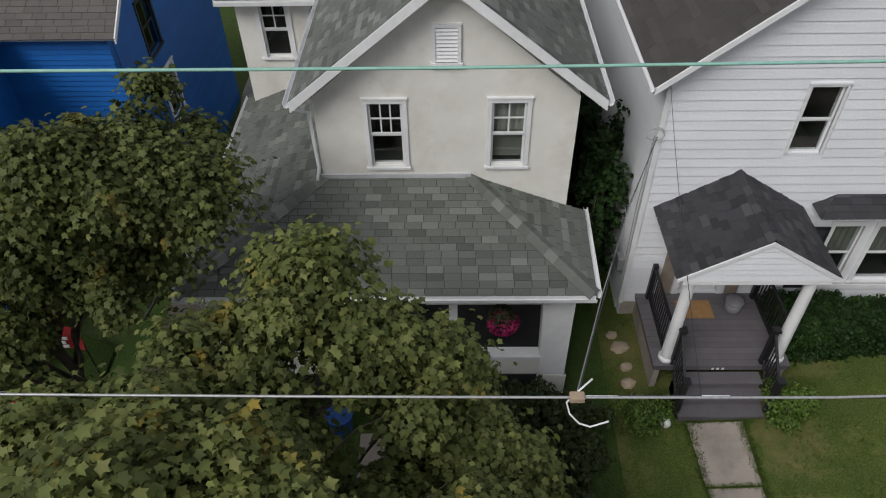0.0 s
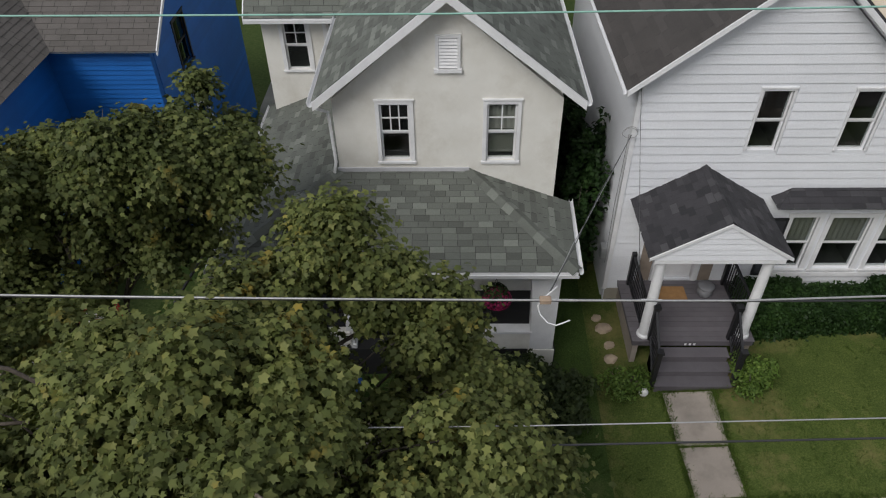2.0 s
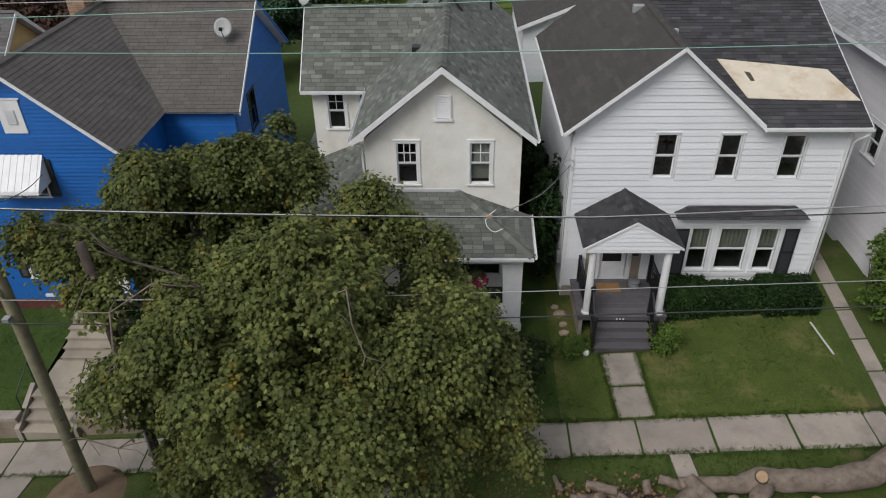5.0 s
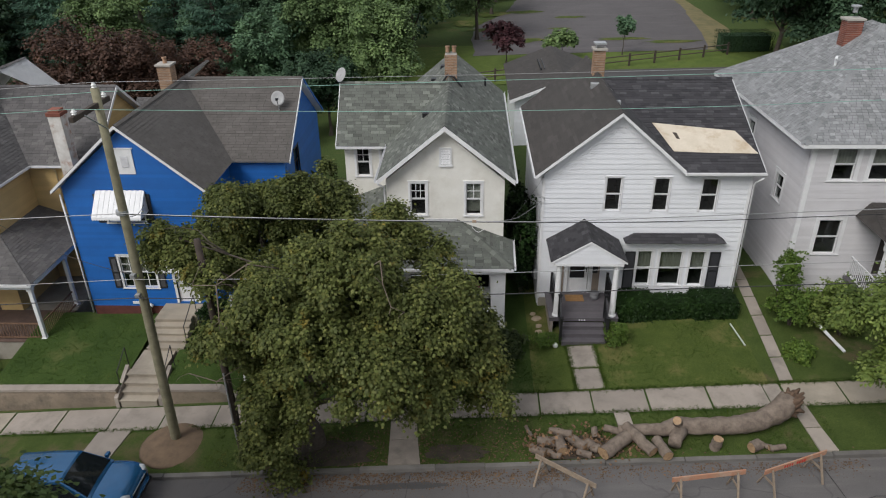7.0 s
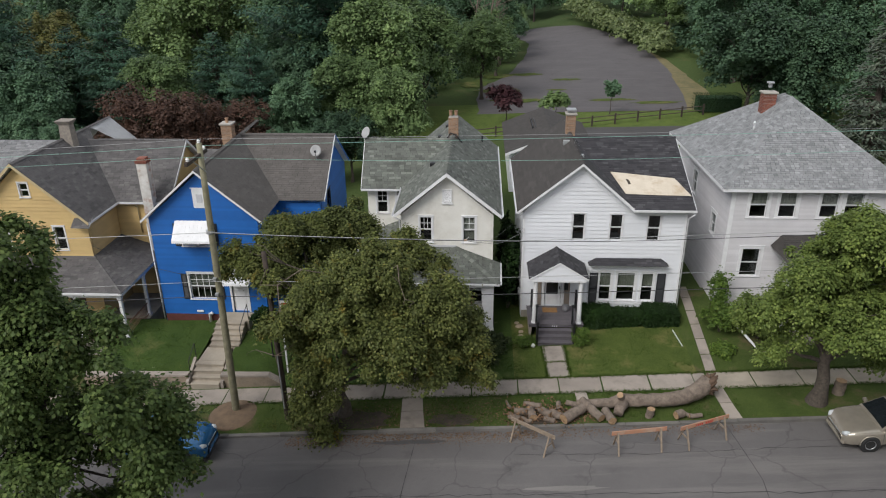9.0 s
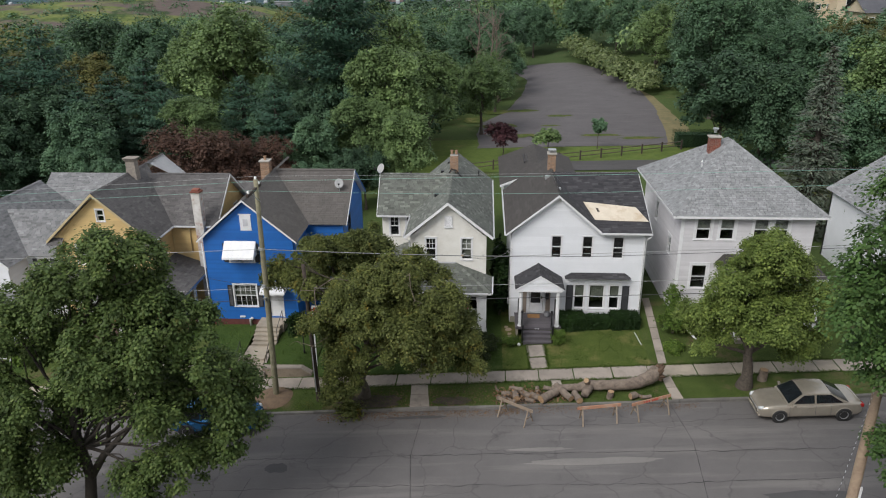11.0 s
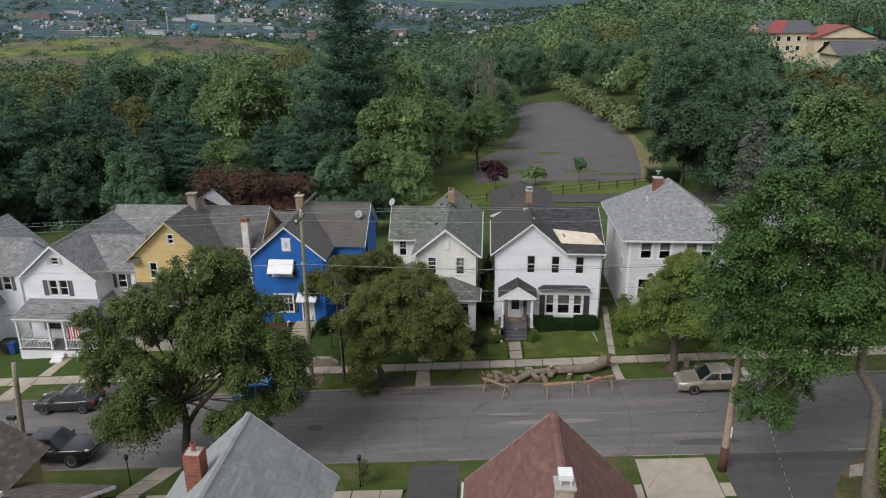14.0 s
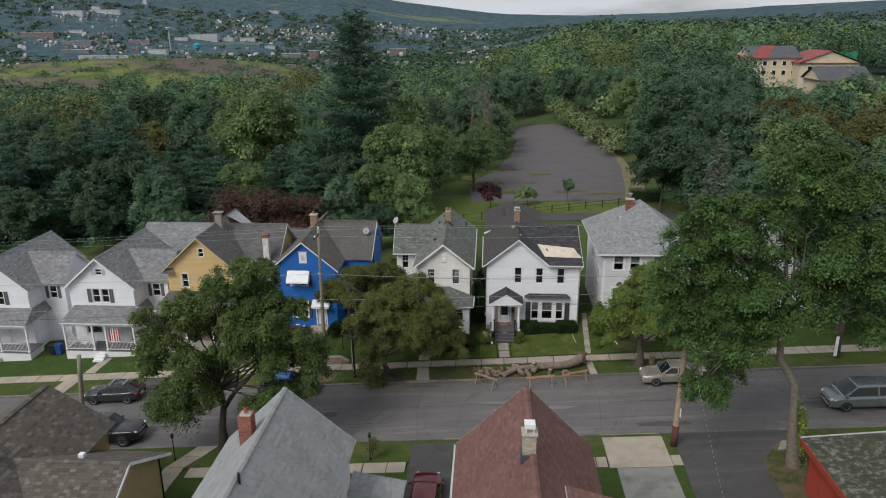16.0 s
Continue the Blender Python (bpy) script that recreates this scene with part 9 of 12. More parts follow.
# low scrub that closes the foot of the woods, and pale knotweed beside the lot
scrub = []
for _ in range(900):
    x, y = rf.uniform(-75, 70), rf.uniform(29, 120)
    a = np.interp(y, [29, 57, 59, 64, 80, 100, 120], [-9, -9, -3.5, -2.5, 0.5, 6.0, 7.5])
    b_ = np.interp(y, [29, 50, 58, 66, 76, 90, 105, 120], [33, 31, 33, 33, 33, 31, 29, 25])
    if a < x < b_:
        continue
    if y < 36 and x > -27:
        continue
    s = rf.uniform(1.0, 2.6)
    scrub.append((x, y, land(x, y) - 0.3, s, s * 1.5))
forest("undergrowth", "dense undergrowth at the foot of the woods", WOODS_DARK, scrub, 55, 0.2, 130)
knot = [(28.0 + rf.uniform(-1.5, 2.5) - 0.12 * max(0, y - 100), y, land(28, y), rf.uniform(1.6, 2.8), rf.uniform(2.6, 4.6)) for y in np.arange(92, 150, 1.2)]
forest("knotweed", "pale flowering bushes along the lot's edge", KNOTWEED, knot, 56, 0.16, 260)

# ---- poles and wires ----
def sag(a, b, d, n=14):
    a, b = Vector(a), Vector(b)
    return [a + (b - a) * i / n - Vector((0, 0, d * 4 * (i / n) * (1 - i / n))) for i in range(n + 1)]


def wire(name, label, pts, r, mat, n=6, sags=0.15):
    path = []
    for a, b in zip(pts, pts[1:]):
        path += sag(a, b, sags)[:-1]
    path.append(Vector(pts[-1]))
    return single(name, Geo().tube(path, r, n), mat, label, "cable", smooth=True)


def pole(name, label, foot, top, r0, r1, mat):
    t = thing(name, label, "utility pole", foot)
    f, e = Vector(foot), Vector(top)
    part("shaft", Geo().tube([f - Vector((0, 0, 0.4))] + [f + (e - f) * i / 6 for i in range(7)], [r0 * 1.03] + [r0 + (r1 - r0) * i / 6 for i in range(7)], 14), mat, t, smooth=True)
    return t


main = pole("utility_pole", "tall greenish treated utility pole before the blue house", (-9.32, 3.5, SZ(-9.3) + 0.05), (-9.15, 3.4, 11.62), 0.17, 0.11, POLEWOOD)
part("crossarm", Geo().box(-9.22, -9.1, 1.95, 4.0, 11.12, 11.26), DARKPOLE, main, bevel=0.01)
part("brace", Geo().tube([(-9.1, 2.5, 11.15), (-9.02, 3.36, 10.5)], 0.02, 6), GALV, main)
PORCELAIN = surface("white_porcelain", (0.72, 0.72, 0.7), (0.6, 0.6, 0.58), 0.25, 9, 60, bumps=0)
for y, z in ((2.15, 11.26), (3.8, 11.26), (3.4, 11.62)):
    part("insulator", Geo().lathe(-9.16, y, [(0.03, z), (0.07, z + 0.03), (0.045, z + 0.06), (0.075, z + 0.09), (0.04, z + 0.13), (0.03, z + 0.16)], 10), PORCELAIN, main, "white porcelain insulator")
part("collar", Geo().cyl(-9.24, 3.43, 7.92, 8.05, 0.17), GALV, main)
for z in (5.2, 5.9):
    part("bracket", Geo().box(-9.34, -9.2, 3.15, 3.3, z, z + 0.12), GALV, main)
dark = pole("utility_pole", "dark creosoted pole standing in the maple's leaves", (-6.8, 2.9, SZ(-6.8) + 0.05), (-7.12, 3.25, 7.2), 0.13, 0.1, DARKPOLE)
part("guard", Geo().tube([(-6.85, 2.72, 0.0), (-6.95, 2.9, 2.6)], 0.03, 6), GALV, dark)
near_pole = pole("utility_pole", "leaning bleached pole with a dark burnt foot at the corner", (15.62, -7.9, SZ(15.6) + 0.1), (15.95, -7.3, 9.3), 0.2, 0.15, PALEPOLE)
part("wrap", Geo().tube([(15.61, -7.91, SZ(15.6) + 0.08), (15.67, -7.82, SZ(15.6) + 1.5)], [0.225, 0.215], 14), surface("rust_stained_wrap", (0.11, 0.04, 0.025), (0.06, 0.03, 0.02), 0.9), near_pole, smooth=True)
part("marker", Geo().box(15.78, 15.84, -8.02, -7.96, 2.9, 3.5), TRIM, near_pole)
left_pole = pole("utility_pole", "short leaning grey pole with a cable box down the street", (-23.9, -6.9, SZ(-23.9)), (-23.0, -7.1, 5.8), 0.17, 0.14, surface("grey_weathered_wood", (0.26, 0.23, 0.18), (0.18, 0.16, 0.12), 0.9, 4, 50, bumps=0.4))
part("cable_box", Geo().box(-24.1, -23.6, -7.25, -7.05, 2.2, 2.45), WIRE_BLACK, left_pole, bevel=0.02)
part("cable_loop", Geo().tube(sag((-24.0, -7.2, 2.2), (-23.5, -7.1, 2.3), 0.7), 0.015, 5).tube(sag((-23.8, -7.2, 2.2), (-23.45, -7.1, 1.9), 0.5), 0.015, 5), WIRE_BLACK, left_pole)
right_far = pole("utility_pole", "dark utility pole with a white marker board up the street", (30.5, 3.2, SZ(30.5)), (30.6, 3.3, 9.5), 0.17, 0.13, DARKPOLE)
part("marker_board", Geo().box(30.15, 30.35, 2.98, 3.06, SZ(30) + 0.4, SZ(30) + 2.0), TRIM, right_far)

wire("power_line", "thin verdigris power line over the street", [(-60, 2.15, 8.4), (-9.16, 2.15, 11.42), (0.0, 2.15, 11.345), (7.3, 2.15, 11.47), (38, 2.15, 12.8)], 0.006, WIRE_GREEN, sags=0.02)
wire("power_line", "thin verdigris power line over the pavement", [(-60, 3.8, 8.4), (-9.16, 3.8, 11.42), (38, 3.8, 12.8)], 0.007, WIRE_GREEN, sags=0.06)
wire("power_line", "thin power line from the pole's top", [(-60, 3.4, 8.9), (-9.15, 3.4, 11.78), (38, 3.4, 13.0)], 0.006, WIRE_GREY, sags=0.15)
wire("service_cable", "twisted grey service cable along the street", [(-60, 3.28, 5.4), (-9.2, 3.28, 8.0), (3.0, 3.28, 7.79), (38, 3.28, 9.6)], 0.012, WIRE_GREY, sags=0.05)
wire("service_cable", "black cable wound along the service line", [(-9.2, 3.3, 7.97), (1.6, 3.3, 7.77), (9.0, 3.3, 7.9), (38, 3.3, 9.56)], 0.012, WIRE_BLACK, sags=0.05)
wire("phone_cable", "phone cable over the pavement", [(-60, 2.7, 3.0), (-9.3, 2.95, 6.0), (1.0, 2.7, 6.42), (38, 2.7, 8.2)], 0.009, WIRE_GREY, sags=0.06)
wire("phone_cable", "thick black phone cable over the pavement", [(-60, 3.05, 2.2), (-9.3, 3.1, 5.26), (1.0, 3.05, 5.5), (38, 3.05, 7.4)], 0.015, WIRE_BLACK, sags=0.08)
wire("service_drop", "twisted service drop to the white house's corner", [(0.97, 3.28, 7.8), (1.6, 5.2, 6.9), (2.55, 7.9, 5.75), (3.64, 10.58, 5.22)], 0.0065, WIRE_GREY, sags=0.04)
wire("service_drop", "black strand twisted round the white house's service drop", [(0.99, 3.3, 7.8), (1.3, 4.25, 7.33), (1.63, 5.2, 6.89), (2.05, 6.5, 6.33), (2.53, 7.9, 5.77), (3.66, 10.58, 5.22)], 0.0065, WIRE_BLACK, sags=0.02)
wire("service_drop", "thin line from the street to the white house", [(1.96, 3.28, 7.8), (3.69, 10.62, 6.25)], 0.004, WIRE_BLACK, sags=0.1)
def twisted(label, a, b, sags):
    """A black line with a pale strand that shows again and again as it winds round."""
    t = thing("service_drop", label, "cable", a)
    path = sag(a, b, sags, 90)
    part("strand", Geo().tube(path[::3], 0.0075, 5), WIRE_BLACK, t, smooth=True)
    g = Geo()
    for k in range(0, 88, 2):
        g.tube([path[k], path[k] + (path[k + 1] - path[k]) * 0.7], 0.0085, 5)
    part("pale_strand", g, GREY_TRIM, t, "pale strand wound round the line", kind="stuff")


twisted("black and white twisted drop over the street to a near house", (15.9, -7.4, 8.6), (9.6, -16.3, 5.9), 0.35)
twisted("black and white phone drop from the leaning pole", (15.9, -7.4, 8.6), (13.6, -25.0, 6.2), 0.45)
wire("service_drop", "service drop from the tall pole to the blue house", [(-9.2, 3.35, 7.95), (-12.0, 10.2, 5.2)], 0.012, WIRE_BLACK, sags=0.25)
wire("service_drop", "service drop from the tall pole to the yellow house", [(-9.2, 3.35, 5.9), (-18.9, 11.0, 4.0)], 0.01, WIRE_BLACK, sags=0.3)
SX = 0.97
spl = thing("cable_splice", "splice with a loose white loop on the service cable", "cable", (SX, 3.28, 7.8))
part("clamp", Geo().box(SX - 0.05, SX + 0.07, 3.24, 3.32, 7.77, 7.83), PALEPOLE, spl, bevel=0.01)
part("loop", Geo().tube([(SX + 0.14, 3.4, 7.88), (SX + 0.02, 3.32, 7.82), (SX - 0.06, 3.3, 7.7), (SX - 0.03, 3.26, 7.6), (SX + 0.05, 3.22, 7.52), (SX + 0.14, 3.2, 7.5), (SX + 0.28, 3.2, 7.58)], 0.008, 6), TRIM, spl, smooth=True)
part("sleeve", Geo().tube([(SX + 0.35, 3.29, 7.79), (SX + 1.0, 3.29, 7.785)], 0.014, 8), WIRE_BLACK, spl)
for a_, b_ in ((0.08, 0.34), (1.0, 1.22)):
    part("sleeve", Geo().tube([(SX + a_, 3.29, 7.79), (SX + b_, 3.29, 7.785)], 0.013, 8), TRIM, spl)


# ---- cars ----
def wheel(car, x, y, r, w, out):
    n = 20
    prof = [(r * 0.62, -w / 2), (r * 0.93, -w / 2), (r, -w / 2 + 0.03), (r, w / 2 - 0.03), (r * 0.93, w / 2), (r * 0.62, w / 2)]
    g = Geo()
    for a in range(n):
        c, s = math.cos(2 * math.pi * a / n), math.sin(2 * math.pi * a / n)
        g.v += [(x + q * c, y + d, r + q * s) for q, d in prof]
    k = len(prof)
    g.f = [(a * k + j, ((a + 1) % n) * k + j, ((a + 1) % n) * k + j + 1, a * k + j + 1) for a in range(n) for j in range(k - 1)]
    tyre = part("wheel", g, RUBBER, car, "black tyre", smooth=False)
    rim = Geo()
    d = y + out * (w / 2 - 0.03)
    rim.tube([(x, d - out * 0.1, r), (x, d - out * 0.06, r)], r * 0.62, 20)
    for i in range(5):
        a = 2 * math.pi * i / 5
        rim.prism([(x + 0.05 * math.cos(a + 1.57), d, r + 0.05 * math.sin(a + 1.57)), (x - 0.05 * math.cos(a + 1.57), d, r - 0.05 * math.sin(a + 1.57)),
                   (x + r * 0.6 * math.cos(a - 0.12), d, r + r * 0.6 * math.sin(a - 0.12)), (x + r * 0.6 * math.cos(a + 0.12), d, r + r * 0.6 * math.sin(a + 0.12))], (0, -out * 0.05, 0))
    ring = [(x + r * 0.61 * math.cos(2 * math.pi * i / 20), d, r + r * 0.61 * math.sin(2 * math.pi * i / 20)) for i in range(21)]
    rim.tube(ring, 0.025, 6, cap=False)
    part("rim", rim, ALLOY, tyre, "alloy rim")


def loft(stations, ring):
    """Skins cross-sections; ring(station) gives the points from left sill over the top to right sill."""
    g = Geo()
    k = None
    for s in stations:
        pts = ring(*s)
        k = len(pts)
        g.v += pts
    m = len(stations)
    for i in range(m - 1):
        for j in range(k - 1):
            a = i * k + j
            g.f.append((a, a + 1, a + k + 1, a + k))
        g.f.append((i * k + k - 1, i * k, (i + 1) * k, (i + 1) * k + k - 1))
    g.f.append(tuple(range(k)))
    g.f.append(tuple(range((m - 1) * k, m * k))[::-1])
    return g


def vehicle(name, label, at, heading, paint, L, W, belt, roof, cab, hood, deck_, r=0.33, rack=False, clear=0.2, lower=None):
    """A car along +x: body shell, cabin with its glass let in, lamps, bumpers, mirrors and wheels. cab: x of windscreen foot, roof start, roof end, rear glass foot."""
    t = thing(name, label, "car")
    h = W / 2
    f, b = L / 2, -L / 2
    x0, x1, x2, x3 = cab
    xm = (x1 + x2) / 2 + 0.1

    def ring(x, zb, zt, hw):
        k = zt - zb
        half = [(-0.88, zb), (-0.985, zb + 0.12 * k), (-1.0, zb + 0.4 * k), (-0.995, zb + 0.74 * k), (-0.96, zt - 0.06), (-0.87, zt), (-0.45, zt + 0.022)]
        return [(x, hw * u, z) for u, z in half] + [(x, 0, zt + 0.03)] + [(x, -hw * u, z) for u, z in half[::-1]]

    st = [(f, clear + 0.14, hood - 0.34, h * 0.66), (f - 0.05, clear + 0.05, hood - 0.22, h * 0.82), (f - 0.2, clear, hood - 0.1, h * 0.93), (f - 0.6, clear, hood - 0.02, h * 0.985), (x0 + 0.1, clear, belt - 0.03, h), (x1, clear, belt, h), (xm, clear, belt, h), (x2, clear, belt + 0.01, h),
          (max(x3, b + 0.62), clear, deck_ + 0.01, h * 0.995), (b + 0.4, clear, deck_ - 0.01, h * 0.97), (b + 0.14, clear + 0.04, deck_ - 0.05, h * 0.92), (b + 0.03, clear + 0.1, deck_ - 0.16, h * 0.84), (b, clear + 0.16, deck_ - 0.3, h * 0.74)]
    body = part("body", loft(st, ring), paint, t, smooth=True)
    m = body.modifiers.new("round", "SUBSURF")
    m.levels = m.render_levels = 1
    hw, tw, zb, zt = h * 0.93, h * 0.73, belt - 0.05, roof - 0.05

    def cring(x, z, w1):
        return [(x, -hw, zb), (x, -w1, z), (x, -w1 * 0.82, z + 0.03), (x, -w1 * 0.4, z + 0.048), (x, 0, z + 0.052), (x, w1 * 0.4, z + 0.048), (x, w1 * 0.82, z + 0.03), (x, w1, z), (x, hw, zb)]

    part("cabin", loft([(x0, zb + 0.02, hw * 0.985), (x1, zt - 0.015, tw), ((x1 + xm) / 2, zt, tw), (xm, zt + 0.005, tw), (x2, zt - 0.03, tw), (x3, zb + 0.02, hw * 0.985)], cring), paint, t)

    def screen(label_, xa, xb, ztop, out):
        g, n = Geo(), 8
        for v in (0.1, 0.5, 0.93):
            for k in range(n + 1):
                u = -1 + 2 * k / n
                w = (hw * 0.93) * (1 - v) + tw * 0.93 * v
                g.v.append((xa + (xb - xa) * v + out * 0.012, u * w, zb + 0.02 + (ztop - zb - 0.02) * v + 0.053 * (1 - 0.85 * u * u) + 0.012))
        g.f = [(i * (n + 1) + k, i * (n + 1) + k + 1, (i + 1) * (n + 1) + k + 1, (i + 1) * (n + 1) + k) for i in range(2) for k in range(n)]
        part("windscreen" if out > 0 else "rear_window", g, AUTO_GLASS, t, label_, smooth=True)

    screen("dark reflecting windscreen", x0, x1, zt - 0.015, 1)
    screen("dark rear window", x3, x2, zt - 0.03, -1)

    def at_height(xa, xb, z):
        return xa + (xb - xa) * (z - zb) / (zt - zb)

    z0_, z1_ = belt + 0.03, roof - 0.12
    for s in (-1, 1):
        y0_, y1_ = (s * (hw + (tw - hw) * (z - zb) / (zt - zb) + 0.012) for z in (z0_, z1_))
        front = [(at_height(x0, x1, z0_) - 0.16, y0_, z0_), (xm + 0.05, y0_, z0_), (xm + 0.05, y1_, z1_), (at_height(x0, x1, z1_) - 0.1, y1_, z1_)]
        back = [(xm - 0.05, y0_, z0_), (at_height(x3, x2, z0_) + 0.2, y0_, z0_), (at_height(x3, x2, z1_) + 0.12, y1_, z1_), (xm - 0.05, y1_, z1_)]
        for q in (front, back):
            part("side_window", Geo().add(q, [(0, 1, 2, 3)]), AUTO_GLASS, t, "dark side window")
        part("headlight", Geo().tube([(f - 0.34, s * h * 0.78, hood - 0.17), (f - 0.14, s * h * 0.72, hood - 0.21), (f - 0.05, s * h * 0.6, hood - 0.25)], [0.05, 0.1, 0.07], 10), HEADLAMP, t, "clear headlight", smooth=True)
        part("tail_light", Geo().box(b + 0.02, b + 0.26, s * h * 0.76 - 0.13, s * h * 0.76 + 0.13, deck_ - 0.3, deck_ - 0.12), TAIL_RED, t, "red tail light", bevel=0.03)
        part("wing_mirror", Geo().box(x0 - 0.34, x0 - 0.2, s * (h + 0.07) - 0.1, s * (h + 0.07) + 0.1, belt + 0.0, belt + 0.14), paint, t, bevel=0.04)
        for xs in (xm + 0.25, max(x2, b + 1.2) + 0.1):
            part("door_handle", Geo().box(xs - 0.1, xs + 0.08, s * h * 1.0 - 0.02, s * h * 1.0 + 0.02, belt - 0.17, belt - 0.13), paint, t)
        for xs in (x0 - 0.12, xm, max(x2, b + 1.05)):
            part("door_seam", Geo().box(xs - 0.006, xs + 0.006, s * h * 1.002 - 0.004, s * h * 1.002 + 0.004, clear + 0.16, belt - 0.06), BLACK_METAL, t)
    part("grille", Geo().box(f - 0.12, f - 0.01, -h * 0.46, h * 0.46, clear + 0.26, hood - 0.3), BLACK_METAL, t, bevel=0.02)
    part("grille_bar", Geo().box(f - 0.1, f + 0.002, -h * 0.48, h * 0.48, hood - 0.33, hood - 0.29), GALV, t)
    part("bumper", Geo().box(f - 0.22, f + 0.01, -h * 0.8, h * 0.8, clear + 0.04, clear + 0.18), lower or paint, t, bevel=0.05)
    part("number_plate", Geo().box(b - 0.025, b + 0.05, -0.16, 0.16, deck_ - 0.5, deck_ - 0.36), TRIM, t)
    wx = L * 0.305
    for x in (wx, -wx):
        for s in (-1, 1):
            arch = [(x + (r + 0.05) * math.cos(a * math.pi / 10), s * h * 0.998, r + (r + 0.05) * math.sin(a * math.pi / 10)) for a in range(11)]
            part("wheel_arch", Geo().tube(arch, 0.022, 6), lower or paint, t)
            part("wheel_well", Geo().tube([(x, s * (h - 0.25), r), (x, s * (h + 0.004), r)], r + 0.045, 18), RUBBER, t)
            wheel(t, x, s * (h - 0.07), r, 0.2, s)
    if rack:
        for x in (x1 - 0.25, x2 + 0.25):
            part("roof_bar", Geo().box(x - 0.04, x + 0.04, -tw - 0.02, tw + 0.02, roof + 0.08, roof + 0.14), GALV, t, "silver roof bar", bevel=0.015)
    t.matrix_basis = Matrix.Translation(at) @ Matrix.Rotation(radians(heading), 4, "Z") @ Matrix.Rotation(-math.atan(0.066) * math.cos(radians(heading)), 4, "Y")
    return t


def on_road(x, y):
    return (x, y, SZ(x) + 0.05)


vehicle("suv", "metallic blue crossover parked at the kerb", on_road(-11.6, 0.85), 0, car_paint("blue_metallic", (0.02, 0.13, 0.30)), 4.5, 1.84, 1.02, 1.66, (1.15, 0.3, -1.55, -2.1), 1.04, 1.06, 0.36, clear=0.24, lower=BLACK_METAL)
vehicle("sedan", "champagne silver sedan parked facing down the street", on_road(17.7, 0.75), 180, car_paint("champagne_metallic", (0.38, 0.34, 0.28)), 4.8, 1.82, 0.93, 1.45, (1.15, 0.35, -0.85, -1.75), 0.9, 0.98, 0.33)
vehicle("hatchback", "dark grey hatchback with silver roof bars at the kerb", on_road(-25.7, 0.85), 180, car_paint("dark_grey_metallic", (0.035, 0.037, 0.042)), 4.5, 1.8, 0.95, 1.46, (1.05, 0.2, -1.4, -2.1), 0.93, 1.0, 0.33, rack=True)
vehicle("minivan", "silver-blue minivan driving down the street", on_road(29.2, -3.5), 180, car_paint("silver_blue_metallic", (0.2, 0.225, 0.235)), 5.0, 1.96, 1.05, 1.75, (1.75, 0.75, -2.0, -2.4), 1.0, 1.08, 0.35)
vehicle("hatchback", "dark red car standing in the near driveway", (0.3, -13.4, SZ(0.3) + 0.2), 90, car_paint("dark_red_metallic", (0.13, 0.012, 0.018)), 4.4, 1.78, 0.95, 1.47, (0.95, 0.15, -1.25, -2.0), 0.93, 0.98, 0.33)
truck = vehicle("pickup_truck", "black pickup truck parked on the near side", on_road(-23.3, -5.1), 0, car_paint("black_metallic", (0.02, 0.02, 0.024)), 5.6, 1.98, 1.16, 1.86, (1.15, 0.55, -0.85, -1.05), 1.16, 1.12, 0.4, clear=0.36)
bed = part("bed", Geo().box(-2.7, -1.05, -0.8, 0.8, 1.13, 1.16), RUBBER, truck)
for s in (-1, 1):
    part("bed_rail", Geo().box(-2.72, -1.0, s * 0.86 - 0.06, s * 0.86 + 0.06, 1.1, 1.28), MATS["black_metallic"], truck, bevel=0.02)
part("tailgate", Geo().box(-2.78, -2.7, -0.9, 0.9, 0.8, 1.28), MATS["black_metallic"], truck, bevel=0.02)
for ob in truck.children:
    ob.matrix_parent_inverse = Matrix.Identity(4)


# ---- fallen tree, cut logs and barriers on the verge ----
def log(name, label, a, b, r0, r1, seed, category="log", group=""):
    rs = np.random.RandomState(seed)
    a, b = Vector(a), Vector(b)
    t = thing(name, label, category, a.lerp(b, 0.5), group)
    n, k = 6, 12
    g = Geo()
    d = (b - a).normalized()
    s = d.cross(Vector((0, 0, 1)))
    s = s.normalized() if s.length > 0.1 else Vector((1, 0, 0))
    u = s.cross(d)
    for i in range(n + 1):
        p = a + (b - a) * i / n + Vector(rs.normal(0, 0.012, 3))
        r = r0 + (r1 - r0) * i / n
        for j in range(k):
            q = 2 * math.pi * j / k
            g.v.append(tuple(p + (s * math.cos(q) + u * math.sin(q)) * r * (1 + rs.uniform(-0.07, 0.07))))
    g.f = [(i * k + j, i * k + (j + 1) % k, (i + 1) * k + (j + 1) % k, (i + 1) * k + j) for i in range(n) for j in range(k)]
    bark = part("bark", g, DEADWOOD, t, smooth=True)
    for e, base in ((0, a - d * 0.006), (n, b + d * 0.006)):
        ring = [Vector(g.v[e * k + j]) - (a if e == 0 else b) for j in range(k)]
        part("cut_end", Geo().add([base + q * 0.97 for q in ring], [tuple(range(k))]), CUTWOOD, t, "pale sawn end")
    return t


def gz(x, y):
    return SZ(x) + 0.13


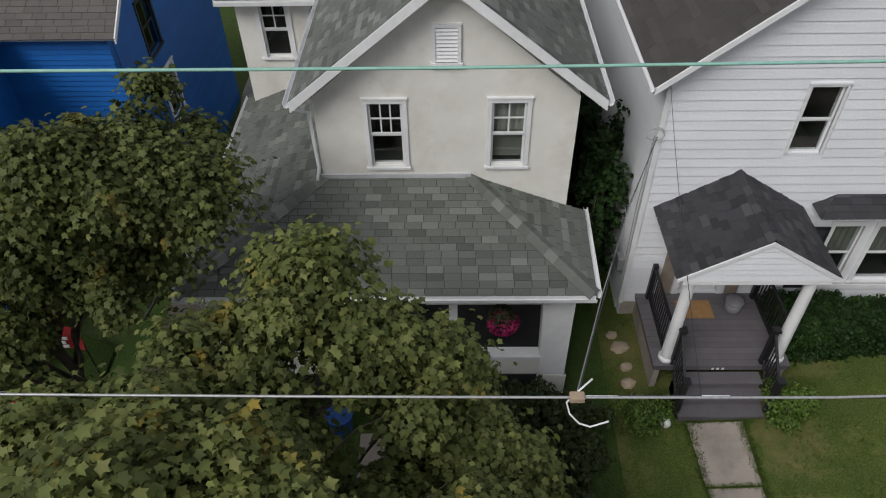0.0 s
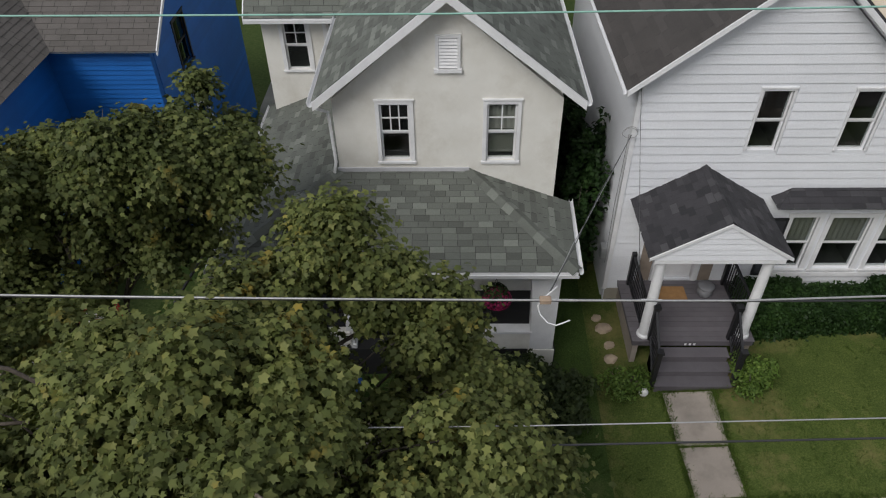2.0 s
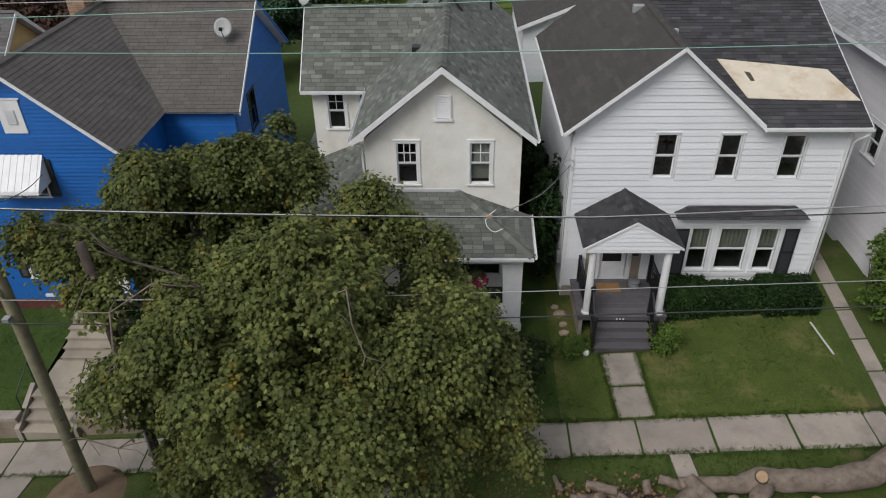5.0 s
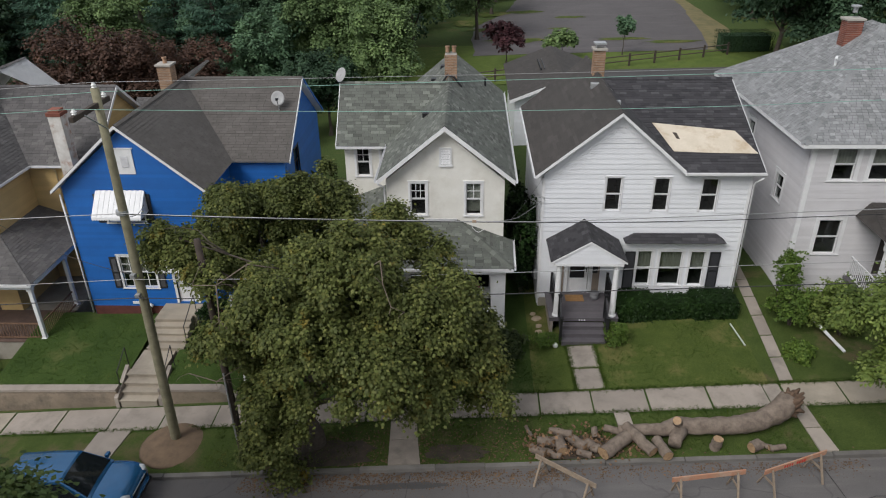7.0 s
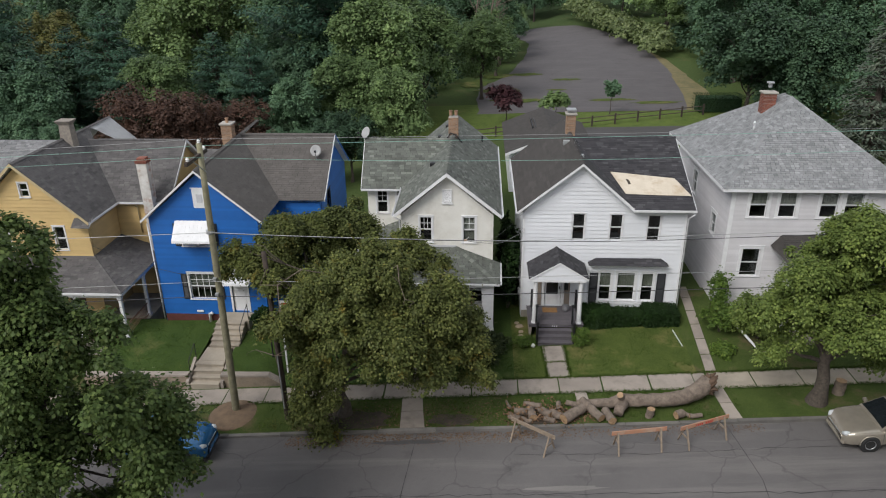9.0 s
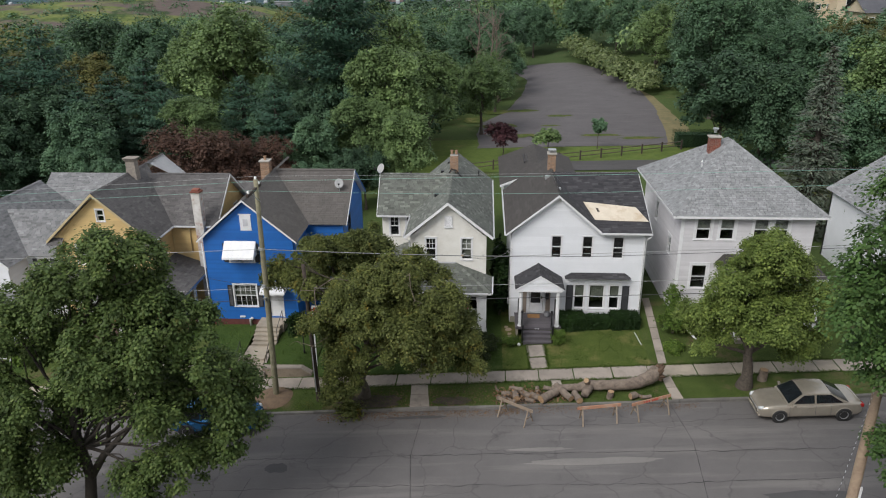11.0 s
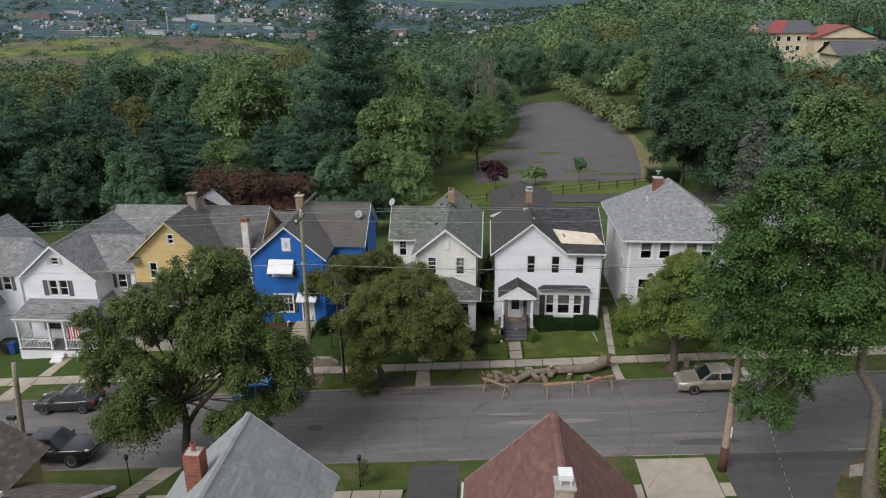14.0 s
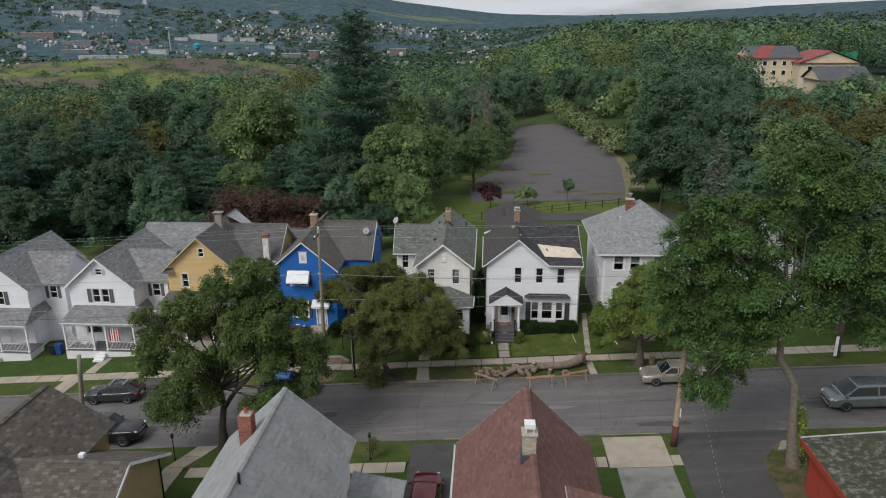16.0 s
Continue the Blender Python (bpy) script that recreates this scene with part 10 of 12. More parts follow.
fallen = thing("fallen_trunk", "long fallen grey tree trunk with a torn root end", "log", (9.0, 3.0, gz(9, 3)))
rs_ = np.random.RandomState(5)
main_path = [(11.3, 3.55, gz(11.3, 3) + 0.75), (10.9, 3.3, gz(10.9, 3) + 0.55), (10.2, 3.0, gz(10, 3) + 0.42), (9.3, 2.85, gz(9.3, 3) + 0.38), (8.4, 2.85, gz(8.4, 3) + 0.40), (7.6, 2.95, gz(7.6, 3) + 0.38), (7.1, 2.85, gz(7.1, 3) + 0.32), (6.2, 2.95, gz(6.2, 3) + 0.27), (5.75, 3.0, gz(5.7, 3) + 0.24)]
fine = [Vector(main_path[0]).lerp(Vector(main_path[0]), 0)]
radii, girth = [0.36], [0.36, 0.36, 0.31, 0.28, 0.275, 0.28, 0.2, 0.18, 0.17]
for i in range(len(main_path) - 1):
    for k in range(1, 6):
        fine.append(Vector(main_path[i]).lerp(Vector(main_path[i + 1]), k / 5))
        radii.append((girth[i] + (girth[i + 1] - girth[i]) * k / 5) * (1 + 0.1 * noise.noise((i + k / 5, 3.0, 1.0))))
tg = Geo().tube(fine, radii, 20)
tg.v[:] = [Vector(v) + noise.noise_vector(Vector(v) * 4.0) * 0.05 + noise.noise_vector(Vector(v) * 14.0) * 0.018 for v in tg.v]
part("trunk", tg, DEADWOOD, fallen, smooth=True)
part("branch", Geo().tube([(7.7, 2.85, gz(7.7, 3) + 0.35), (7.45, 2.5, gz(7.4, 3) + 0.27), (7.35, 2.25, gz(7.4, 3) + 0.22)], [0.26, 0.22, 0.2], 12), DEADWOOD, fallen, smooth=True)
part("branch_stub", Geo().tube([(7.6, 2.9, gz(7.6, 3) + 0.5), (7.45, 2.65, gz(7.5, 3) + 0.85)], [0.17, 0.14], 12), DEADWOOD, fallen)
part("cut_end", Geo().tube([(7.45, 2.65, gz(7.5, 3) + 0.85), (7.445, 2.64, gz(7.5, 3) + 0.862)], [0.135, 0.13], 12), CUTWOOD, fallen)
RAWWOOD = surface("raw_broken_wood", (0.15, 0.095, 0.062), (0.06, 0.038, 0.026), 0.95, 7, 40, bumps=0.8)
for i in range(26):
    a = 2 * math.pi * i / 13 + rs_.uniform(-0.2, 0.2)
    o = Vector((11.2 + rs_.uniform(-0.1, 0.1), 3.5 + 0.22 * math.cos(a), gz(11.2, 3) + 0.66 + 0.24 * math.sin(a)))
    e = o + Vector((rs_.uniform(0.05, 0.4), math.cos(a) * rs_.uniform(0.02, 0.22), math.sin(a) * rs_.uniform(0.0, 0.3) + 0.04))
    if i % 6 == 0:
        e += Vector((-0.05, 0.05, 0.28))
    part("torn_root", Geo().tube([o, (o + e) / 2 + Vector(rs_.normal(0, 0.03, 3)), e], [0.15, 0.1, 0.035], 6), RAWWOOD, fallen, smooth=True)
LOGS = [((5.95, 3.0), (6.62, 1.95), 0.2, 0.42, 0.24), ((6.05, 2.75), (5.1, 1.95), 0.24, 0.27, 0.27), ((6.85, 2.55), (7.05, 1.8), 0.19, 0.21, 0.21), ((3.1, 2.65), (3.7, 2.6), 0.17, 0.2, 0.2), ((3.75, 2.75), (3.85, 2.15), 0.2, 0.22, 0.22),
        ((4.05, 2.9), (4.6, 2.3), 0.18, 0.2, 0.2), ((4.6, 2.55), (5.0, 2.2), 0.17, 0.2, 0.2), ((4.95, 3.1), (5.0, 2.8), 0.12, 0.3, 0.14), ((5.35, 3.25), (5.85, 3.0), 0.13, 0.14, 0.14), ((2.85, 2.4), (3.3, 2.1), 0.16, 0.18, 0.18), ((2.75, 3.35), (2.95, 3.0), 0.07, 0.25, 0.1),
        ((9.65, 2.05), (9.95, 2.2), 0.19, 0.2, 0.2), ((10.0, 2.3), (10.3, 2.15), 0.09, 0.12, 0.1), ((10.2, 2.05), (10.7, 2.15), 0.1, 0.11, 0.1), ((3.5, 3.0), (4.2, 2.75), 0.13, 0.32, 0.4), ((3.2, 2.3), (3.8, 2.0), 0.12, 0.14, 0.14), ((4.3, 2.2), (4.75, 2.0), 0.12, 0.14, 0.14)]
for i, ((x0, y0), (x1, y1), r, h0, h1) in enumerate(LOGS):
    log("cut_log", "short sawn log with grey bark on the verge", (x0, y0, gz(x0, y0) + h0), (x1, y1, gz(x1, y1) + h1 * 0.9), r * 0.88, r * 0.94, 60 + i, group="sawn logs on the verge")
log("stump_piece", "upright sawn stump with a pale top", (8.65, 2.3, gz(8.6, 2.3) - 0.02), (8.68, 2.28, gz(8.6, 2.3) + 0.38), 0.17, 0.16, 90, group="sawn logs on the verge")
log("stump_piece", "brown sawn stump beside the street tree", (16.7, 3.5, gz(16.7, 3.5) - 0.02), (16.72, 3.5, gz(16.7, 3.5) + 0.62), 0.24, 0.22, 91, group="sawn logs on the verge")
rd = np.random.RandomState(77)
pts = np.stack([rd.uniform(2.6, 6.4, 700), rd.normal(2.5, 0.35, 700), np.zeros(700)], 1)
pts[:, 2] = [gz(p[0], 0) + 0.03 + 0.25 * abs(rd.normal()) * (p[0] < 5.2) for p in pts]
part_ = part("dead_leaves", leaf_mesh(pts, np.zeros((700, 3)), 0.11, DIAMOND, rd), surface("dry_brown_leaves", (0.22, 0.13, 0.07), (0.12, 0.07, 0.04), 0.9, 5, 40, island=0.5), None, "dry brown leaves among the logs", kind="stuff")
tagged(part_, "", "leaves")

ORANGE = surface("faded_orange_paint", (0.42, 0.16, 0.085), (0.36, 0.235, 0.16), 0.75, 3, 40, stain=(0.4, 0.34, 0.27), stain_scale=2.0)
RAWPINE = surface("raw_pine", (0.3, 0.235, 0.175), (0.2, 0.155, 0.115), 0.8, 6, 50)


def barrier(label, a, b, mat, words=False):
    a, b = Vector((*a, SZ(a[0]) + 0.04)), Vector((*b, SZ(b[0]) + 0.04))
    t = thing("barrier", label, "barrier", (a + b) / 2, "wooden road barriers")
    d = (b - a).normalized()
    s = Vector((-d.y, d.x, 0))
    up = Vector((0, 0, 1))
    p0, p1 = a - d * 0.12 + up * 0.76, b + d * 0.12 + up * 0.76
    rail = part("rail", Geo().prism([p0 - s * 0.02, p0 + s * 0.02, p0 + s * 0.02 + up * 0.17, p0 - s * 0.02 + up * 0.17], p1 - p0), mat, t, bevel=0.005)
    if words:
        g = Geo()
        n = Vector((d.y, -d.x, 0))
        for i in range(9):
            if i == 4:
                continue
            q = a + (b - a) * (0.28 + 0.045 * i) + up * 0.785 + n * 0.024
            g.prism([q, q + d * 0.05, q + d * 0.05 + up * 0.1, q + up * 0.1], n * 0.004)
        part("lettering", g, surface("red_sign_paint", (0.5, 0.03, 0.02)), rail, "worn red lettering")
    for e in (a + d * 0.12, b - d * 0.12):
        for k in (-1, 1):
            f = e + s * 0.36 * k
            top = e + up * 0.86 + s * 0.03 * k
            w = d * 0.032
            part("leg", Geo().prism([f - w, f + w, top + w, top - w], s * 0.035 * k), RAWPINE, t)
        part("brace", Geo().prism([e - s * 0.24 + up * 0.38, e + s * 0.24 + up * 0.38, e + s * 0.22 + up * 0.45, e - s * 0.22 + up * 0.45], d * 0.025), RAWPINE, t)
    return t


barrier("raw wooden sawhorse barrier before the logs", (3.0, 1.35), (4.45, 0.2), RAWPINE)
barrier("faded orange wooden barrier on the street", (6.85, 0.3), (8.75, 0.5), ORANGE)
barrier("orange wooden barrier with worn red lettering", (9.5, 0.5), (11.3, 1.15), ORANGE, True)


# ---- plants round the houses ----
def hedge(x0, x1, y0, y1, z0, z1, n, seed, label):
    rs = np.random.RandomState(seed)
    t = thing("hedge", label, "hedge", ((x0 + x1) / 2, (y0 + y1) / 2, z0))
    part("hedge_core", Geo().box(x0 + 0.25, x1 - 0.25, y0 + 0.3, y1 - 0.3, z0 - 0.1, z1 - 0.25), WOODS_DARK, t)
    p = rs.uniform(0, 1, (n, 3)) * np.array([x1 - x0, y1 - y0, z1 - z0]) + np.array([x0, y0, z0])
    o = np.zeros((n, 3))
    face = rs.randint(0, 5, n)
    for k, (ax, v, d) in enumerate(((0, x0, -1), (0, x1, 1), (1, y0, -1), (2, z1, 1), (2, z1, 1))):
        m = face == k
        p[m, ax] = v + rs.normal(0, 0.05, m.sum())
        o[m, ax] = d
    m = (face < 2) & (rs.uniform(size=n) < 0.5)
    p[m, 1] = y0 + rs.normal(0, 0.05, m.sum())
    p[m, 0] = rs.uniform(x0, x1, m.sum())
    part("foliage", leaf_mesh(p, o, 0.085, DIAMOND, rs), HEDGE, t, kind="stuff")
    return t


hedge(6.65, 8.2, 9.25, 10.4, 0.3, 1.34, 9000, 1, "clipped dark green hedge under the white house's window")
hedge(8.15, 9.9, 9.35, 10.4, 0.35, 1.16, 9000, 2, "lower clipped middle of the hedge under the window")
hedge(9.85, 11.5, 9.2, 10.4, 0.45, 1.42, 9000, 3, "clipped dark green hedge at the white house's corner")
hedge(24.6, 29.5, 54.5, 57.0, 1.0, 3.0, 5000, 4, "clipped hedge beside the parking lot")
shrub("shrub", "rounded yellow-green shrub beside the white house's steps", 6.45, 7.95, 0.4, 0.42, 0.95, SHRUB, 4200, 0.07, 5)
shrub("shrub", "small yellow-green shrub beside the porch stones", 3.8, 7.95, 0.48, 0.42, 0.65, SHRUB, 2600, 0.06, 6)
for i, (x, y, r, hh) in enumerate(((0.4, 7.9, 0.75, 1.15), (1.35, 7.95, 0.7, 1.2), (2.2, 7.7, 0.7, 1.1), (1.0, 7.0, 0.8, 1.1), (2.0, 6.7, 0.75, 1.0), (0.2, 6.8, 0.8, 1.0))):
    shrub("shrub", "dark shrub with rusty tips before the stucco porch", x, y, r, r * 0.8, hh, RUSTSHRUB, 4200, 0.1, 20 + i, group="porch shrubs")
for i, (x, y, r, hh, m) in enumerate(((13.3, 8.6, 0.8, 1.7, SHRUB), (14.3, 8.9, 1.0, 1.6, YELLOWGREEN), (12.9, 6.6, 0.45, 0.6, SHRUB), (15.6, 9.4, 0.8, 1.5, SHRUB), (13.4, 9.9, 0.6, 2.6, SHRUB), (14.9, 7.9, 0.8, 1.3, YELLOWGREEN))):
    shrub("shrub", "straggling bright green shrub before the grey house", x, y, r, r, hh, m, 3600, 0.1, 30 + i, group="front yard shrubs")
shrub("shrub", "round green shrub beside the yellow house's steps", -18.4, 7.2, 0.6, 0.55, 0.9, SHRUB, 3000, 0.09, 41)
shrub("shrub", "shrub against the blue house's steps", -9.6, 9.2, 0.7, 0.6, 1.5, HEDGE, 4200, 0.1, 42)
for i, (y, hh) in enumerate(((11.7, 3.6), (12.8, 4.2), (14.0, 3.8), (15.6, 3.6), (17.3, 3.0))):
    shrub("climbing_shrub", "dark overgrown shrub between the stucco and white houses", 3.05 + 0.1 * (i % 2), y, 0.5, 0.75, hh, HEDGE, 5200, 0.12, 50 + i, group="shrubs between the houses")
shrub("ornamental_grass", "tall tufted green grass beside the porch house", -26.6, 8.2, 1.2, 0.9, 1.6, SHRUB, 4000, 0.16, 61)

# lot trees and rail fence
broadleaf("plum_tree", "small purple-leaved plum tree beside the lot", (4.1, 51.0, land(4.1, 51)), 1.2, 0.07, lobes(71, (4.1, 51.0, land(4.1, 51) + 2.9), 1.35, 1.2, 1.3, 7, 0.45), 2600, 0.26, PURPLE, CLUMP, 71, plume=0.4)
broadleaf("young_tree", "small green tree beside the lot", (9.5, 53.6, land(9.5, 53.6)), 0.9, 0.06, lobes(72, (9.5, 53.6, land(9.5, 53.6) + 2.0), 1.25, 1.1, 0.95, 7, 0.4), 2000, 0.26, WOODS_LIGHT, CLUMP, 72, plume=0.35)
broadleaf("young_tree", "thin young tree beside the lot", (15.4, 54.8, land(15.4, 54.8)), 1.3, 0.05, lobes(73, (15.4, 54.8, land(15.4, 54.8) + 2.8), 0.8, 0.8, 1.1, 6, 0.45), 1500, 0.24, WOODS, CLUMP, 73, plume=0.3)
fence = thing("rail_fence", "weathered split-rail fence along the back lane", "fence", (15, 50, 1))
fp = [Vector((0.5 + 2.45 * i, 45.2 + 0.86 * i, 0)) for i in range(11)]
for p in fp:
    z = land(p.x, p.y)
    part("post", Geo().box(p.x - 0.08, p.x + 0.08, p.y - 0.08, p.y + 0.08, z - 0.1, z + 1.15), DARKPOLE, fence)
for a, b in zip(fp, fp[1:]):
    for hgt in (0.5, 0.95):
        part("rail", Geo().tube([(a.x, a.y, land(a.x, a.y) + hgt), (b.x, b.y, land(b.x, b.y) + hgt)], 0.05, 6), BARK, fence)

# ---- blue house's front: retaining wall, steps, rails, lamp and sign ----
def block_wall(name, label, x0, x1, y):
    t = thing(name, label, "wall", ((x0 + x1) / 2, y, SZ(x0)), kind="structure")
    g = Geo()
    n = int((x1 - x0) / 0.7) + 1
    for i in range(n):
        a, b = x0 + (x1 - x0) * i / n, x0 + (x1 - x0) * (i + 1) / n
        za, zb_ = lawn(a, 5.9) + 0.07, lawn(b, 5.9) + 0.07
        g.add([(a, y, SZ(a) - 0.1), (b, y, SZ(b) - 0.1), (b, y + 0.26, SZ(b) - 0.1), (a, y + 0.26, SZ(a) - 0.1), (a, y, za - 0.1), (b, y, zb_ - 0.1), (b, y + 0.26, zb_ - 0.1), (a, y + 0.26, za - 0.1)], [(4, 5, 6, 7), (0, 1, 5, 4), (2, 3, 7, 6), (0, 4, 7, 3), (1, 2, 6, 5)])
    part("wall_body", g, surface("stained_concrete_wall", (0.3, 0.24, 0.18), (0.2, 0.16, 0.12), 0.95, 1.2, 40, bumps=0.4, stain=(0.12, 0.1, 0.08), stain_scale=1.5), t)
    c = Geo()
    for i in range(n):
        a, b = x0 + (x1 - x0) * i / n, x0 + (x1 - x0) * (i + 1) / n
        za, zb_ = lawn(a, 5.9) + 0.07, lawn(b, 5.9) + 0.07
        c.add([(a, y - 0.04, za - 0.098), (b, y - 0.04, zb_ - 0.098), (b, y + 0.3, zb_ - 0.098), (a, y + 0.3, za - 0.098), (a, y - 0.04, za), (b, y - 0.04, zb_), (b, y + 0.3, zb_), (a, y + 0.3, za)], [(4, 5, 6, 7), (0, 1, 5, 4), (2, 3, 7, 6), (0, 4, 7, 3), (1, 2, 6, 5)])
    part("coping", c, CONCRETE, t)


block_wall("retaining_wall_left", "low stained concrete retaining wall before the blue house", -17.5, -12.35, 5.65)
block_wall("retaining_wall_right", "low concrete retaining wall right of the blue house's steps", -10.75, -7.85, 5.65)
st = thing("front_steps", "long flight of concrete steps up to the blue house", "stairs", (-11.5, 6.5, SZ(-11.5)))
z0 = SZ(-11.5) + 0.13
zl = lawn(-11.5, 7.0) + 0.06
r1 = (zl - z0) / 4
steps("step", st, -12.25, -10.85, 5.55, z0, 4, r1, 0.3, PALE_CONCRETE, lip=0.035)
part("landing", Geo().box(-12.2, -10.9, 6.76, 8.0, zl - 0.3, zl + 0.001), PALE_CONCRETE, st)
r2 = (0.56 - zl) / 5
steps("step", st, -12.05, -10.55, 7.95, zl, 5, r2, 0.28, PALE_CONCRETE, lip=0.035)
part("landing", Geo().box(-12.05, -10.4, 9.37, 10.26, -0.3, 0.562), PALE_CONCRETE, st, bevel=0.01)
for x in (-12.42, -10.75):
    part("cheek_wall", Geo().prism([(x, 5.5, z0 - 0.2), (x, 5.5, z0 + 0.32), (x, 6.8, zl + 0.16), (x, 6.8, zl - 0.3)], (0.14, 0, 0)), CONCRETE, st)
part("handrail", Geo().tube([(-10.6, 6.2, z0 + 0.5), (-10.6, 6.2, z0 + 1.2), (-10.6, 7.0, zl + 0.95), (-10.6, 7.0, zl)], 0.02, 6), BLACK_METAL, st)
part("handrail", Geo().tube([(-10.5, 8.2, zl), (-10.5, 8.2, zl + 1.0), (-10.45, 9.5, 1.45), (-10.45, 9.5, 0.55)], 0.02, 6), BLACK_METAL, st)
part("handrail", Geo().tube([(-12.35, 6.0, z0 + 0.4), (-12.35, 6.0, z0 + 1.15), (-12.35, 6.9, zl + 0.9), (-12.35, 6.9, zl)], 0.02, 6), BLACK_METAL, st)
single("mound", Geo().lathe(-9.35, 3.3, [(1.15, SZ(-9.3) + 0.1), (1.05, SZ(-9.3) + 0.17), (0.7, SZ(-9.3) + 0.24), (0.3, SZ(-9.3) + 0.29), (0.05, SZ(-9.3) + 0.3)], 20), DIRT, "bare sandy mound at the foot of the pole", "earth", "structure", smooth=True)


def lamp_post(label, x, y, z, h):
    t = thing("lamp_post", label, "lamp", (x, y, z))
    part("post", Geo().lathe(x, y, [(0.06, z - 0.1), (0.06, z + 0.15), (0.035, z + 0.22), (0.03, z + h - 0.35)], 10), BLACK_METAL, t)
    part("lantern", Geo().lathe(x, y, [(0.04, z + h - 0.35), (0.1, z + h - 0.28), (0.12, z + h - 0.08), (0.14, z + h - 0.06), (0.05, z + h + 0.04), (0.01, z + h + 0.08)], 8), BLACK_METAL, t)
    return t


lamp_post("black garden lamp post on the near lawn", -3.7, -8.6, SZ(-3.7) + 0.12, 2.0)
lamp_post("black garden lamp post beside the near walk", -17.0, -8.0, SZ(-17) + 0.12, 2.0)
lamp_post("slim black post on the blue house's lawn", -8.6, 7.2, lawn(-8.6, 7.2), 1.5)
shrub("flower_tuft", "rust-leaved plant round the lamp post", -3.55, -8.55, 0.35, 0.35, 1.4, RUSSET, 700, 0.09, 81, SZ(-3.6) + 0.4)
sg = thing("sale_sign", "red and white sale sign on a post beside the maple", "sign", (-7.4, 6.5, lawn(-7.4, 6.5)))
part("post", Geo().box(-7.75, -7.68, 6.46, 6.53, lawn(-7.4, 6.5) - 0.1, 3.3).box(-7.68, -6.85, 6.46, 6.53, 3.2, 3.28), TRIM, sg)
bd = part("board", Geo().box(-7.66, -6.92, 6.48, 6.51, 2.55, 3.12), surface("red_sign_board", (0.5, 0.02, 0.02), (0.42, 0.015, 0.015), 0.4), sg)
part("lettering", Geo().box(-7.58, -7.02, 6.474, 6.479, 2.95, 3.04).box(-7.55, -7.1, 6.474, 6.479, 2.78, 2.88).box(-7.5, -7.2, 6.474, 6.479, 2.63, 2.7), TRIM, bd)


# ---- small things ----
def dish(label, x, y, z, yaw, r):
    t = thing("satellite_dish", label, "satellite dish", (x, y, z))
    m = Matrix.Translation((x, y, z + 0.55)) @ Matrix.Rotation(radians(yaw), 4, "Z") @ Matrix.Rotation(radians(62), 4, "X")
    g = Geo()
    n = 20
    for k in range(5):
        q = r * k / 4
        for a in range(n):
            p = m @ Vector((q * math.cos(2 * math.pi * a / n) * 0.9, q * math.sin(2 * math.pi * a / n), 0.35 * q * q))
            g.v.append(tuple(p))
    g.f = [(k * n + a, k * n + (a + 1) % n, (k + 1) * n + (a + 1) % n, (k + 1) * n + a) for k in range(4) for a in range(n)]
    d = part("reflector", g, surface("pale_grey_dish_paint", (0.36, 0.36, 0.36), (0.3, 0.3, 0.3), 0.5, 4, 60), t, smooth=True)
    s = d.modifiers.new("sheet", "SOLIDIFY")
    s.thickness = 0.012
    part("mast", Geo().tube([(x, y, z - 0.2), (x, y, z + 0.3), tuple(m @ Vector((0, 0, -0.03)))], 0.025, 8), GALV, t)
    e = m @ Vector((0, -r * 0.5, 0.55))
    part("arm", Geo().tube([tuple(m @ Vector((0, -r * 0.95, 0.1))), tuple(e)], 0.015, 6).box(e.x - 0.05, e.x + 0.05, e.y - 0.05, e.y + 0.05, e.z - 0.05, e.z + 0.05), BLACK_METAL, t)
    return t


dish("pale satellite dish on the blue house's roof", -7.65, 15.6, 7.35, 10, 0.33)
dish("pale satellite dish at the stucco wing's ridge end", -4.95, 16.7, 8.1, -40, 0.34)
sign = thing("yard_sign", "red banner with white lines on stakes beside the blue house", "sign", (-7.9, 8.9, lawn(-7.9, 8.9)))
for x in (-8.4, -7.4):
    part("stake", Geo().cyl(x, 8.93, lawn(x, 8.93) - 0.1, 2.0, 0.018), BLACK_METAL, sign)
banner = part("banner", Geo().add([(-8.47 + 1.14 * i / 8, 8.9 + 0.03 * math.sin(i * 1.4) + 0.05 * (j - 1), 1.42 + 0.29 * j - 0.03 * math.sin(i * math.pi / 8) * (j == 2)) for j in range(3) for i in range(9)], [(j * 9 + i, j * 9 + i + 1, j * 9 + i + 10, j * 9 + i + 9) for j in range(2) for i in range(8)]), surface("red_banner_cloth", (0.42, 0.025, 0.025), (0.33, 0.02, 0.02), 0.8, 4, 60), sign, smooth=True)
for z, a, b in ((1.8, -8.2, -7.55), (1.68, -8.12, -7.62), (1.56, -8.2, -7.6)):
    part("white_line", Geo().box(a, b, 8.8, 8.82, z - 0.035, z + 0.035), TRIM, banner)
bk = thing("hanging_basket", "basket of magenta flowers hanging in the porch opening", "flowers", (0.9, 8.7, 2.3))
part("cords", Geo().tube([(0.9, 8.7, 2.95), (0.75, 8.7, 2.5)], 0.006, 5).tube([(0.9, 8.7, 2.95), (1.05, 8.7, 2.5)], 0.006, 5), WIRE_BLACK, bk)
part("basket", Geo().lathe(0.9, 8.7, [(0.05, 2.25), (0.15, 2.3), (0.2, 2.48), (0.19, 2.48), (0.1, 2.32)], 14), DARKPOLE, bk)
rb = np.random.RandomState(3)
q = rb.normal(0, 1, (900, 3))
q /= np.linalg.norm(q, axis=1, keepdims=True)
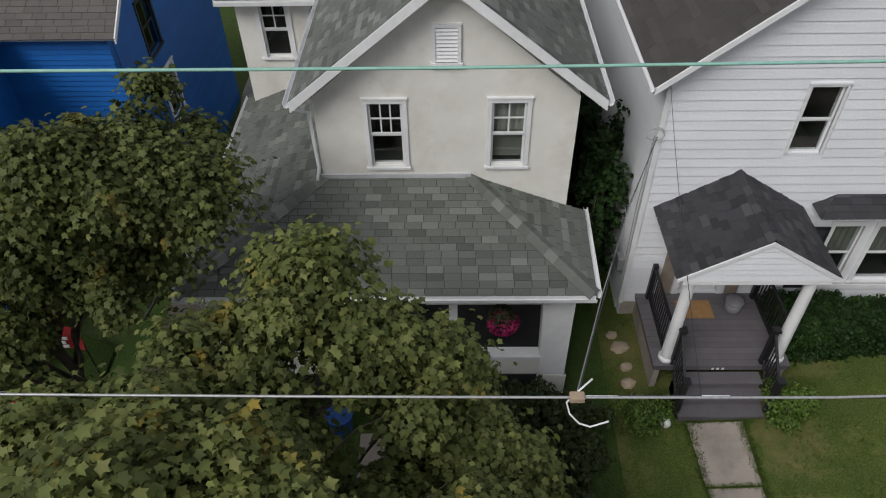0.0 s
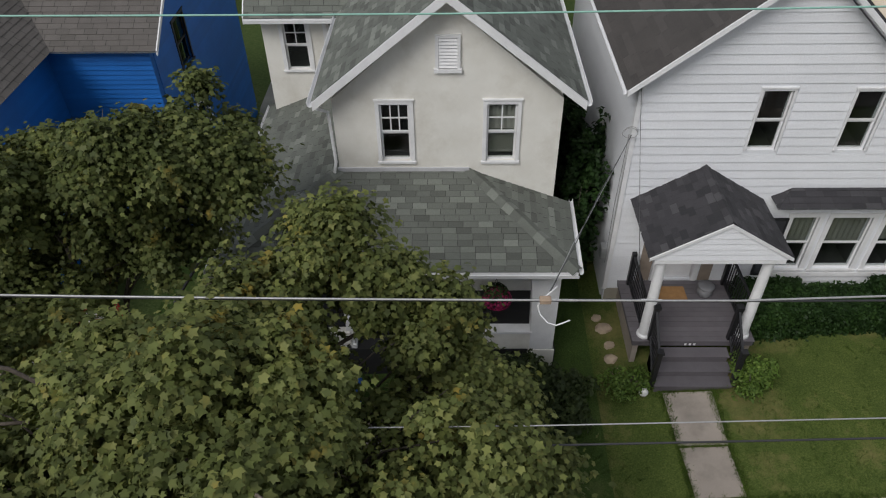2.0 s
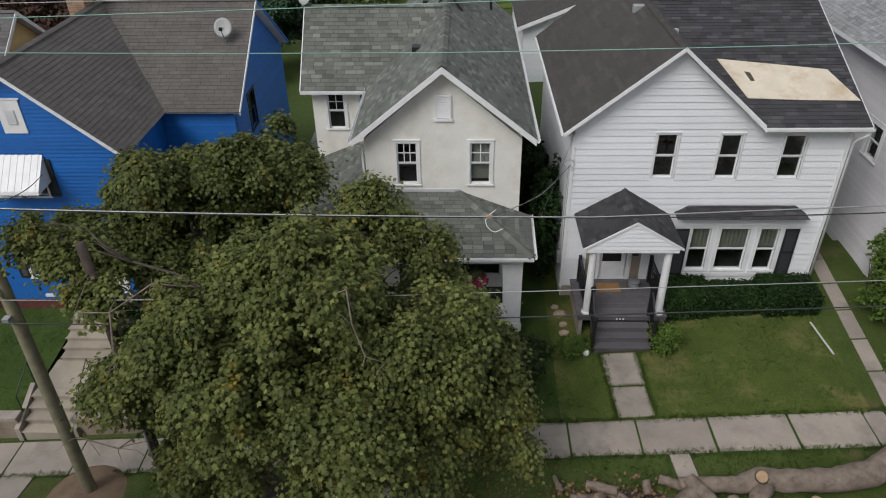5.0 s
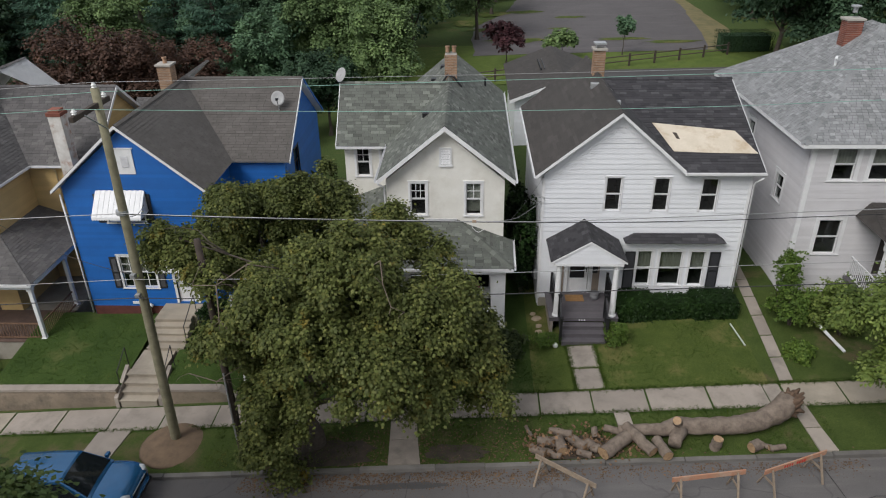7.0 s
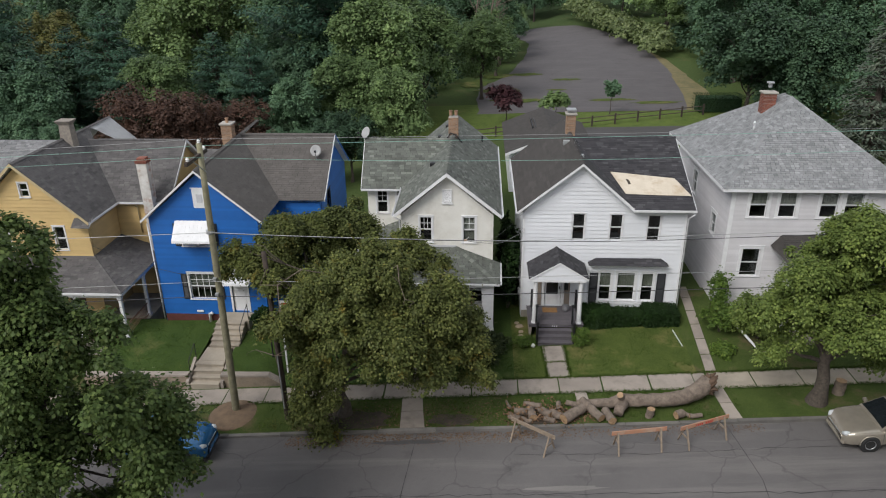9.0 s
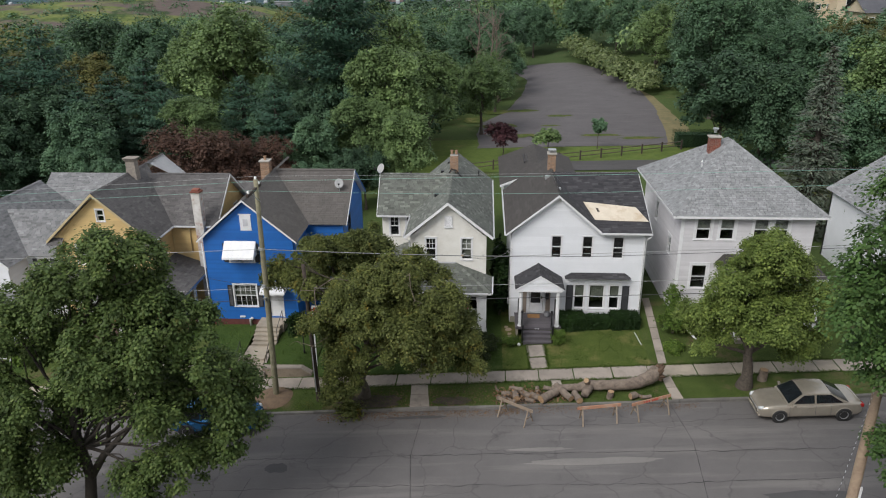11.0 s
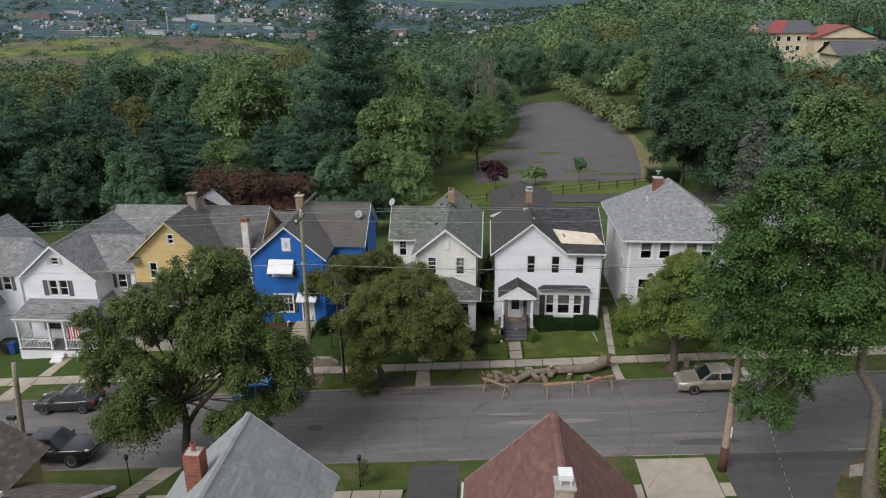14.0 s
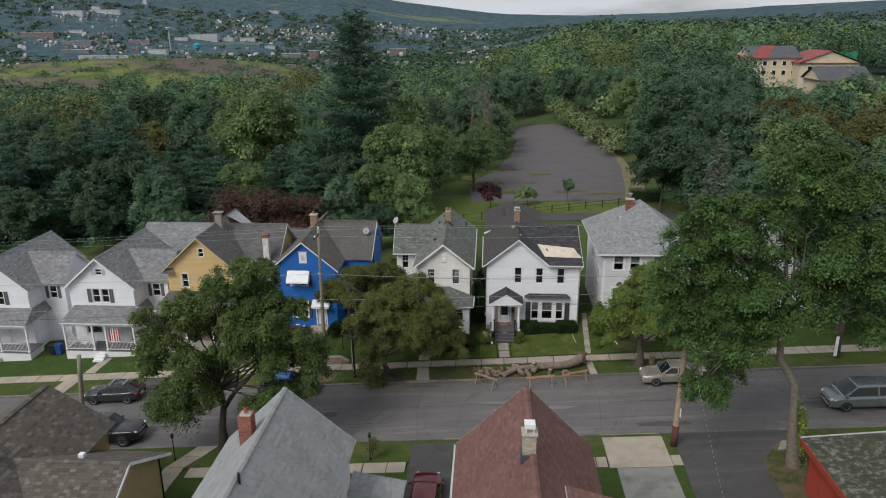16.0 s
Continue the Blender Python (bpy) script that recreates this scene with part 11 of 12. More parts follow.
part("leaves", leaf_mesh(np.array([0.9, 8.7, 2.55]) + q[:350] * np.array([0.26, 0.24, 0.2]), q[:350], 0.075, DIAMOND, rb), RUSTSHRUB, bk)
part("blossoms", leaf_mesh(np.array([0.93, 8.66, 2.42]) + q[350:] * np.array([0.3, 0.26, 0.26]), q[350:], 0.06, MAPLE_LEAF, rb), PINKFLOWER, bk)
single("doormat", Geo().box(4.8, 5.55, 9.95, 10.45, 1.02, 1.035), surface("coir_mat", (0.36, 0.2, 0.08), (0.28, 0.15, 0.06), 0.95, 8, 120, bumps=0.6), "tan coir doormat before the white house's door", "doormat", bevel=0.004)
ot = thing("storage_stool", "rounded grey storage stool on the white house's porch", "stool", (5.98, 10.2, 1.02))
part("base", Geo().lathe(5.98, 10.2, [(0.14, 1.02), (0.18, 1.08), (0.17, 1.26), (0.05, 1.27)], 18), surface("grey_plastic", (0.2, 0.2, 0.21), (0.16, 0.16, 0.17), 0.6, 4, 60), ot, smooth=True)
part("lid", Geo().lathe(5.98, 10.2, [(0.19, 1.26), (0.2, 1.29), (0.17, 1.32), (0.02, 1.33)], 18), MATS["grey_plastic"], ot, smooth=True)
single("garden_globe", Geo().lathe(4.2, 7.85, [(0.01, lawn(4.2, 7.85)), (0.08, lawn(4.2, 7.85) + 0.03), (0.11, lawn(4.2, 7.85) + 0.11), (0.08, lawn(4.2, 7.85) + 0.19), (0.01, lawn(4.2, 7.85) + 0.22)], 16), PORCELAIN, "white globe lamp in the grass beside the steps", "lamp", smooth=True)
ROCK = surface("tan_field_stone", (0.42, 0.33, 0.24), (0.3, 0.24, 0.18), 0.9, 3, 40, bumps=0.4)
rr = random.Random(9)
for x, y, s in ((3.62, 9.75, 0.2), (3.68, 9.25, 0.15), (3.66, 8.85, 0.17), (3.72, 8.5, 0.13), (3.5, 10.1, 0.14)):
    z = lawn(x, y)
    g = Geo()
    for i, h_ in enumerate((0.0, 0.4, 0.8, 1.0)):
        for j in range(9):
            a = 2 * math.pi * j / 9
            k = s * (1.0, 1.05, 0.8, 0.35)[i] * rr.uniform(0.8, 1.2)
            g.v.append((x + k * math.cos(a), y + k * 0.8 * math.sin(a), z - 0.03 + h_ * s * 0.8))
    g.f = [(i * 9 + j, i * 9 + (j + 1) % 9, (i + 1) * 9 + (j + 1) % 9, (i + 1) * 9 + j) for i in range(3) for j in range(9)] + [tuple(range(27, 36))]
    single("border_stone", g, ROCK, "tan field stone edging the porch bed", "stone", group="border stones")
single("downspout_piece", Geo().tube([(11.25, 7.4, lawn(11, 7.4) + 0.08), (11.1, 8.75, lawn(11, 8.75) + 0.1)], 0.03, 8), surface("weathered_white_pipe", (0.5, 0.54, 0.48), (0.4, 0.44, 0.39), 0.6), "loose white downspout lying on the lawn", "pipe")
single("plank", Geo().tube([(14.6, 6.8, lawn(14.6, 6.8) + 0.06), (13.9, 8.6, lawn(14, 8.6) + 0.5)], 0.06, 6), TRIM, "long white board leaning in the weeds", "board")
bin_ = thing("bin", "blue plastic bin on the stucco house's walk", "bin", (-2.3, 8.0, lawn(-2.3, 8)))
part("body", Geo().tube([(-2.3, 8.0, lawn(-2.3, 8)), (-2.3, 8.0, lawn(-2.3, 8) + 0.6)], [0.22, 0.27], 12), surface("blue_plastic", (0.01, 0.06, 0.22)), bin_)
part("rim", Geo().tube([(-2.3, 8.0, lawn(-2.3, 8) + 0.58), (-2.3, 8.0, lawn(-2.3, 8) + 0.63)], 0.29, 12), MATS["blue_plastic"], bin_)
for i, (x, m) in enumerate(((-36.0, BLACK_METAL), (-35.4, MATS["blue_plastic"]))):
    b_ = thing("wheelie_bin", "plastic wheeled bin beside the porch house", "bin", (x, 9.2, lawn(x, 9.2)), "wheeled bins")
    z = lawn(x, 9.2)
    part("body", Geo().prism([(x - 0.25, 9.0, z + 0.05), (x + 0.25, 9.0, z + 0.05), (x + 0.3, 8.95, z + 0.95), (x - 0.3, 8.95, z + 0.95)], (0, 0.55, 0)), m, b_, bevel=0.02)
    part("lid", Geo().box(x - 0.31, x + 0.31, 8.92, 9.55, z + 0.95, z + 1.02), m, b_, bevel=0.02)
# chain fence between the blue and stucco houses
cf_ = thing("side_fence", "dark board fence between the blue and stucco houses", "fence", (-6.0, 14.0, 0.3))
for i in range(16):
    x = -7.0 + i * 0.14
    part("board", Geo().box(x, x + 0.125, 15.0, 15.03, land(x, 15) - 0.05, land(x, 15) + 1.7), DARKPOLE, cf_)
path_ = slab_path("side_walk", [[(-6.9, 9.6 + 1.5 * i), (-5.3, 9.6 + 1.5 * i), (-5.3, 11.05 + 1.5 * i), (-6.9, 11.05 + 1.5 * i)] for i in range(7)], surface("damp_dark_concrete", (0.13, 0.11, 0.09), (0.09, 0.075, 0.06), 0.9, 1.5, 40), "damp concrete walk between the blue and stucco houses")
single("garden_hose", Geo().tube([(-7.0, 10.5, 0.4), (-6.85, 11.5, 0.42), (-6.7, 12.4, 0.5), (-6.85, 13.3, 0.55), (-6.95, 14.0, 0.6)], 0.04, 8), WIRE_BLACK, "thick black pipe along the blue house's foot", "pipe", smooth=True)


# leaf litter and dark leaf-stained earth along the kerb under the maple
def litter(label, n, x0, x1, yc, ys, z_up, seed, mat, size=0.09):
    r_ = np.random.RandomState(seed)
    q = np.stack([r_.uniform(x0, x1, n), r_.normal(yc, ys, n), np.zeros(n)], 1)
    q[:, 2] = [SZ(v[0]) + (z_up if v[1] > 1.98 else 0.012 + 0.05 * max(0.0, (1.82 - v[1]) / 3.5)) for v in q]
    keep = (q[:, 1] < 1.78) | (q[:, 1] > 2.0)
    q = q[keep]
    return tagged(part("leaf_litter", leaf_mesh(q, np.repeat([[0, 0, 2.0]], len(q), 0), size, DIAMOND, r_), mat, None, label, kind="stuff"), "", "leaves")


LITTER = surface("fallen_brown_leaves", (0.16, 0.095, 0.05), (0.06, 0.04, 0.025), 0.9, 5, 40, island=0.6)
litter("dry brown leaves along the kerb under the maple", 2200, -6.5, 4.0, 1.45, 0.35, 0.14, 301, LITTER, 0.08)
litter("dry brown leaves on the bare verge under the maple", 1500, -6.5, 2.6, 2.8, 0.6, 0.145, 302, LITTER, 0.07)
litter("scattered leaves along the kerb by the logs", 900, 3.0, 13.0, 1.55, 0.22, 0.145, 303, LITTER, 0.07)
EARTH = surface("damp_bare_earth", (0.075, 0.056, 0.042), (0.035, 0.03, 0.022), 0.95, 2.5, 40, bumps=0.5)


def earth_patch(label, cx, cy, rx, ry, seed):
    r_ = random.Random(seed)
    rim = [(cx + rx * math.cos(a) * r_.uniform(0.75, 1.1), min(4.05, max(2.0, cy + ry * math.sin(a) * r_.uniform(0.75, 1.1)))) for a in [2 * math.pi * i / 22 for i in range(22)]]
    return single("bare_patch", Geo().add([(x, y, SZ(x) + 0.146) for x, y in rim], [tuple(range(22))]), EARTH, label, "earth", "structure")


earth_patch("bare damp earth on the verge under the maple", -3.9, 2.6, 1.8, 0.75, 1)
earth_patch("bare damp earth beside the kerb slab", 0.4, 2.45, 1.1, 0.42, 2)
earth_patch("bare damp earth under the cut logs", 4.4, 2.5, 1.5, 0.6, 3)


# repairs and cracks in the street
TAR = surface("tar_seal", (0.035, 0.033, 0.033), (0.022, 0.021, 0.021), 0.6, 4, 60, bumps=0.2)
FRESH = asphalt("patched_asphalt", (0.075, 0.072, 0.073), (0.09, 0.086, 0.085), 0.1)
WORN = asphalt("worn_pale_asphalt", (0.19, 0.178, 0.168), (0.22, 0.205, 0.19), 0.2)


def crown(x, y):
    return SZ(x) + float(np.interp(y, [-6.32, -4.0, -2.2, 0.0, 1.82], [0.0, 0.05, 0.07, 0.05, 0.0]))


def road_patch(label, pts, mat, dz):
    return single("road_patch", Geo().add([(x, y, crown(x, y) + dz) for x, y in pts], [tuple(range(len(pts)))]), mat, label, "road patch", "structure")


def crack(label, pts, w, seed):
    """A tarred crack that wanders along the street."""
    r_ = random.Random(seed)
    g, vs = Geo(), []
    for (x0, y0), (x1, y1) in zip(pts, pts[1:]):
        n = max(2, int(math.hypot(x1 - x0, y1 - y0) / 0.35))
        for i in range(n):
            x, y = x0 + (x1 - x0) * i / n, y0 + (y1 - y0) * i / n + r_.uniform(-0.07, 0.07)
            k = w * r_.uniform(0.4, 1.3)
            dx, dy = (0, k) if abs(x1 - x0) > abs(y1 - y0) else (k, 0)
            vs += [(x - dx, y - dy, crown(x, y - dy) + 0.006), (x + dx, y + dy, crown(x, y + dy) + 0.006)]
    g.add(vs, [(2 * i, 2 * i + 2, 2 * i + 3, 2 * i + 1) for i in range(len(vs) // 2 - 1)])
    return single("tar_seam", g, TAR, label, "road crack", "structure")


def blotch(cx, cy, rx, ry, seed, n=16):
    r_ = random.Random(seed)
    return [(cx + rx * math.cos(2 * math.pi * i / n) * r_.uniform(0.75, 1.1), cy + ry * math.sin(2 * math.pi * i / n) * r_.uniform(0.7, 1.15)) for i in range(n)]


road_patch("pale worn patch in the street", blotch(7.2, -2.7, 3.4, 0.28, 1), WORN, 0.005)
road_patch("pale worn patch in the street", blotch(4.8, -1.75, 1.5, 0.16, 2), WORN, 0.005)
road_patch("round dark patch in the street", blotch(-7.6, -2.66, 0.6, 0.4, 3), FRESH, 0.005)
road_patch("dark patch beside the kerb", blotch(-1.2, 1.2, 1.7, 0.16, 4), FRESH, 0.006)
road_patch("dark patch beside the kerb", blotch(15.5, -5.2, 2.0, 0.35, 5), FRESH, 0.006)
road_patch("broken dark patch up the street", blotch(30.0, -3.4, 5.0, 0.8, 6, 24), FRESH, 0.006)
for i, (pts, w) in enumerate((([(-40, -1.9), (-20, -2.1), (-2, -1.95), (14, -2.2), (40, -2.0)], 0.018), ([(-14, -4.2), (-2, -4.05), (9, -4.3), (22, -4.1)], 0.016), ([(3.0, 0.2), (8, 0.05), (14.0, 0.25), (22, 0.1)], 0.014), ([(26, -2.6), (31, -2.9), (38, -2.7)], 0.05), ([(25, -3.9), (31, -3.6), (40, -3.9)], 0.05),
                              ([(27, -3.2), (36, -3.2)], 0.06), ([(-1.0, 1.7), (-1.3, -2.0), (-0.9, -6.2)], 0.014), ([(11.6, 1.7), (11.9, -1.5), (11.4, -6.2)], 0.014), ([(-9.0, -6.2), (-8.6, -3.0)], 0.015), ([(16.6, -6.6), (19.5, -6.5), (22.8, -6.7)], 0.03))):
    crack("tarred crack in the street", pts, w, 400 + i)

# ---- far buildings, town and hills' details ----
def block(name, label, x0, x1, y0, y1, z0, ze, zr, wall_mat, roof_mat, rows, cols, along="x"):
    h = thing(name, label, "building", ((x0 + x1) / 2, (y0 + y1) / 2, z0))
    part("wall", Geo().box(x0, x1, y0, y1, z0 - 3, ze), wall_mat, h)
    xm, ym = (x0 + x1) / 2, (y0 + y1) / 2
    if along == "x":
        part("roof", Geo().add([(x0 - 0.8, y0 - 0.8, ze), (x1 + 0.8, y0 - 0.8, ze), (x1 + 0.8, y1 + 0.8, ze), (x0 - 0.8, y1 + 0.8, ze), (x0 - 0.8, ym, zr), (x1 + 0.8, ym, zr)], [(0, 1, 5, 4), (2, 3, 4, 5), (0, 3, 2, 1)]), roof_mat, h)
        for x in (x0 - 0.1, x1 + 0.1):
            part("gable", Geo().add([(x, y0, ze), (x, y1, ze), (x, ym, zr - 0.3)], [(0, 1, 2)]), wall_mat, h)
    else:
        part("roof", Geo().add([(x0 - 0.8, y0 - 0.8, ze), (x1 + 0.8, y0 - 0.8, ze), (x1 + 0.8, y1 + 0.8, ze), (x0 - 0.8, y1 + 0.8, ze), (xm, y0 - 0.8, zr), (xm, y1 + 0.8, zr)], [(3, 0, 4, 5), (1, 2, 5, 4), (0, 3, 2, 1)]), roof_mat, h)
        for y in (y0 - 0.1, y1 + 0.1):
            part("gable", Geo().add([(x0, y, ze), (x1, y, ze), (xm, y, zr - 0.3)], [(0, 1, 2)]), wall_mat, h)
    for r in range(rows):
        for c in range(cols):
            u = x0 + (x1 - x0) * (c + 0.5) / cols
            z = ze - 1.0 - r * 3.0
            w = part("window", Geo().box(u - 0.75, u + 0.75, y0 - 0.12, y0 + 0.02, z - 1.7, z), TRIM, h)
            part("pane", Geo().box(u - 0.6, u + 0.6, y0 - 0.14, y0 - 0.1, z - 1.55, z - 0.15), AUTO_GLASS, w)
    return h


CREAM = surface("cream_render", (0.6, 0.5, 0.36), (0.52, 0.43, 0.31), 0.8, 0.3, 10)
REDROOF = surface("red_metal_roof", (0.27, 0.05, 0.045), (0.2, 0.04, 0.035), 0.6, 0.4, 8)
DARKROOF = surface("dark_slate_roof", (0.09, 0.09, 0.1), (0.06, 0.06, 0.07), 0.7, 0.4, 8)
left_wing = block("apartment_block", "cream apartment block with red and grey roofs on the hillside", 92, 108, 206, 222, 5.5, 14.6, 18.2, CREAM, DARKROOF, 2, 5)
part("red_roof", Geo().add([(90.9, 204.9, 14.5), (98.5, 213.9, 18.4), (90.9, 223.0, 14.5), (90.9, 204.9, 14.3)], [(0, 1, 2), (0, 3, 2)]).add([(91.0, 204.8, 14.55), (97.0, 204.8, 14.55), (102.5, 214.0, 18.32), (98.4, 214.0, 18.4)], [(0, 1, 2, 3)]), REDROOF, left_wing, "dull red roof slope")
block("apartment_block", "cream apartment wing with a red gable roof", 106, 125, 200, 216, 4.5, 13.2, 17.0, CREAM, REDROOF, 1, 3, "y")
block("apartment_block", "lower cream wing with a dark roof and white vents", 99.3, 113, 168, 180, 2.5, 10.0, 13.6, CREAM, DARKROOF, 2, 5)
for x, y, z, w, h_, c in ((140, 243, 12.5, 4.5, 2.2, (0.02, 0.22, 0.12)), (190, 470, 15.6, 7.0, 3.0, (0.015, 0.3, 0.2))):
    sign = thing("billboard", "green roadside board standing over the far woods", "billboard", (x, y, land(x, y)))
    part("panel", Geo().box(x - w, x + w, y - 0.2, y + 0.2, z - h_, z + h_), surface("green_board_paint", c, None, 0.6), sign, bevel=0.05)
    for q in (-0.6, 0.6):
        part("post", Geo().cyl(x + q * w, y + 0.4, land(x, y) - 1, z, 0.25), GALV, sign)

rn = random.Random(17)
TOWN = {"white": Geo(), "brick": Geo(), "grey": Geo()}
for _ in range(1300):
    b = rn.uniform(-0.68, 0.12)
    r = rn.choice((rn.uniform(1000, 1500), rn.uniform(1100, 1800), rn.uniform(1500, 2300), rn.uniform(2000, 2900)))
    if noise.noise((b * 7, r * 0.002, 3.0)) < 0.0:
        continue
    x, y = b * r, r * math.sqrt(1 - b * b * 0.5) - 48
    z = land(x, y) + (5 if r > 2500 else 0)
    k = rn.choice(("white", "white", "grey", "grey", "grey", "grey", "brick"))
    w, d, hh = rn.uniform(4, 8), rn.uniform(4, 7), rn.uniform(4, 7)
    g = TOWN[k]
    g.box(x - w, x + w, y - d, y + d, z - 3, z + hh)
    g.add([(x - w, y - d, z + hh), (x + w, y - d, z + hh), (x + w, y + d, z + hh), (x - w, y + d, z + hh), (x - w, y, z + hh + 4), (x + w, y, z + hh + 4)], [(0, 1, 5, 4), (2, 3, 4, 5), (0, 4, 3), (1, 2, 5)])
# the valley's long pale works and halls, and three suburbs on the far slope
BIG = [("white", -1104, 2780, 56, 21), ("white", -1179, 2750, 26, 9), ("white", -1018, 2810, 22, 10), ("white", -943, 2820, 30, 12), ("white", -1256, 2300, 86, 12), ("white", -1166, 2500, 33, 14), ("white", -995, 2380, 14, 9), ("white", -1561, 2690, 28, 10),
       ("white", -1642, 3010, 18, 9), ("white", -1704, 2900, 64, 12), ("white", -1591, 2980, 66, 11), ("white", -1508, 3180, 9, 16), ("white", -964, 3280, 22, 12), ("brick", -326, 2630, 30, 18)]
BIG += [("brick", -1645, 2580, 62, 14), ("grey", -1482, 2540, 58, 12), ("grey", -680, 2480, 34, 11), ("brick", -590, 2430, 16, 22), ("grey", -1300, 2650, 40, 10), ("white", -820, 2700, 20, 10), ("grey", -1420, 2420, 50, 9)]
for k, x, y, w, hh in BIG:
    TOWN[k].box(x - w, x + w, y - 12, y + 12, land(x, y) - 12, land(x, y) + 4 + hh)
    TOWN["white"].box(x - w - 1, x + w + 1, y - 13, y + 13, land(x, y) + 4 + hh, land(x, y) + 5 + hh)
for cx, cy, sx, sy, m in ((-743, 2980, 120, 110, 120), (-395, 3210, 150, 120, 110), (-988, 2950, 110, 130, 70), (-1119, 3090, 60, 60, 24), (-1640, 2900, 190, 90, 50), (-1350, 2560, 260, 130, 120), (-80, 3150, 160, 120, 50)):
    for _ in range(m):
        x, y = cx + rn.gauss(0, 0.6) * sx, cy + rn.gauss(0, 0.6) * sy
        z, w, d, hh = land(x, y) + 4, rn.uniform(2.5, 6), rn.uniform(3, 6), rn.uniform(3, 5.5)
        g = TOWN[rn.choice(("white", "grey", "grey", "brick"))]
        g.box(x - w, x + w, y - d, y + d, z - 10, z + hh)
        g.add([(x - w, y - d, z + hh), (x + w, y - d, z + hh), (x + w, y + d, z + hh), (x - w, y + d, z + hh), (x - w, y, z + hh + 4), (x + w, y, z + hh + 4)], [(0, 1, 5, 4), (2, 3, 4, 5), (0, 4, 3), (1, 2, 5)])
# wall colours are dulled to grey, with the distance haze painted in
for k, m in (("white", surface("hazy_pale_walls", (0.44, 0.46, 0.475), (0.27, 0.285, 0.3), 0.8, 0.05, 2)), ("grey", surface("dull_grey_walls", (0.17, 0.175, 0.18), (0.12, 0.125, 0.13), 0.8, 0.05, 2)), ("brick", surface("hazy_brick_walls", (0.19, 0.135, 0.12), (0.13, 0.1, 0.095), 0.8, 0.05, 2))):
    tagged(part("distant_town", TOWN[k], m, None, f"scattered {'pale' if k == 'white' else k} buildings of the town in the valley", kind="stuff"), "", "town")
mx, my = -1134, 2530
mz = land(mx, my)
mast = thing("radio_mast", "thin pale mast in the valley", "mast", (mx, my, mz))
part("shaft", Geo().tube([(mx, my, mz), (mx, my, mz + 86)], [3.0, 1.8], 8), GALV, mast)
part("head", Geo().lathe(mx, my, [(0.5, mz + 82), (9, mz + 84), (10, mz + 90), (8, mz + 92)], 10), GALV, mast)
mx, my = -976, 2380
mz = land(mx, my)
tank = thing("water_tank", "small turquoise water tank in the valley", "tank", (mx, my, mz))
part("tank", Geo().lathe(mx, my, [(2.5, mz), (2.5, mz + 33), (12, mz + 38), (12, mz + 50), (2.5, mz + 56)], 14), surface("turquoise_paint", (0.03, 0.28, 0.38)), tank)

# tree cover of the valley floor and the far slopes
rv = random.Random(23)
FAR = {0: [], 1: []}
for _ in range(16000):
    b, r = rv.uniform(-0.72, 0.75), rv.uniform(0, 1) ** 1.1 * 2600 + 800
    x, y = b * r, math.sqrt(1 - b * b * 0.6) * r - 48
    s = rv.uniform(5, 9) * (0.7 + r / 3000)
    if noise.noise((x * 0.004, y * 0.004, 7.0)) < -0.32:
        continue
    if any(abs(x - q[1] * (y + 48) / (q[2] + 48)) < q[3] * 1.1 and q[2] - 260 < y < q[2] + 30 for q in BIG):
        continue
    FAR[rv.choice((0, 1, 1))].append((x, y, land(x, y) - 3, s, s * 1.25))
forest("valley_woods_light", "green woods over the valley floor", WOODS_DARK, FAR[0], 91, 0.55, 16)
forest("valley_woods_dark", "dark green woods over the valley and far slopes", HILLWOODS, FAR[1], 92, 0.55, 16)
heap = [(rv.uniform(-460, -70), 340 + 240 * rv.random() ** 1.6) for _ in range(1100)]
forest("heap_scrub", "scattered scrub on the spoil heap", WOODS, [(x, y, land(x, y) - 1, rv.uniform(1.2, 3.4), rv.uniform(3, 7)) for x, y in heap], 93, 0.35, 26)


def sheet_on_land(name, x0, x1, y0, y1, nx_, ny_, dz, mat, label):
    vs = []
    for j in range(ny_ + 1):
        for i in range(nx_ + 1):
            x, y = x0 + (x1 - x0) * i / nx_, y0 + (y1 - y0) * j / ny_ + 14 * noise.noise((i * 0.35, j * 0.3, x0))
            vs.append((x, y, land(x, y) + dz))
    fs = [(j * (nx_ + 1) + i, j * (nx_ + 1) + i + 1, (j + 1) * (nx_ + 1) + i + 1, (j + 1) * (nx_ + 1) + i) for j in range(ny_) for i in range(nx_)]
    return single(name, Geo().add(vs, fs), mat, label, "slope", "structure", smooth=True)


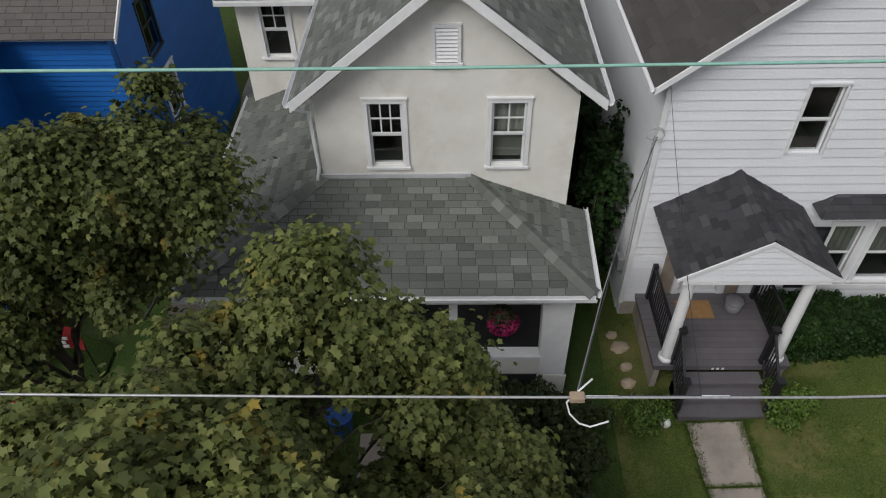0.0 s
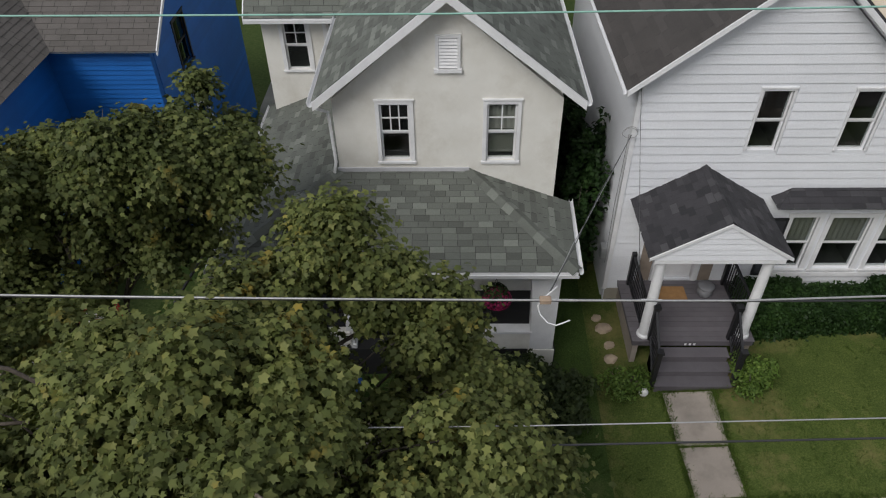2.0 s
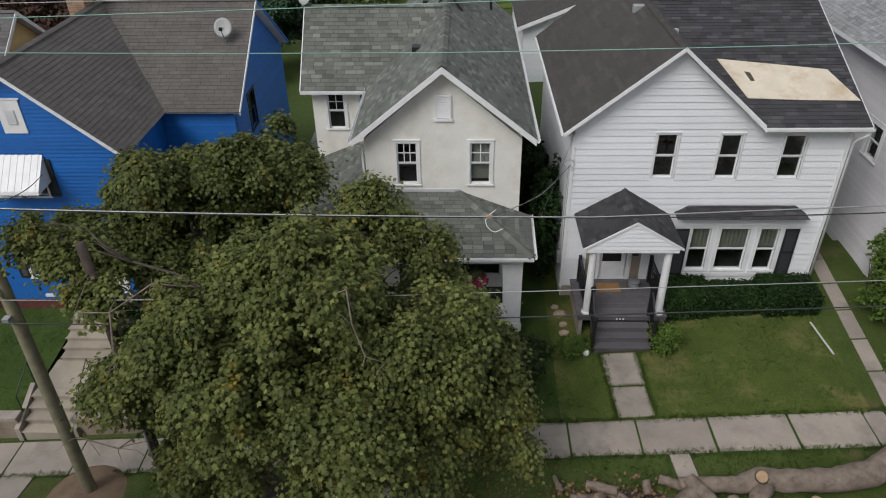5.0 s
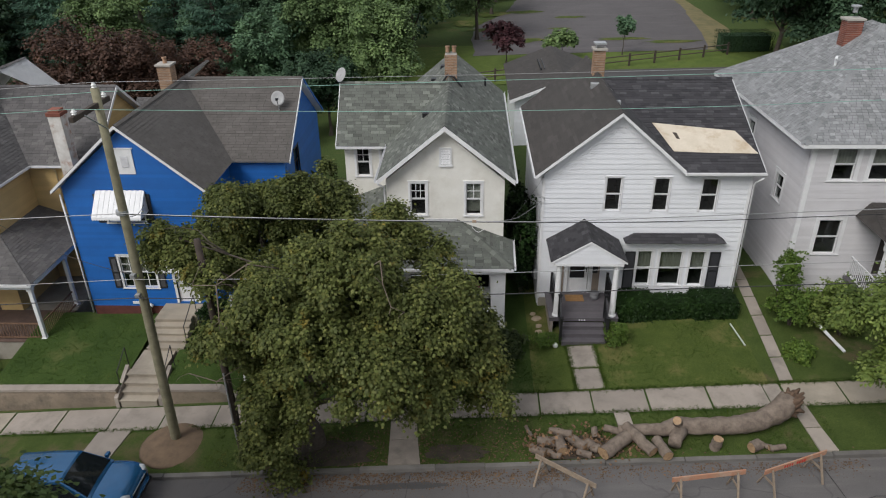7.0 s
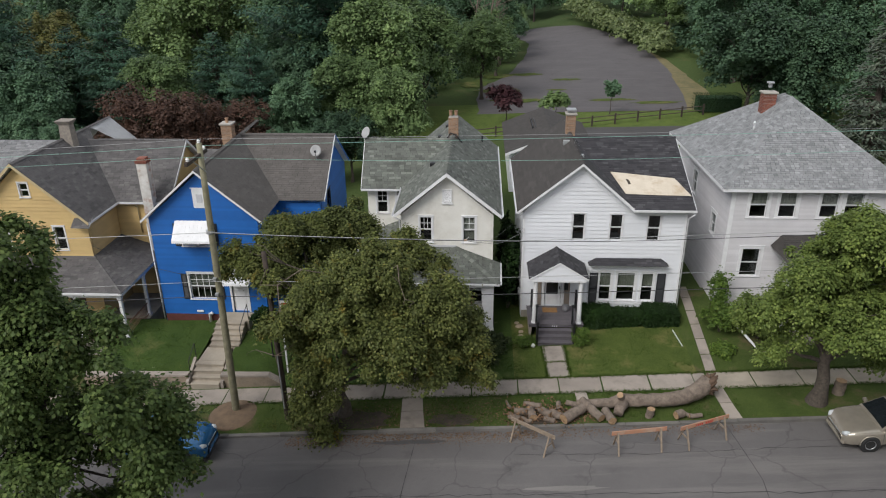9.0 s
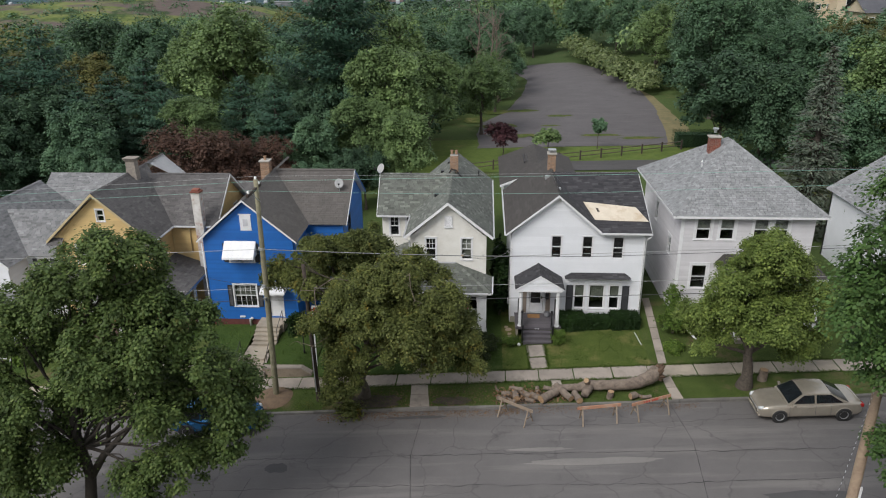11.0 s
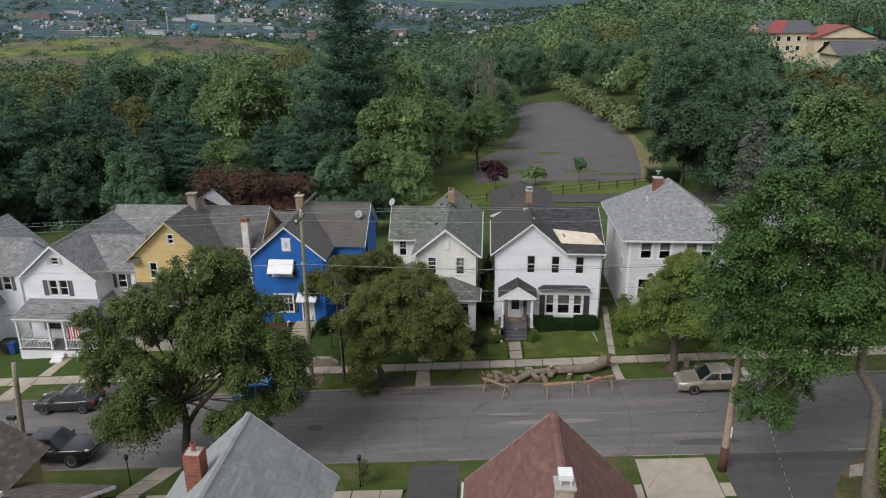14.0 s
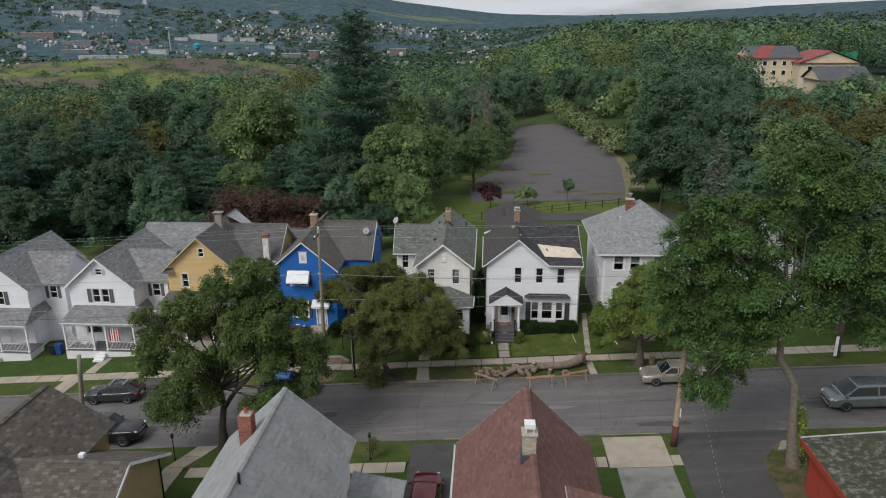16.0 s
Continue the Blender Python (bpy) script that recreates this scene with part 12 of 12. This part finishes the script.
def heap_build(m, n, l, p):
    col = ramp(n, l, noise_tex(n, l, 0.06, 6.0, 0.7), [(0.4, (0.07, 0.1, 0.035)), (0.52, (0.135, 0.16, 0.055)), (0.64, (0.17, 0.175, 0.075))])
    bare = ramp(n, l, noise_tex(n, l, 0.013, 5.0, 0.6, (0.7, 1.6, 1.0)), [(0.47, (0, 0, 0)), (0.53, (0.9, 0.9, 0.9))])
    col = blend(n, l, bare, col, (0.115, 0.088, 0.088))
    scrub_ = ramp(n, l, noise_tex(n, l, 0.045, 6.0, 0.7), [(0.55, (0, 0, 0)), (0.6, (0.85, 0.85, 0.85))])
    col = blend(n, l, scrub_, col, (0.035, 0.06, 0.028))
    l.new(col, p.inputs["Base Color"])
    p.inputs["Roughness"].default_value = 0.95
    p.inputs["Specular IOR Level"].default_value = 0.05
    bump(n, l, p, noise_tex(n, l, 0.3, 4.0), 0.8, 1.5)


sheet_on_land("heap_meadow", -470, -60, 322, 590, 30, 20, 2.2, material("heap_meadow", heap_build), "meadow with bare purplish patches on the old spoil heap")


# the hills on the far side of the valley: a wooded backdrop, blue haze painted in
vs, na, nr = [], 60, 18
for j in range(nr + 1):
    for i in range(na + 1):
        bb, rr = -0.95 + 1.9 * i / na, 2550 + 1900 * j / nr
        x, y = bb * (rr - 0) * 0.92, rr * math.sqrt(1 - 0.5 * bb * bb) - 48
        vs.append((x, y, land(x, y) + 4.0 + 6.0 * noise.noise((x * 0.01, y * 0.01, 2.0))))
fs = [(j * (na + 1) + i, j * (na + 1) + i + 1, (j + 1) * (na + 1) + i + 1, (j + 1) * (na + 1) + i) for j in range(nr) for i in range(na)]


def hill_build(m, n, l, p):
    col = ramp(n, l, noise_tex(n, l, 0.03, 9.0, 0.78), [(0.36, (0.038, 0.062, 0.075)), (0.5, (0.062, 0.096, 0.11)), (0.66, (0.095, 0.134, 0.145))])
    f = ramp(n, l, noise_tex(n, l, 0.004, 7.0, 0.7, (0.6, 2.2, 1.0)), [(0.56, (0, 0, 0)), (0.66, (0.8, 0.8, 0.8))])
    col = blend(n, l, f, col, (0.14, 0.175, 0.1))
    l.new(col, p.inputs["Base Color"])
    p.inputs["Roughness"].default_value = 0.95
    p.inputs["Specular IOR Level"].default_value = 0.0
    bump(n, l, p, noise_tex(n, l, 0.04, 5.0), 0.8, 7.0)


single("backdrop_hills", Geo().add(vs, fs), material("hazy_far_hills", hill_build), "wooded hills across the valley with blue haze in their colour", "hills", "structure", smooth=True)
